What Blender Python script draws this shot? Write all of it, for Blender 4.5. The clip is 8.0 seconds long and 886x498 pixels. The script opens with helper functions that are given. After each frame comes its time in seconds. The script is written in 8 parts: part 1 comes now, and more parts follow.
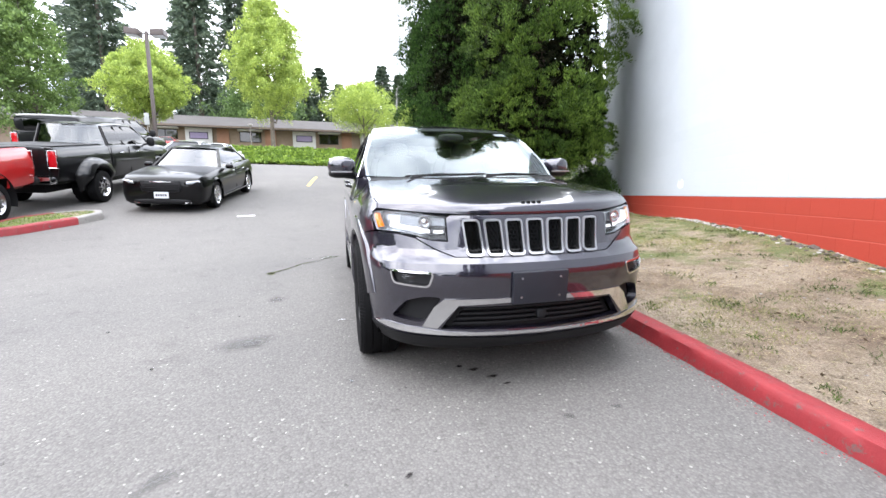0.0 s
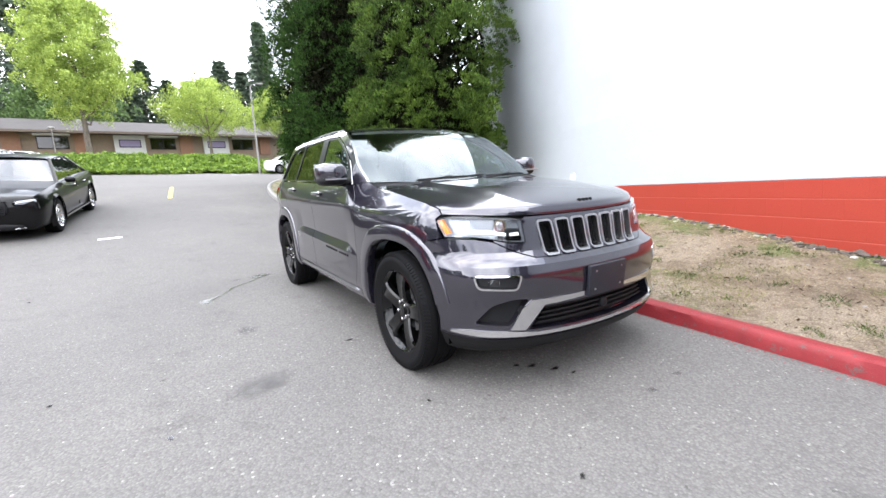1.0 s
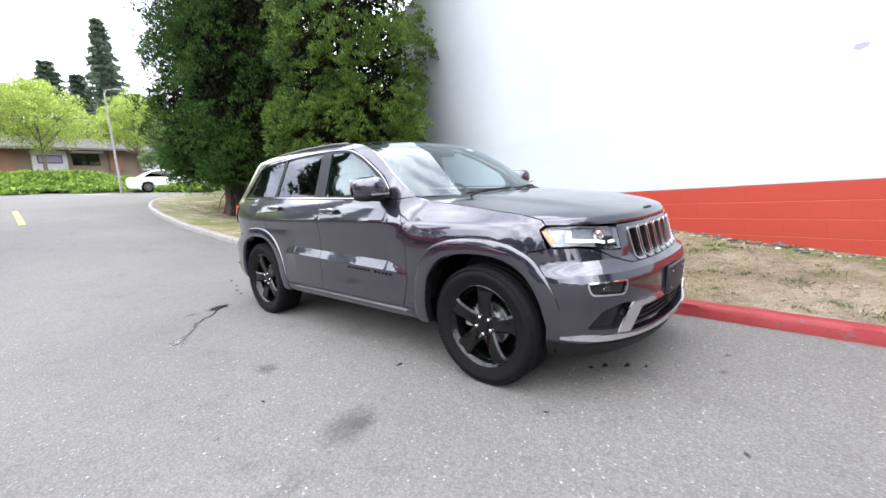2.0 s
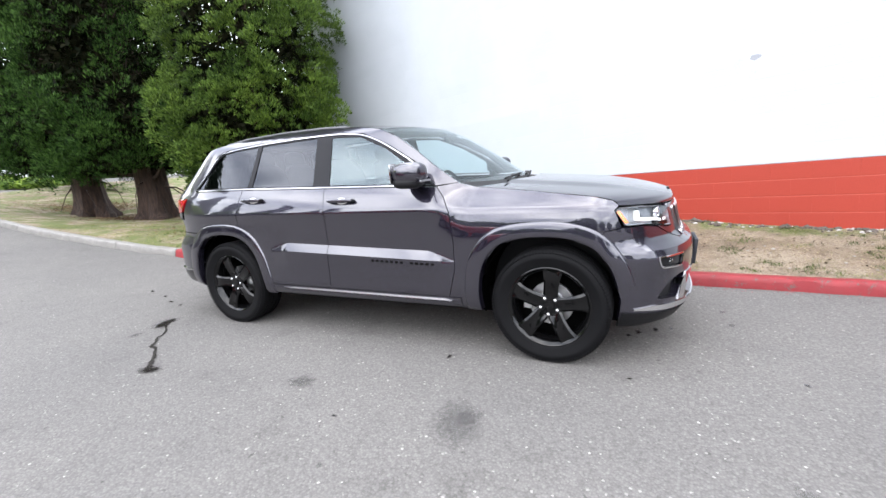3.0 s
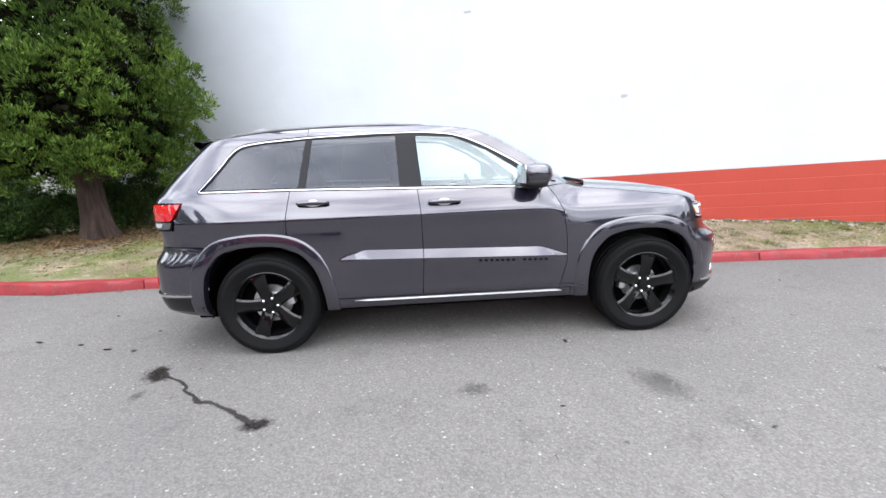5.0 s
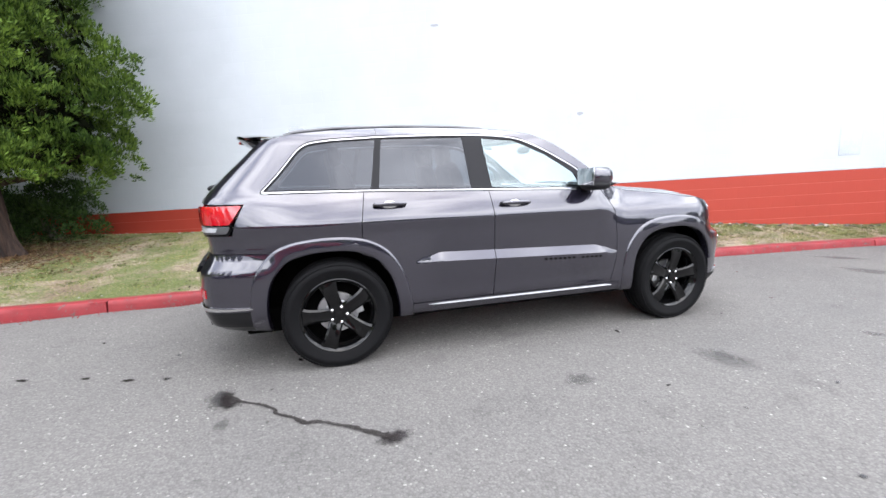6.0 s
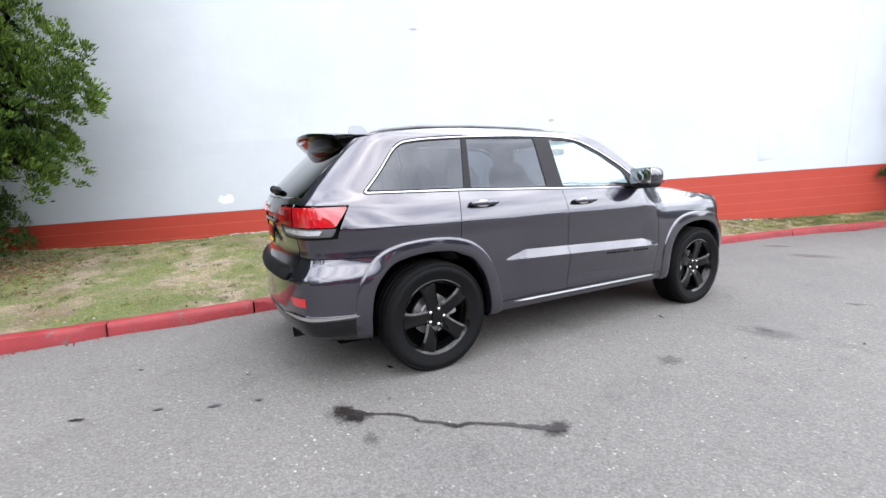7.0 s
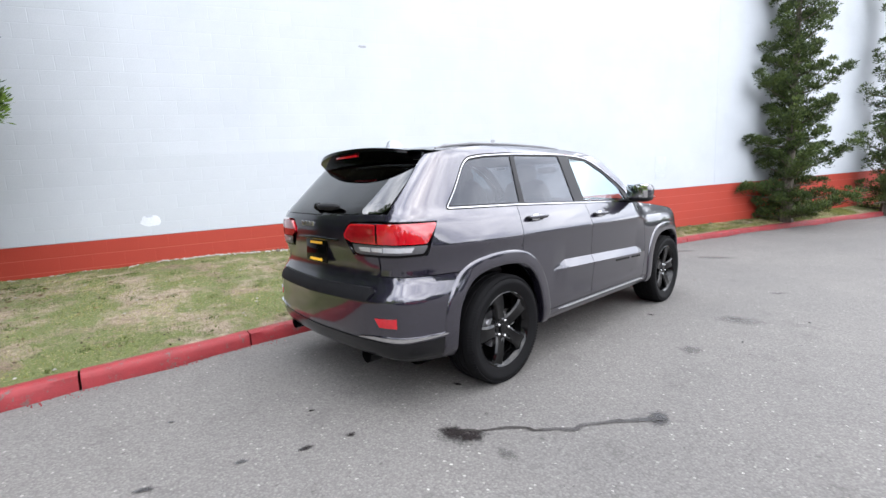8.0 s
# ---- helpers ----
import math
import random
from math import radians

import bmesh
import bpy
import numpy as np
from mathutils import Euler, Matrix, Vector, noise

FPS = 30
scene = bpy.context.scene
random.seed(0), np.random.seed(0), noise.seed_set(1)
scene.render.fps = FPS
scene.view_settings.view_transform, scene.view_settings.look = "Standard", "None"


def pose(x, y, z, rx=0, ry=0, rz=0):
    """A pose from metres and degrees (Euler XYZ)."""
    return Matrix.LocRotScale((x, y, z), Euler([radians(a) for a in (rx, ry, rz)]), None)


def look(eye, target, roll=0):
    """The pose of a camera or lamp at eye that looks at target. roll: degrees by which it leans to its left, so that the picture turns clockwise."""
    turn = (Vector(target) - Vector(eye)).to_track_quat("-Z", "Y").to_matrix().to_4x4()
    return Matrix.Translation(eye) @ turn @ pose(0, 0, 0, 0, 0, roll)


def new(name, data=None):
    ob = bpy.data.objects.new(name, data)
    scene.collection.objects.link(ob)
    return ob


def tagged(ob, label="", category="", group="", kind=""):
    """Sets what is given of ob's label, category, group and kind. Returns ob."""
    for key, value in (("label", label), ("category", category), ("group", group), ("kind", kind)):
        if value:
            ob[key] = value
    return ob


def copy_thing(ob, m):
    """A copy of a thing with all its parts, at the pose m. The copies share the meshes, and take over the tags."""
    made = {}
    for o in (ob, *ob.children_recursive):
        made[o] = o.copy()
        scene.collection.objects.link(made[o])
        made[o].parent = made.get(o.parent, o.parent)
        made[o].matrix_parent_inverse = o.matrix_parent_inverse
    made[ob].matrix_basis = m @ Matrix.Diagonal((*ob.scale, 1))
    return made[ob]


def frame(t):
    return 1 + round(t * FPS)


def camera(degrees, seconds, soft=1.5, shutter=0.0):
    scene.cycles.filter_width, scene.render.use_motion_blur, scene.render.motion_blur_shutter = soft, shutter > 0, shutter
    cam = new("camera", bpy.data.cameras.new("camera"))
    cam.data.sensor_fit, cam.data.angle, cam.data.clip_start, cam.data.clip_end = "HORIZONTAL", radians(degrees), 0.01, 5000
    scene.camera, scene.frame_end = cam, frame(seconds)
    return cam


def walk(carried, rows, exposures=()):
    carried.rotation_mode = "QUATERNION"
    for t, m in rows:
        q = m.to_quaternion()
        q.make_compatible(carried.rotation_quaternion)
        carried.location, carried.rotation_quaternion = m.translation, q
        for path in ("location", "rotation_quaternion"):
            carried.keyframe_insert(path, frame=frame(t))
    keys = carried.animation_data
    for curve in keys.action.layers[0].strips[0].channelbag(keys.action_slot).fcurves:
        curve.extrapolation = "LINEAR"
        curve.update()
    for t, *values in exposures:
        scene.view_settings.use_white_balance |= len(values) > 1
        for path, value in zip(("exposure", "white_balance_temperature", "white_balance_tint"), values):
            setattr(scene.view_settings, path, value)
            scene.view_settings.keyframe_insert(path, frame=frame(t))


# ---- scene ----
cam = camera(91.7, 8.0)
# the road climbs gently along +y: all that stands square on the road is tipped with it
TIP = pose(0, 0, 0, 2.3, 0, 0)
PATH = [
    (0, (-0.07, 0.213, 1.186), (0.273, 2.155, 0.856), -0.4),
    (0.5, (-0.632, 0.363, 1.228), (0.009, 2.224, 0.871), -1.8),
    (1, (-1.126, 0.648, 1.236), (-0.197, 2.385, 0.89), -2.9),
    (1.5, (-1.64, 0.987, 1.258), (-0.488, 2.581, 0.897), -4.9),
    (1.7, (-1.808, 1.143, 1.271), (-0.571, 2.676, 0.927), -4.5),
    (2.8, (-2.669, 2.186, 1.336), (-1.023, 3.27, 0.996), -3.9),
    (3, (-2.747, 2.389, 1.333), (-1.045, 3.364, 0.945), -4.2),
    (3.5, (-3.031, 2.879, 1.354), (-1.196, 3.581, 0.976), -3.0),
    (4, (-3.242, 3.418, 1.399), (-1.341, 3.913, 1.022), -3.9),
    (4.2, (-3.292, 3.609, 1.438), (-1.369, 4.01, 1.062), -3.4),
    (5.3, (-3.436, 5.104, 1.388), (-1.476, 4.988, 1.008), -1.7),
    (5.5, (-3.414, 5.358, 1.369), (-1.455, 5.149, 1.02), -1.2),
    (6, (-3.314, 5.967, 1.355), (-1.395, 5.529, 1.0), -1.4),
    (6.5, (-3.129, 6.567, 1.338), (-1.252, 5.969, 0.994), -1.6),
    (7, (-2.936, 7.159, 1.337), (-1.137, 6.352, 1.0), -1.6),
    (7.5, (-2.647, 7.692, 1.34), (-0.944, 6.686, 1.048), -2.4),
    (8, (-2.33, 8.197, 1.35), (-0.788, 6.952, 1.082), -1.8),
]
walk(cam, [(t, TIP @ look(eye, target, roll)) for t, eye, target, roll in PATH], exposures=[(0.0, 1.40), (1.5, 1.33), (3.5, 1.21), (6.5, 1.17), (7.2, 1.13), (8.0, 1.05)])

# ---- world, sun, exposure ----
world = bpy.data.worlds.new("overcast_sky")
scene.world = world
world.use_nodes = True
wn, wl = world.node_tree.nodes, world.node_tree.links
wn.clear()
w_out = wn.new("ShaderNodeOutputWorld")
w_bg = wn.new("ShaderNodeBackground")
w_sky = wn.new("ShaderNodeTexSky")
w_sky.sky_type = "NISHITA"
w_sky.sun_disc = False
w_sky.sun_elevation, w_sky.sun_rotation = radians(55), radians(250)
w_sky.dust_density = 4.0
w_scale = wn.new("ShaderNodeVectorMath"); w_scale.operation = "SCALE"; w_scale.inputs[3].default_value = 0.15
w_map = wn.new("ShaderNodeMapping"); w_map.inputs["Scale"].default_value = (1, 1, 2.5)
w_co = wn.new("ShaderNodeTexCoord")
w_noise = wn.new("ShaderNodeTexNoise")
w_noise.inputs["Scale"].default_value, w_noise.inputs["Detail"].default_value = 3.4, 4.0
w_ramp = wn.new("ShaderNodeValToRGB")
w_ramp.color_ramp.elements[0].position, w_ramp.color_ramp.elements[0].color = 0.36, (1.15, 1.25, 1.50, 1)
w_ramp.color_ramp.elements[1].position, w_ramp.color_ramp.elements[1].color = 0.64, (3.15, 3.22, 3.42, 1)
w_mix = wn.new("ShaderNodeMix"); w_mix.data_type = "RGBA"; w_mix.inputs[0].default_value = 0.88
wl.new(w_co.outputs["Generated"], w_map.inputs["Vector"])
wl.new(w_map.outputs[0], w_noise.inputs["Vector"])
wl.new(w_noise.outputs[0], w_ramp.inputs[0])
wl.new(w_sky.outputs[0], w_scale.inputs[0])
wl.new(w_scale.outputs[0], w_mix.inputs[6])
wl.new(w_ramp.outputs[0], w_mix.inputs[7])
# an overcast sky is brighter overhead than at the horizon
w_sep = wn.new("ShaderNodeSeparateXYZ")
w_grade = wn.new("ShaderNodeMapRange")
w_grade.inputs["From Min"].default_value, w_grade.inputs["From Max"].default_value = 0.0, 1.0
w_grade.inputs["To Min"].default_value, w_grade.inputs["To Max"].default_value = 0.86, 1.20
w_mul = wn.new("ShaderNodeVectorMath"); w_mul.operation = "SCALE"
wl.new(w_co.outputs["Generated"], w_sep.inputs[0])
wl.new(w_sep.outputs[2], w_grade.inputs["Value"])
wl.new(w_mix.outputs[2], w_mul.inputs[0])
wl.new(w_grade.outputs[0], w_mul.inputs[3])
wl.new(w_mul.outputs[0], w_bg.inputs[0])
w_bg.inputs[1].default_value = 1.0
wl.new(w_bg.outputs[0], w_out.inputs[0])

sun_data = bpy.data.lights.new("sun", "SUN")
sun_data.energy, sun_data.angle, sun_data.color = 0.6, radians(95), (1.0, 0.97, 0.92)
sun = new("sun", sun_data)
sun.matrix_world = look((-18, -8, 30), (0, 4, 0))

# ---- materials ----
def mat(name):
    m = bpy.data.materials.new(name)
    m.use_nodes = True
    return m, m.node_tree.nodes, m.node_tree.links, m.node_tree.nodes["Principled BSDF"]


def noise_node(n, l, scale, detail=4, rough=0.55, where="Object"):
    c = n.new("ShaderNodeTexCoord")
    t = n.new("ShaderNodeTexNoise")
    t.inputs["Scale"].default_value, t.inputs["Detail"].default_value, t.inputs["Roughness"].default_value = scale, detail, rough
    l.new(c.outputs[where], t.inputs["Vector"])
    return t.outputs[0]


def ramp_node(n, l, source, stops):
    r = n.new("ShaderNodeValToRGB")
    e = r.color_ramp.elements
    while len(e) < len(stops):
        e.new(0.5)
    for k, (p, c) in zip(e, stops):
        k.position, k.color = p, (*c, 1) if len(c) == 3 else c
    l.new(source, r.inputs[0])
    return r.outputs[0]


def mix_node(n, l, fac, a, b, blend="MIX"):
    m = n.new("ShaderNodeMix")
    m.data_type, m.blend_type = "RGBA", blend
    for socket, v in ((m.inputs[0], fac), (m.inputs[6], a), (m.inputs[7], b)):
        if isinstance(v, (int, float)):
            socket.default_value = v
        elif isinstance(v, tuple):
            socket.default_value = (*v, 1)
        else:
            l.new(v, socket)
    return m.outputs[2]


def bump_node(n, l, b, height, strength=0.3, distance=0.01):
    k = n.new("ShaderNodeBump")
    k.inputs["Strength"].default_value, k.inputs["Distance"].default_value = strength, distance
    l.new(height, k.inputs["Height"])
    l.new(k.outputs[0], b.inputs["Normal"])


def plain(name, colour, rough=0.5, metal=0.0, grain=40.0, vary=0.15, bump=0.0, coat=0.0, spec=0.5):
    """A paint or plastic with a slight unevenness at two scales."""
    m, n, l, b = mat(name)
    lo = tuple(c * (1 - vary) for c in colour)
    hi = tuple(min(1, c * (1 + vary)) for c in colour)
    fine = noise_node(n, l, grain)
    broad = noise_node(n, l, grain / 12)
    c1 = ramp_node(n, l, fine, [(0.3, lo), (0.7, hi)])
    c2 = ramp_node(n, l, broad, [(0.3, lo), (0.7, hi)])
    l.new(mix_node(n, l, 0.5, c1, c2), b.inputs["Base Color"])
    b.inputs["Roughness"].default_value, b.inputs["Metallic"].default_value = rough, metal
    b.inputs["Coat Weight"].default_value, b.inputs["Coat Roughness"].default_value = coat, 0.03
    b.inputs["Specular IOR Level"].default_value = spec
    if bump:
        bump_node(n, l, b, fine, bump)
    return m


def paint(name, colour, metal=0.0, flake=0.0, coat=1.0, ior=1.5, spec=0.3):
    m, n, l, b = mat(name)
    v = noise_node(n, l, 900, 2)
    lo = tuple(c * (1 - flake) for c in colour)
    hi = tuple(c * (1 + flake) for c in colour)
    l.new(ramp_node(n, l, v, [(0.35, lo), (0.65, hi)]), b.inputs["Base Color"])
    b.inputs["Metallic"].default_value, b.inputs["Roughness"].default_value = metal, 0.30
    b.inputs["Coat Weight"].default_value, b.inputs["Coat Roughness"].default_value = coat, 0.015
    b.inputs["Specular IOR Level"].default_value = spec
    b.inputs["Coat IOR"].default_value = ior
    return m


def glass(name, tint, rough=0.0, ior=1.9, coat=(1, 1, 1)):
    """Thin car glass: clear reflection over a tinted see-through pane."""
    m, n, l, b = mat(name)
    n.remove(b)
    out = n["Material Output"]
    see = n.new("ShaderNodeBsdfTransparent"); see.inputs[0].default_value = (*tint, 1)
    shine = n.new("ShaderNodeBsdfGlossy"); shine.inputs["Roughness"].default_value = rough
    shine.inputs["Color"].default_value = (*coat, 1)
    f0 = ((ior - 1) / (ior + 1)) ** 2
    lw = n.new("ShaderNodeLayerWeight"); lw.inputs[0].default_value = 0.5
    pw = n.new("ShaderNodeMath"); pw.operation = "POWER"; pw.inputs[1].default_value = 5.0
    l.new(lw.outputs["Facing"], pw.inputs[0])
    f = n.new("ShaderNodeMath"); f.operation = "MULTIPLY_ADD"; f.inputs[1].default_value, f.inputs[2].default_value = 1 - f0, f0
    l.new(pw.outputs[0], f.inputs[0])
    mx = n.new("ShaderNodeMixShader")
    l.new(f.outputs[0], mx.inputs[0]); l.new(see.outputs[0], mx.inputs[1]); l.new(shine.outputs[0], mx.inputs[2])
    l.new(mx.outputs[0], out.inputs[0])
    return m


def make_asphalt():
    m, n, l, b = mat("asphalt")
    c = n.new("ShaderNodeTexCoord")
    vor = n.new("ShaderNodeTexVoronoi"); vor.inputs["Scale"].default_value = 85
    l.new(c.outputs["Object"], vor.inputs["Vector"])
    stones = ramp_node(n, l, vor.outputs["Color"], [(0.0, (0.062, 0.059, 0.056)), (0.06, (0.101, 0.097, 0.092)), (0.55, (0.131, 0.125, 0.119)), (0.9, (0.155, 0.148, 0.141)), (0.993, (0.33, 0.32, 0.30))])
    edge = ramp_node(n, l, vor.outputs["Distance"], [(0.25, (1, 1, 1)), (0.75, (0.80, 0.80, 0.80))])
    broad = ramp_node(n, l, noise_node(n, l, 0.35, 5, 0.6), [(0.3, (0.84, 0.84, 0.85)), (0.7, (1.08, 1.07, 1.06))])
    mid = ramp_node(n, l, noise_node(n, l, 3.1, 6, 0.65), [(0.28, (0.82, 0.82, 0.82)), (0.42, (1, 1, 1)), (0.8, (1.06, 1.06, 1.06))])
    col = mix_node(n, l, 1.0, stones, edge, "MULTIPLY")
    col = mix_node(n, l, 1.0, col, broad, "MULTIPLY")
    col = mix_node(n, l, 1.0, col, mid, "MULTIPLY")
    l.new(col, b.inputs["Base Color"])
    b.inputs["Roughness"].default_value = 0.85
    b.inputs["Specular IOR Level"].default_value = 0.28
    bump_node(n, l, b, vor.outputs["Distance"], 0.38, -0.005)
    return m


WALL_X, WALL_SLOPE = 3.5, 0.305


def make_verge():
    m, n, l, b = mat("dry_grass_and_dirt")
    soil = ramp_node(n, l, noise_node(n, l, 90, 6, 0.75), [(0.30, (0.105, 0.080, 0.056)), (0.5, (0.275, 0.218, 0.158)), (0.70, (0.46, 0.385, 0.295))])
    clods = ramp_node(n, l, noise_node(n, l, 8, 8, 0.75), [(0.32, (0.55, 0.52, 0.49)), (0.5, (0.97, 0.97, 0.97)), (0.75, (1.15, 1.13, 1.10))])
    soil = mix_node(n, l, 1.0, soil, clods, "MULTIPLY")
    humus = ramp_node(n, l, noise_node(n, l, 0.9, 6, 0.7), [(0.36, (0.62, 0.55, 0.50)), (0.54, (1.08, 1.08, 1.08))])
    soil = mix_node(n, l, 1.0, soil, humus, "MULTIPLY")
    grass = ramp_node(n, l, noise_node(n, l, 45, 8, 0.7), [(0.25, (0.045, 0.066, 0.014)), (0.55, (0.12, 0.150, 0.038)), (0.8, (0.21, 0.22, 0.075))])
    # turf takes over towards the trees and down by the evergreens
    co = n.new("ShaderNodeTexCoord")
    sep = n.new("ShaderNodeSeparateXYZ"); l.new(co.outputs["Object"], sep.inputs[0])
    turf = n.new("ShaderNodeFloatCurve")
    span = n.new("ShaderNodeMapRange")
    span.inputs["From Min"].default_value, span.inputs["From Max"].default_value = -6.0, 14.0
    l.new(sep.outputs[1], span.inputs["Value"])
    cv = turf.mapping.curves[0]
    cv.points[0].location, cv.points[1].location = (0, 0.49), (1, 0.54)
    for px, py in ((0.24, 0.46), (0.33, 0.41), (0.50, 0.41), (0.60, 0.53), (0.80, 0.53)):
        cv.points.new(px, py)
    turf.mapping.update()
    l.new(span.outputs[0], turf.inputs["Value"])
    add = n.new("ShaderNodeMath"); add.operation = "ADD"
    # a green strip along the foot of the wall
    away = n.new("ShaderNodeMath"); away.operation = "MULTIPLY_ADD"; away.inputs[1].default_value = -WALL_SLOPE
    l.new(sep.outputs[1], away.inputs[0]); l.new(sep.outputs[0], away.inputs[2])
    strip = n.new("ShaderNodeMapRange")
    strip.inputs["From Min"].default_value, strip.inputs["From Max"].default_value = WALL_X - 0.75, WALL_X - 0.25
    strip.inputs["To Min"].default_value, strip.inputs["To Max"].default_value = 0.0, 0.13
    l.new(away.outputs[0], strip.inputs["Value"])
    both_ = n.new("ShaderNodeMath"); both_.operation = "ADD"
    l.new(turf.outputs[0], both_.inputs[0]); l.new(strip.outputs[0], both_.inputs[1])
    l.new(both_.outputs[0], add.inputs[0]); l.new(noise_node(n, l, 1.6, 8, 0.7), add.inputs[1])
    half = n.new("ShaderNodeMath"); half.operation = "MULTIPLY_ADD"; half.inputs[1].default_value, half.inputs[2].default_value = 2.6, -2.0
    l.new(add.outputs[0], half.inputs[0])
    patch = ramp_node(n, l, half.outputs[0], [(0.52, (0, 0, 0)), (0.80, (0.9, 0.9, 0.9))])
    l.new(mix_node(n, l, patch, soil, grass), b.inputs["Base Color"])
    b.inputs["Roughness"].default_value = 0.95
    bump_node(n, l, b, noise_node(n, l, 34, 10, 0.8), 1.0, 0.035)
    return m


def make_block_paint(name, lo, hi, chip):
    m, n, l, b = mat(name)
    inf = n.new("ShaderNodeObjectInfo")
    per = n.new("ShaderNodeNewGeometry")
    grain = ramp_node(n, l, noise_node(n, l, 70, 6, 0.7), [(0.3, lo), (0.7, hi)])
    wash = ramp_node(n, l, noise_node(n, l, 0.6, 5, 0.6), [(0.3, (0.9, 0.9, 0.9)), (0.7, (1, 1, 1))])
    col = mix_node(n, l, 1.0, grain, wash, "MULTIPLY")
    one = ramp_node(n, l, inf.outputs["Random"], [(0, (0.975, 0.975, 0.975)), (1, (1, 1, 1))])
    two = ramp_node(n, l, per.outputs["Random Per Island"], [(0, (0.975, 0.975, 0.975)), (1, (1, 1, 1))])
    col = mix_node(n, l, 1.0, col, one, "MULTIPLY")
    col = mix_node(n, l, 1.0, col, two, "MULTIPLY")
    worn = ramp_node(n, l, noise_node(n, l, 9, 8, 0.75), [(0.72, (0, 0, 0)), (0.76, (1, 1, 1))])
    l.new(mix_node(n, l, worn, col, chip), b.inputs["Base Color"])
    b.inputs["Roughness"].default_value = 0.7
    bump_node(n, l, b, noise_node(n, l, 160, 5, 0.7), 0.35, 0.004)
    return m


def make_kerb_paint(name, base, worn_colour, amount):
    m, n, l, b = mat(name)
    tone = ramp_node(n, l, noise_node(n, l, 6, 6, 0.65), [(0.3, tuple(c * 0.72 for c in base)), (0.7, base)])
    worn = ramp_node(n, l, noise_node(n, l, 14, 9, 0.75), [(amount, (0, 0, 0)), (amount + 0.05, (1, 1, 1))])
    l.new(mix_node(n, l, worn, tone, worn_colour), b.inputs["Base Color"])
    b.inputs["Roughness"].default_value = 0.62
    bump_node(n, l, b, noise_node(n, l, 55, 7, 0.7), 0.5, 0.008)
    return m


def make_leaf(name, dark, light, trans=0.25, mottle=((0.66, 0.70, 0.72), (1.2, 1.15, 1.05)), gloss=0.3):
    m, n, l, b = mat(name)
    per = n.new("ShaderNodeNewGeometry")
    c = ramp_node(n, l, per.outputs["Random Per Island"], [(0.0, dark), (0.55, tuple((x + y) / 2 for x, y in zip(dark, light))), (1.0, light)])
    broad = ramp_node(n, l, noise_node(n, l, 1.4, 3), [(0.34, mottle[0]), (0.66, mottle[1])])
    c = mix_node(n, l, 1.0, c, broad, "MULTIPLY")
    l.new(c, b.inputs["Base Color"])
    b.inputs["Roughness"].default_value = 0.55
    b.inputs["Specular IOR Level"].default_value = gloss
    t = n.new("ShaderNodeBsdfTranslucent")
    l.new(c, t.inputs[0])
    mx = n.new("ShaderNodeMixShader"); mx.inputs[0].default_value = trans
    l.new(b.outputs[0], mx.inputs[1]); l.new(t.outputs[0], mx.inputs[2])
    l.new(mx.outputs[0], n["Material Output"].inputs[0])
    return m


def make_bark(name, lo, hi):
    m, n, l, b = mat(name)
    c = n.new("ShaderNodeTexCoord")
    mp = n.new("ShaderNodeMapping"); mp.inputs["Scale"].default_value = (9, 9, 1.3)
    t = n.new("ShaderNodeTexNoise"); t.inputs["Scale"].default_value, t.inputs["Detail"].default_value = 2.2, 8
    l.new(c.outputs["Object"], mp.inputs[0]); l.new(mp.outputs[0], t.inputs["Vector"])
    l.new(ramp_node(n, l, t.outputs[0], [(0.3, lo), (0.7, hi)]), b.inputs["Base Color"])
    b.inputs["Roughness"].default_value = 0.9
    bump_node(n, l, b, t.outputs[0], 1.0, 0.05)
    return m


ASPHALT = make_asphalt()
VERGE = make_verge()
WALL_WHITE = make_block_paint("white_block_paint", (0.442, 0.473, 0.506), (0.50, 0.532, 0.566), (0.405, 0.43, 0.46))
WALL_RED = make_block_paint("red_block_paint", (0.305, 0.029, 0.014), (0.375, 0.039, 0.018), (0.40, 0.07, 0.055))
KERB_RED = make_kerb_paint("red_kerb_paint", (0.225, 0.0125, 0.017), (0.10, 0.052, 0.048), 0.565)
KERB_GREY = make_kerb_paint("bare_concrete", (0.22, 0.21, 0.195), (0.13, 0.125, 0.12), 0.58)
CRUMBS = plain("pale_mortar_crumbs", (0.37, 0.36, 0.34), 0.9, vary=0.3, bump=0.5)
MORTAR = plain("rubble_concrete", (0.27, 0.25, 0.225), 0.9, vary=0.3, bump=0.5)
BARK_RED = make_bark("red_brown_bark", (0.016, 0.010, 0.008), (0.066, 0.038, 0.027))
BARK = make_bark("grey_brown_bark", (0.05, 0.042, 0.034), (0.16, 0.135, 0.11))
# wide random mottle: highlights and dark gaps between tufts, put into the colour
LEAF_CYPRESS = make_leaf("cypress_foliage", (0.011, 0.030, 0.006), (0.130, 0.212, 0.040), 0.14, ((0.5, 0.55, 0.55), (1.35, 1.25, 1.1)), 0.12)
LEAF_MAPLE = make_leaf("bright_maple_leaf", (0.24, 0.33, 0.065), (0.46, 0.56, 0.16), 0.45)
# paler than the needles are: haze over the distance is mixed into the colour
LEAF_FIR = make_leaf("fir_needles", (0.062, 0.092, 0.068), (0.155, 0.205, 0.140))
LEAF_DARK = make_leaf("broadleaf", (0.045, 0.080, 0.026), (0.15, 0.235, 0.075), 0.3)
LEAF_LIME = make_leaf("lime_leaf", (0.07, 0.12, 0.035), (0.20, 0.30, 0.09), 0.3)
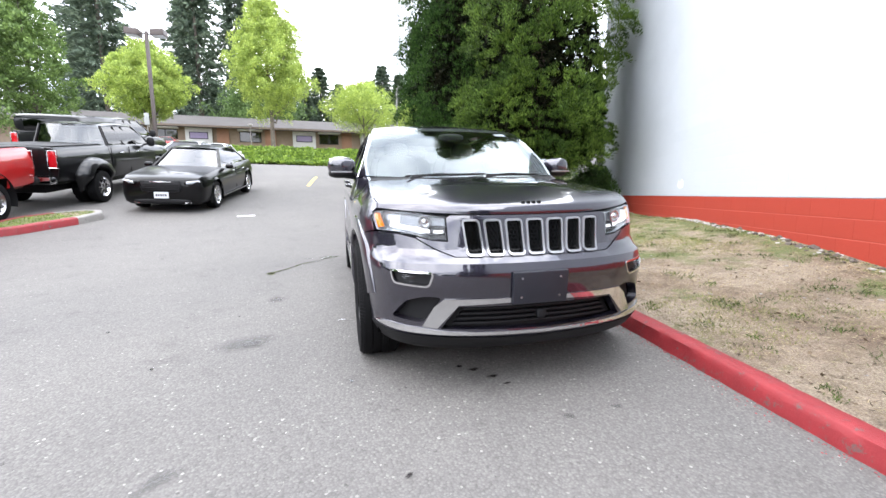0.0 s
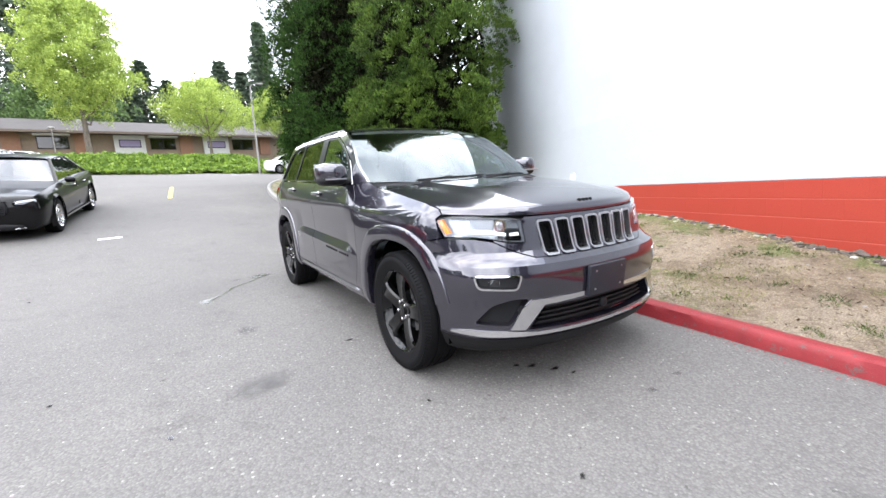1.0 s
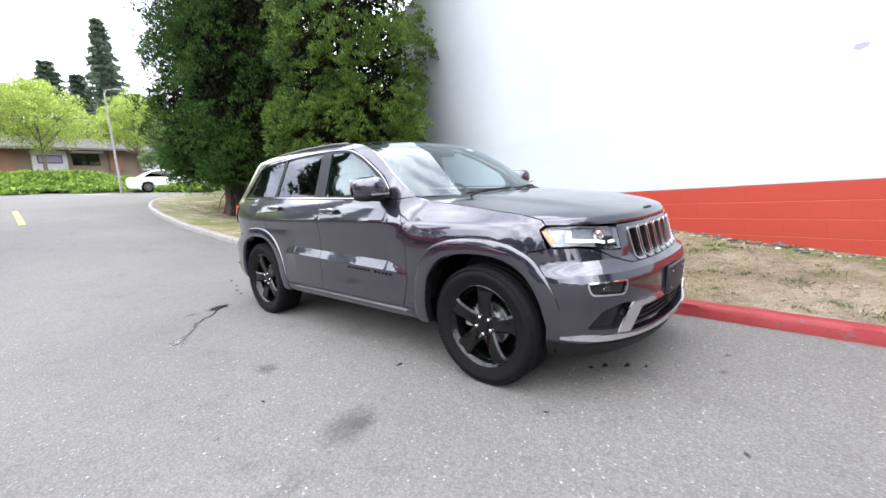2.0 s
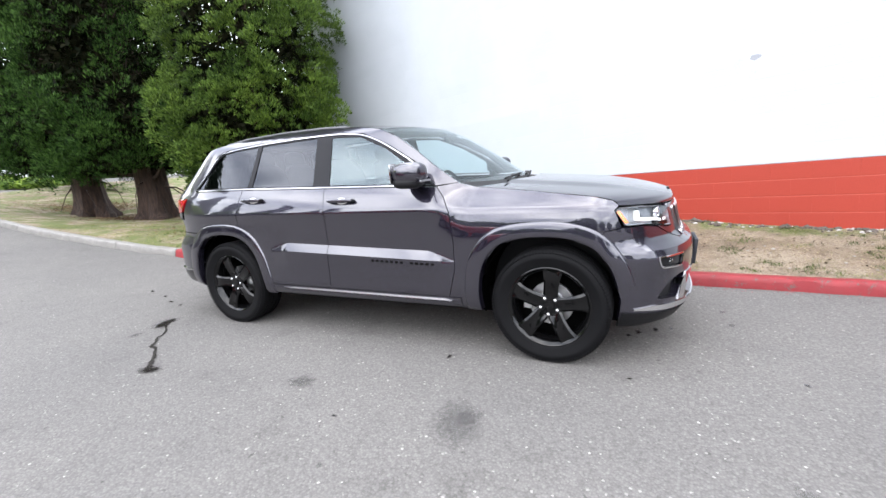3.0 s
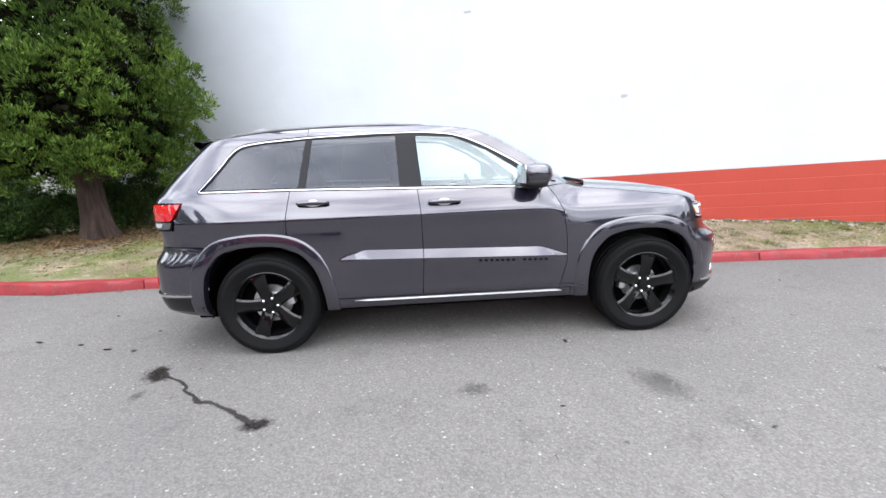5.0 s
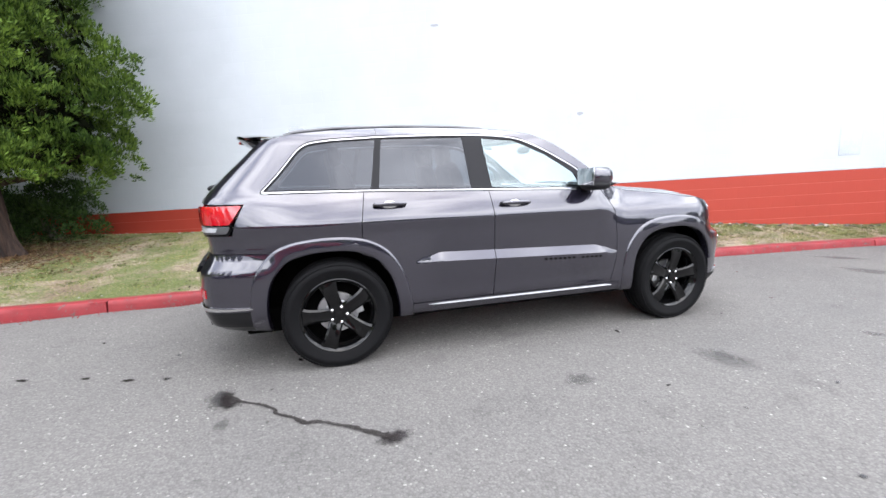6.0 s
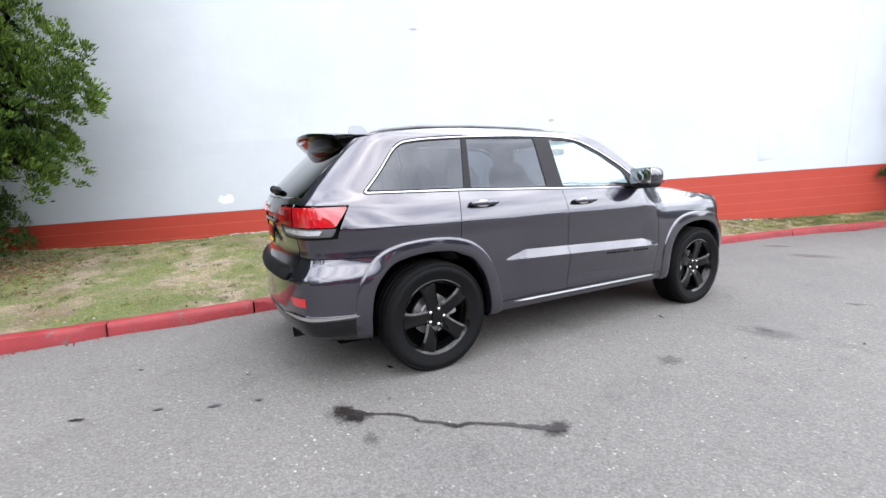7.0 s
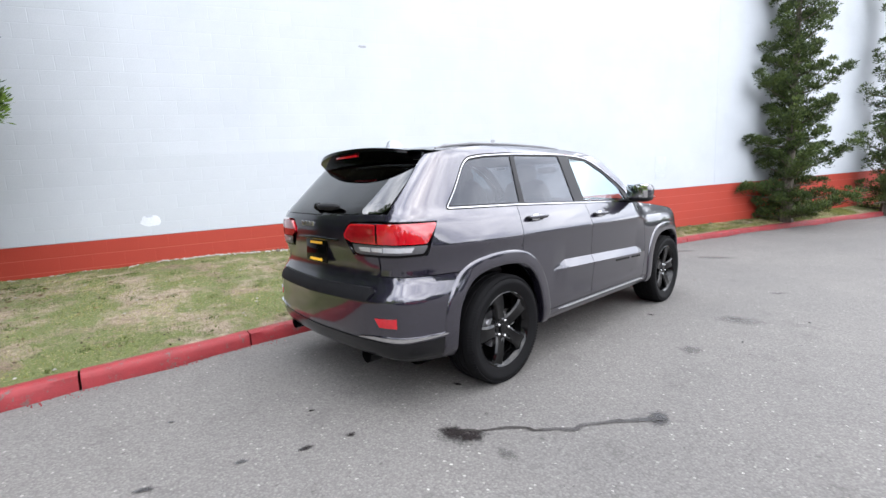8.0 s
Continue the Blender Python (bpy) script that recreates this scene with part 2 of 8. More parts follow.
LEAF_IVY = make_leaf("ivy_leaf", (0.07, 0.13, 0.022), (0.25, 0.36, 0.06), 0.3)
STRAW = make_leaf("dead_straw", (0.24, 0.19, 0.11), (0.52, 0.44, 0.29), 0.1, gloss=0.1)
TUFT = make_leaf("weed_blade", (0.035, 0.055, 0.014), (0.13, 0.17, 0.045), 0.2, gloss=0.15)
SCRAP = make_leaf("brown_scrap", (0.045, 0.032, 0.022), (0.19, 0.135, 0.09), 0.05, gloss=0.1)
GRASS = make_leaf("grass_blade", (0.08, 0.11, 0.022), (0.28, 0.29, 0.09), 0.3)
CAR_GREY = paint("granite_metallic_paint", (0.0196, 0.0174, 0.0298), 0.7, 0.25, ior=1.84)
SILVER_PAINT = paint("silver_car_paint", (0.45, 0.46, 0.48), 0.6, 0.1)
CAR_BLACK = paint("black_car_paint", (0.0022, 0.0022, 0.0026), coat=0.42, spec=0.08)
CAR_CHARCOAL = paint("charcoal_car_paint", (0.006, 0.006, 0.0068), 0.2, 0.15, 0.6, spec=0.08)
CAR_RED = paint("red_car_paint", (0.34, 0.010, 0.010))
CAR_WHITE = paint("white_car_paint", (0.75, 0.76, 0.77))
CHROME = plain("chrome", (0.66, 0.66, 0.67), 0.06, 1.0, vary=0.02)
SATIN = plain("satin_silver", (0.40, 0.40, 0.41), 0.28, 1.0, vary=0.05)
BLACK_TRIM = plain("black_plastic", (0.008, 0.008, 0.009), 0.55, bump=0.05, spec=0.22)
BLACK_GLOSS = plain("gloss_black", (0.002, 0.002, 0.0022), 0.07, vary=0.1, spec=0.16)
PILLAR_BLACK = plain("satin_black_pillar", (0.007, 0.007, 0.009), 0.34, spec=0.15)
RIM_BLACK = plain("gloss_black_alloy", (0.0022, 0.0022, 0.0024), 0.08, vary=0.1, spec=0.34)
RUBBER = plain("tyre_rubber", (0.0045, 0.0045, 0.005), 0.68, grain=120, vary=0.25, bump=0.06, spec=0.10)
STEP_BLACK = plain("matt_black_step", (0.006, 0.006, 0.007), 0.6, spec=0.12)
# glossless near-black: shade of wheel wells and underside put into the colour
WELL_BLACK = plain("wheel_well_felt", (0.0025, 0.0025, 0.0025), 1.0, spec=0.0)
DARK_INSIDE = plain("dark_cabin_trim", (0.02, 0.02, 0.021), 0.75)
SEAT_LEATHER = plain("black_leather", (0.025, 0.025, 0.026), 0.45)
STEEL = plain("brake_steel", (0.52, 0.52, 0.53), 0.38, 1.0)
CALIPER = plain("bare_caliper", (0.62, 0.63, 0.64), 0.3, 0.9, vary=0.15)
GLASS_CLEAR = glass("clear_glass", (0.74, 0.88, 0.90), ior=2.0, coat=(0.84, 0.97, 1.0))
GLASS_SCREEN = glass("windscreen_glass", (0.90, 0.95, 0.95), ior=1.95, coat=(0.90, 0.985, 1.0))
GLASS_TINT = glass("tinted_glass", (0.022, 0.024, 0.026))
GLASS_PRIVACY = glass("privacy_side_glass", (0.085, 0.095, 0.108), ior=1.62, coat=(0.87, 0.91, 1.0))
LAMP_GREY = plain("lamp_housing_grey", (0.42, 0.44, 0.47), 0.22, 0.5, vary=0.1)
HOLDER = plain("blue_black_plastic", (0.009, 0.010, 0.016), 0.5, bump=0.05)
DAY_LIGHT = plain("lit_day_running_light", (0.6, 0.6, 0.6), 0.3, vary=0.02)
DAY_LIGHT.node_tree.nodes["Principled BSDF"].inputs["Emission Color"].default_value = (1.0, 0.98, 0.95, 1)
DAY_LIGHT.node_tree.nodes["Principled BSDF"].inputs["Emission Strength"].default_value = 0.3
LENS_SILVER = plain("reversing_lens", (0.55, 0.56, 0.58), 0.2, 0.5, vary=0.2)
LAMP_SILVER = plain("lamp_silver", (0.20, 0.21, 0.225), 0.22, 0.2, vary=0.12)
LENS_CLEAR = glass("lamp_lens", (0.90, 0.92, 0.94), ior=1.42)
RED_LENS = plain("red_lamp_lens", (0.34, 0.006, 0.011), 0.06, vary=0.3, coat=1.0)
RED_DEEP = plain("deep_red_lens", (0.20, 0.004, 0.007), 0.06, vary=0.3, coat=1.0)
WINDOW_TRIM = plain("window_chrome", (0.50, 0.50, 0.52), 0.10, 1.0, vary=0.03)
AMBER_LENS = plain("amber_lens", (0.85, 0.22, 0.015), 0.15, coat=1.0)
WHITE_PAINT = plain("white_road_paint", (0.62, 0.62, 0.60), 0.8, vary=0.2)
YELLOW_PAINT = plain("yellow_road_paint", (0.60, 0.45, 0.10), 0.8, vary=0.2)
ROOFING = plain("grey_roofing", (0.055, 0.050, 0.048), 0.9, grain=8, vary=0.25)
TAN_WALL = plain("tan_siding", (0.16, 0.12, 0.09), 0.85, vary=0.2)
POLE_BROWN = plain("bronze_lamp_metal", (0.050, 0.036, 0.031), 0.5)
POLE_GREY = plain("galvanised_pole", (0.20, 0.19, 0.18), 0.55)
GRAPHITE = plain("graphite_badge", (0.10, 0.10, 0.105), 0.4, 0.5)
PLATE_WHITE = plain("plate_white", (0.6, 0.62, 0.66), 0.4)

# ---- building blocks ----
def mesh_of(name, bm, material, smooth=True, sharp=35):
    me = bpy.data.meshes.new(name)
    bm.to_mesh(me)
    bm.free()
    if material is not None:
        me.materials.append(material)
    if smooth:
        me.polygons.foreach_set("use_smooth", [True] * len(me.polygons))
        me.set_sharp_from_angle(angle=radians(sharp))
    return me


def part(name, bm, material, parent, label="", m=None, smooth=True, sharp=35):
    ob = new(name, mesh_of(name, bm, material, smooth, sharp))
    ob.parent = parent
    if m is not None:
        ob.matrix_basis = m
    return tagged(ob, label)


def again(src, parent, m):
    """Another part on the same mesh."""
    ob = new(src.name.split(".")[0], src.data)
    ob.parent = parent
    ob.matrix_basis = m
    return ob


def thing(name, label, category, m=None, group="", kind=""):
    ob = new(name)
    ob.empty_display_size = 0.2
    if m is not None:
        ob.matrix_basis = m
    return tagged(ob, label, category, group, kind)


def box(x0, y0, z0, x1, y1, z1, bevel=0.0, seg=2, bm=None):
    own = bmesh.new()
    bmesh.ops.create_cube(own, size=1)
    for v in own.verts:
        v.co = Vector(((x0 + x1) / 2 + v.co.x * (x1 - x0), (y0 + y1) / 2 + v.co.y * (y1 - y0), (z0 + z1) / 2 + v.co.z * (z1 - z0)))
    if bevel:
        bmesh.ops.bevel(own, geom=own.edges[:], offset=bevel, segments=seg, affect="EDGES", profile=0.6)
    return own if bm is None else join(bm, own)


def join(a, b):
    me = bpy.data.meshes.new("tmp")
    b.to_mesh(me)
    b.free()
    a.from_mesh(me)
    bpy.data.meshes.remove(me)
    return a


def tube(points, radii, sides=10, caps=True):
    """A round bar through points, with a radius for each."""
    bm = bmesh.new()
    pts = [Vector(p) for p in points]
    rings = []
    for i, p in enumerate(pts):
        d = (pts[min(i + 1, len(pts) - 1)] - pts[max(i - 1, 0)]).normalized()
        u = d.cross(Vector((0, 0, 1)) if abs(d.z) < 0.95 else Vector((1, 0, 0))).normalized()
        w = d.cross(u)
        r = radii[i] if not isinstance(radii, (int, float)) else radii
        rings.append([bm.verts.new(p + (u * math.cos(2 * math.pi * k / sides) + w * math.sin(2 * math.pi * k / sides)) * r) for k in range(sides)])
    for a, b in zip(rings, rings[1:]):
        for k in range(sides):
            bm.faces.new((a[k], a[(k + 1) % sides], b[(k + 1) % sides], b[k]))
    if caps:
        bm.faces.new(rings[0][::-1]); bm.faces.new(rings[-1])
    bmesh.ops.recalc_face_normals(bm, faces=bm.faces[:])
    return bm


def lathe(profile, sides=32, axis="x"):
    """Turns a profile of (along, radius) round an axis."""
    bm = bmesh.new()
    rings = []
    for a, r in profile:
        ring = []
        for k in range(sides):
            t = 2 * math.pi * k / sides
            ring.append(bm.verts.new((a, r * math.cos(t), r * math.sin(t)) if axis == "x" else (r * math.cos(t), r * math.sin(t), a)))
        rings.append(ring)
    for a, b in zip(rings, rings[1:]):
        for k in range(sides):
            bm.faces.new((a[k], a[(k + 1) % sides], b[(k + 1) % sides], b[k]))
    bmesh.ops.recalc_face_normals(bm, faces=bm.faces[:])
    return bm


def prism(outline, x0, x1, bevel=0.0, axes="yz"):
    """A flat outline given thickness along the axis left over."""
    bm = bmesh.new()
    def at(p, d):
        return {"yz": (d, p[0], p[1]), "xz": (p[0], d, p[1]), "xy": (p[0], p[1], d)}[axes]
    a = [bm.verts.new(at(p, x0)) for p in outline]
    b = [bm.verts.new(at(p, x1)) for p in outline]
    bm.faces.new(a); bm.faces.new(b[::-1])
    k = len(outline)
    for i in range(k):
        bm.faces.new((a[i], b[i], b[(i + 1) % k], a[(i + 1) % k]))
    bmesh.ops.recalc_face_normals(bm, faces=bm.faces[:])
    if bevel:
        bmesh.ops.bevel(bm, geom=bm.edges[:], offset=bevel, segments=2, affect="EDGES", clamp_overlap=True)
    return bm


# ---- the lie of the land, in the road's own axes ----
WALL_YAW = -math.degrees(math.atan(WALL_SLOPE))


def soft(v, w=0.8):
    return w * math.log1p(math.exp(min(v / w, 60)))


def road_z(x, y):
    start = 8.3 + 1.2 * max(0.0, min(1.0, (x + 1) / 2.5))
    z = 0.1 * soft(y - start) - 0.05 * soft(y - 20.0, 1.5) - 0.05 * soft(y - 43.0, 2.0) + 0.02 * soft(-2.0 - y) - 0.018 * soft(-18.0 - y)
    return z + 0.035 * (soft(-3.0 - x, 0.5) - soft(-13.0 - x, 0.5)) * max(0.0, min(1.0, (y - 5) / 5))


KERB_Y = (-30, -10.8, -8, -6, -4, -2, 0, 2, 4, 6, 7, 8, 9, 10, 12, 14, 16, 18, 20, 22, 24, 25.5, 26.5, 27)
KERB_X = (-6.3, -0.54, 0.30, 0.92, 1.5, 1.84, 1.95, 1.95, 1.93, 1.87, 1.79, 1.69, 1.56, 1.38, 1.08, 0.88, 0.80, 0.88, 1.1, 1.5, 2.1, 2.8, 3.6, 4.6)


def kerb_x(y):
    """Face of the kerb, smoothed over a metre."""
    return sum(float(np.interp(y + d, KERB_Y, KERB_X)) for d in (-1, -0.5, 0, 0.5, 1)) / 5


def wall_x(y):
    return WALL_X + WALL_SLOPE * y


def on_road(x, y, up=0.0):
    return TIP @ Vector((x, y, road_z(x, y) + up))


FOOT_Y = (-9, -4.4, -2.6, -1.4, -0.2, 0.6, 1.8, 2.6, 2.9, 4, 5.2, 6.1, 7.1, 8.0, 9.3, 10.1, 13, 16, 19, 22, 25, 27)
FOOT_Z = (0.27, 0.20, 0.21, 0.265, 0.28, 0.278, 0.27, 0.32, 0.34, 0.41, 0.43, 0.42, 0.41, 0.33, 0.27, 0.25, 0.27, 0.32, 0.38, 0.75, 1.35, 1.7)


def bank_z(y):
    """Level of the planted bank away from the kerb: it lies in a hollow under the conifers."""
    z = sum(float(np.interp(y + d, FOOT_Y, FOOT_Z)) for d in (-0.4, 0, 0.4)) / 3
    return z + 0.02 * soft(-2.0 - y) - 0.018 * soft(-18.0 - y)


def verge_z(x, y):
    """Height of the planted bank along the road's axes."""
    k = kerb_x(y) + 0.12
    rough = 0.02 * noise.noise((x * 1.7, y * 1.7, 0))
    if y > 27:
        return road_z(x, y) + 0.094 + min(0.27, 0.09 * max(0.0, x - k)) + rough
    base = road_z(min(x, k), y) + 0.094
    reach = max(0.35, min(wall_x(y) - k, 3.2))
    f = max(0.0, min(1.0, (x - k) / reach))
    return base + (bank_z(y) - base) * f ** 0.8 + rough


def ground_sheet():
    ys = sorted(set([-400, -200, -120, -70, -40] + [round(-30 + 0.75 * i, 2) for i in range(100)] + [50, 70, 110, 180, 300, 600]))
    xs = [-500, -250, -120, -60, -30, -20, -15, -10, -7, -5, -3, -2, -1, 0, 0.6, 0.8, 1, 1.15, 1.3, 1.6, 1.75, 1.85, 1.95, 2.1, 2.35, 2.6, 3.2, 4, 5, 6.5, 8, 12, 20, 35, 60, 120, 250, 500]
    bm = bmesh.new()
    grid = []
    for y in ys:
        row = []
        for x in xs:
            z = road_z(x, y)
            if -25 < y < 27 and x > kerb_x(y):
                # under the kerb and the bank
                u = min(1, (x - kerb_x(y)) / 0.22)
                z += (min(z, verge_z(x, y) - 0.14) - 0.05 - z) * u
            far = TIP @ Vector((x, max(-60, min(y, 60)), z))
            row.append(bm.verts.new((x, y, far.z)))
        grid.append(row)
    for a, b in zip(grid, grid[1:]):
        for i in range(len(xs) - 1):
            bm.faces.new((a[i], a[i + 1], b[i + 1], b[i]))
    ob = new("ground", mesh_of("ground", bm, ASPHALT))
    return tagged(ob, "worn grey asphalt car park and drive", "ground", kind="structure")


ground_sheet()


def verge():
    bm = bmesh.new()
    rows = []
    n = 26
    ys = [-26 + 0.2 * i for i in range(int((26 + 26.6) / 0.2) + 1)]
    for y in ys:
        k = kerb_x(y) + 0.10
        w = wall_x(y) + 0.08 if y <= 13.2 else 14.0
        row = []
        for i in range(n + 1):
            x = k + (w - k) * (i / n) ** (1 if y <= 13.2 else 1.8)
            row.append(bm.verts.new(TIP @ Vector((x, y, verge_z(x, y)))))
        rows.append(row)
    for a, b in zip(rows, rows[1:]):
        for i in range(n):
            bm.faces.new((a[i], a[i + 1], b[i + 1], b[i]))
    return tagged(new("ground_verge", mesh_of("ground_verge", bm, VERGE)), "sloping strip of dry patchy grass and bare dirt", "grass strip", kind="structure")


verge()


# ---- block wall ----
WALL_AT = pose(wall_x(0), 0, 0, 0, 0, WALL_YAW)
WALL_END, RED_TOP, COURSE, BLOCK = 13.9, 1.104, 0.203, 0.406
wall = tagged(new("wall_north"), "painted block wall, white above a red base band", "wall", kind="structure")
wall.matrix_basis = WALL_AT
MORTAR_RED = plain("red_washed_mortar", (0.44, 0.105, 0.075), 0.85)
part("mortar_bed", box(0.0035, -33.5, -0.6, 0.30, WALL_END - 0.02, RED_TOP - 0.012), MORTAR_RED, wall, smooth=False)
part("wall_core", box(0.012, -34, -1.2, 0.30, WALL_END, 6.95), WALL_WHITE, wall, smooth=False)


def block_shape(w, h, material, name):
    b, e = 0.0012, 0.007
    bm = bmesh.new()
    back = [bm.verts.new((0.016, y, z)) for y, z in ((0, 0), (w, 0), (w, h), (0, h))]
    mid = [bm.verts.new((b, y, z)) for y, z in ((0.0, 0.0), (w, 0.0), (w, h), (0.0, h))]
    front = [bm.verts.new((0, y, z)) for y, z in ((e, e), (w - e, e), (w - e, h - e), (e, h - e))]
    bm.faces.new(front[::-1])
    for i in range(4):
        j = (i + 1) % 4
        bm.faces.new((back[i], back[j], mid[j], mid[i]))
        bm.faces.new((mid[i], mid[j], front[j], front[i]))
    bmesh.ops.recalc_face_normals(bm, faces=bm.faces[:])
    for f in bm.faces:
        if f.normal.x > 0.9:
            f.normal_flip()
    return mesh_of(name, bm, material, smooth=False)


JOINT = 0.0
BED = 0.0068
full_red = block_shape(BLOCK - 0.0008, COURSE - BED, WALL_RED, "block")
full_white = block_shape(BLOCK - JOINT, COURSE - JOINT, WALL_WHITE, "block")


def lay_blocks():
    rest = {True: ([], []), False: ([], [])}
    rows = [k for k in range(-6, 29)]
    for k in rows:
        z = RED_TOP + k * COURSE
        red = k < 0
        shift = 0.0 if k % 2 else BLOCK / 2
        i = 0
        y = -33.0 - shift
        while y < WALL_END:
            y1 = min(y + BLOCK, WALL_END)
            push = 0.0006 * noise.noise((y * 3.1, z * 5.7, 1.3))
            near = (-3.5 < y < 9.8 and -4 <= k < 0) or (4.5 < y < 9.6 and 0 <= k < 6)
            if near and y1 - y > 0.4:
                ob = new("block", full_red if red else full_white)
                ob.parent = wall
                ob.matrix_basis = Matrix.Translation((push, y, z))
            else:
                vs, fs = rest[red]
                b0 = len(vs)
                w, h, b, e = y1 - y - JOINT, COURSE - (BED if red else JOINT), 0.0012, 0.007
                for x, yy, zz in ((0.016, y, z), (0.016, y + w, z), (0.016, y + w, z + h), (0.016, y, z + h), (push + b, y, z), (push + b, y + w, z), (push + b, y + w, z + h), (push + b, y, z + h),
                                  (push, y + e, z + e), (push, y + w - e, z + e), (push, y + w - e, z + h - e), (push, y + e, z + h - e)):
                    vs.append((x, yy, zz))
                fs.append((b0 + 11, b0 + 10, b0 + 9, b0 + 8))
                for i in range(4):
                    j = (i + 1) % 4
                    fs.append((b0 + i, b0 + 4 + i, b0 + 4 + j, b0 + j))
                    fs.append((b0 + 4 + i, b0 + 8 + i, b0 + 8 + j, b0 + 4 + j))
            y += BLOCK
    for red, (vs, fs) in rest.items():
        me = bpy.data.meshes.new("blockwork")
        me.from_pydata(vs, [], fs)
        me.materials.append(WALL_RED if red else WALL_WHITE)
        ob = new("blockwork", me)
        ob.parent = wall
        tagged(ob, "red painted blocks" if red else "white painted blocks", kind="stuff")


# plates, patches and the expansion joint on the wall
def on_wall(name, y0, y1, z0, z1, material, label="", proud=0.006):
    return part(name, box(-proud, y0, z0, 0.004, y1, z1, 0.002), material, wall, label)


def smear(name, y, z, ry, rz, material, label="", proud=0.004, seed=1):
    """A dab of repair filler with an uneven outline."""
    pts = []
    for k in range(22):
        t = 2 * math.pi * k / 22
        w = 1 + 0.35 * noise.noise((math.cos(t) * 1.4 + seed * 3.1, math.sin(t) * 1.4, seed))
        pts.append((y + ry * w * math.cos(t), z + rz * w * math.sin(t)))
    return part(name, prism(pts, -proud, 0.006), material, wall, label)


PATCH_PALE = plain("fresh_filler", (0.60, 0.63, 0.66), 0.75)
PATCH = plain("repaired_patch", (0.44, 0.475, 0.52), 0.75)
PATCH_DARK = plain("scuffed_patch", (0.27, 0.28, 0.30), 0.8)
smear("paint_chip", 10.57, 0.52, 0.11, 0.035, PATCH_PALE, "chipped spot in the red paint", 0.004, 11)
smear("paint_chip", 10.35, 0.44, 0.05, 0.015, PATCH_PALE, "", 0.004, 12)
smear("paint_chip", 10.75, 0.55, 0.04, 0.02, PATCH_PALE, "", 0.004, 13)
on_wall("cover_plate", -3.15, -2.80, 1.36, 1.90, PATCH, "pale grey cover plate")
smear("patch", 1.78, 2.28, 0.15, 0.14, PATCH, "patched spot in the white paint", 0.003, 3)
smear("patch", 1.68, 2.39, 0.06, 0.035, PATCH_DARK, "", 0.005, 4)
smear("patch", 4.21, 4.08, 0.07, 0.022, PATCH_DARK, "", 0.004, 5)
smear("patch", 7.80, 1.33, 0.13, 0.09, PATCH_PALE, "patched spot in the white paint", 0.004, 6)
smear("patch", 7.81, 1.40, 0.05, 0.02, PATCH, "", 0.006, 7)
on_wall("control_joint", -4.93, -4.91, 1.11, 6.5, PATCH, "vertical joint in the wall", 0.003)

# ---- kerb of separate stones ----
kerb = tagged(new("kerb"), "red painted concrete kerb along the grass strip", "kerb", kind="structure")


def kerb_stone(y0, y1, material, seed):
    bm = bmesh.new()
    rows = []
    n = max(2, int((y1 - y0) / (0.06 if -8 < y0 < 12 else 0.22)))
    for i in range(n + 1):
        y = y0 + (y1 - y0) * i / n
        x = kerb_x(y)
        z = road_z(x, y)
        row = []
        for j, (dx, dz) in enumerate(((-0.030, -0.22), (-0.026, -0.01), (-0.016, 0.060), (-0.007, 0.098), (0.014, 0.110), (0.115, 0.108), (0.130, 0.094), (0.137, -0.1))):
            wob = 0.006 * noise.noise((x * 5 + seed, y * 5, j * 1.3)) + 0.003 * noise.noise((x * 9, y * 19, j * 2.3)) + (0.020 * min(0, 0.15 + noise.noise((y * 7, j * 0.6, seed))) if j in (2, 3, 4) else 0)
            row.append(bm.verts.new(TIP @ Vector((x + dx - (wob if j < 4 else 0), y, z + dz + wob))))
        rows.append(row)
    for a, b in zip(rows, rows[1:]):
        for j in range(7):
            bm.faces.new((a[j], b[j], b[j + 1], a[j + 1]))
    bm.faces.new(rows[0]); bm.faces.new(rows[-1][::-1])
    bmesh.ops.recalc_face_normals(bm, faces=bm.faces[:])
    return part("kerb_stone", bm, material, kerb, "" if material is KERB_RED else "bare grey concrete kerb stone", sharp=50)


cut = [-26, -23, -20, -17, -14, -11.2, -8.2, -5.2, -2.3, 0.72, 3.75, 5.4, 7.2, 8.40, 10.1, 11.6, 13, 15, 17, 19, 21, 23, 24.5, 26, 26.9]
for i, (a, b) in enumerate(zip(cut, cut[1:])):
    kerb_stone(a + 0.008, b - 0.008, KERB_RED if b <= 10.2 else KERB_GREY, i * 3.7)

# rubble of broken paint and mortar along the foot of the wall
def wall_rubble():
    bm = bmesh.new()
    rng = random.Random(4)
    for q in range(360):
        y = rng.gauss(6.9, 0.45) if q >= 300 else rng.choice((rng.gauss(6.2, 1.4), rng.gauss(0.5, 2.5), rng.uniform(-5, 11)))
        x = wall_x(y) - abs(rng.gauss(0.05, 0.07)) - 0.02
        p = TIP @ Vector((x, y, verge_z(x, y)))
        s = rng.uniform(0.015, 0.042) if q >= 300 else rng.uniform(0.008, 0.035)
        b = bmesh.new()
        bmesh.ops.create_icosphere(b, subdivisions=1, radius=s)
        for v in b.verts:
            v.co *= rng.uniform(0.6, 1.2)
            v.co.z *= 0.55
        b.transform(Matrix.Translation(p) @ Matrix.Rotation(rng.uniform(0, 6), 4, "Z"))
        join(bm, b)
    ob = part("wall_rubble", bm, CRUMBS, None)
    tagged(ob, "pale crumbs of mortar and paint along the wall foot", "rubble", kind="stuff")


wall_rubble()


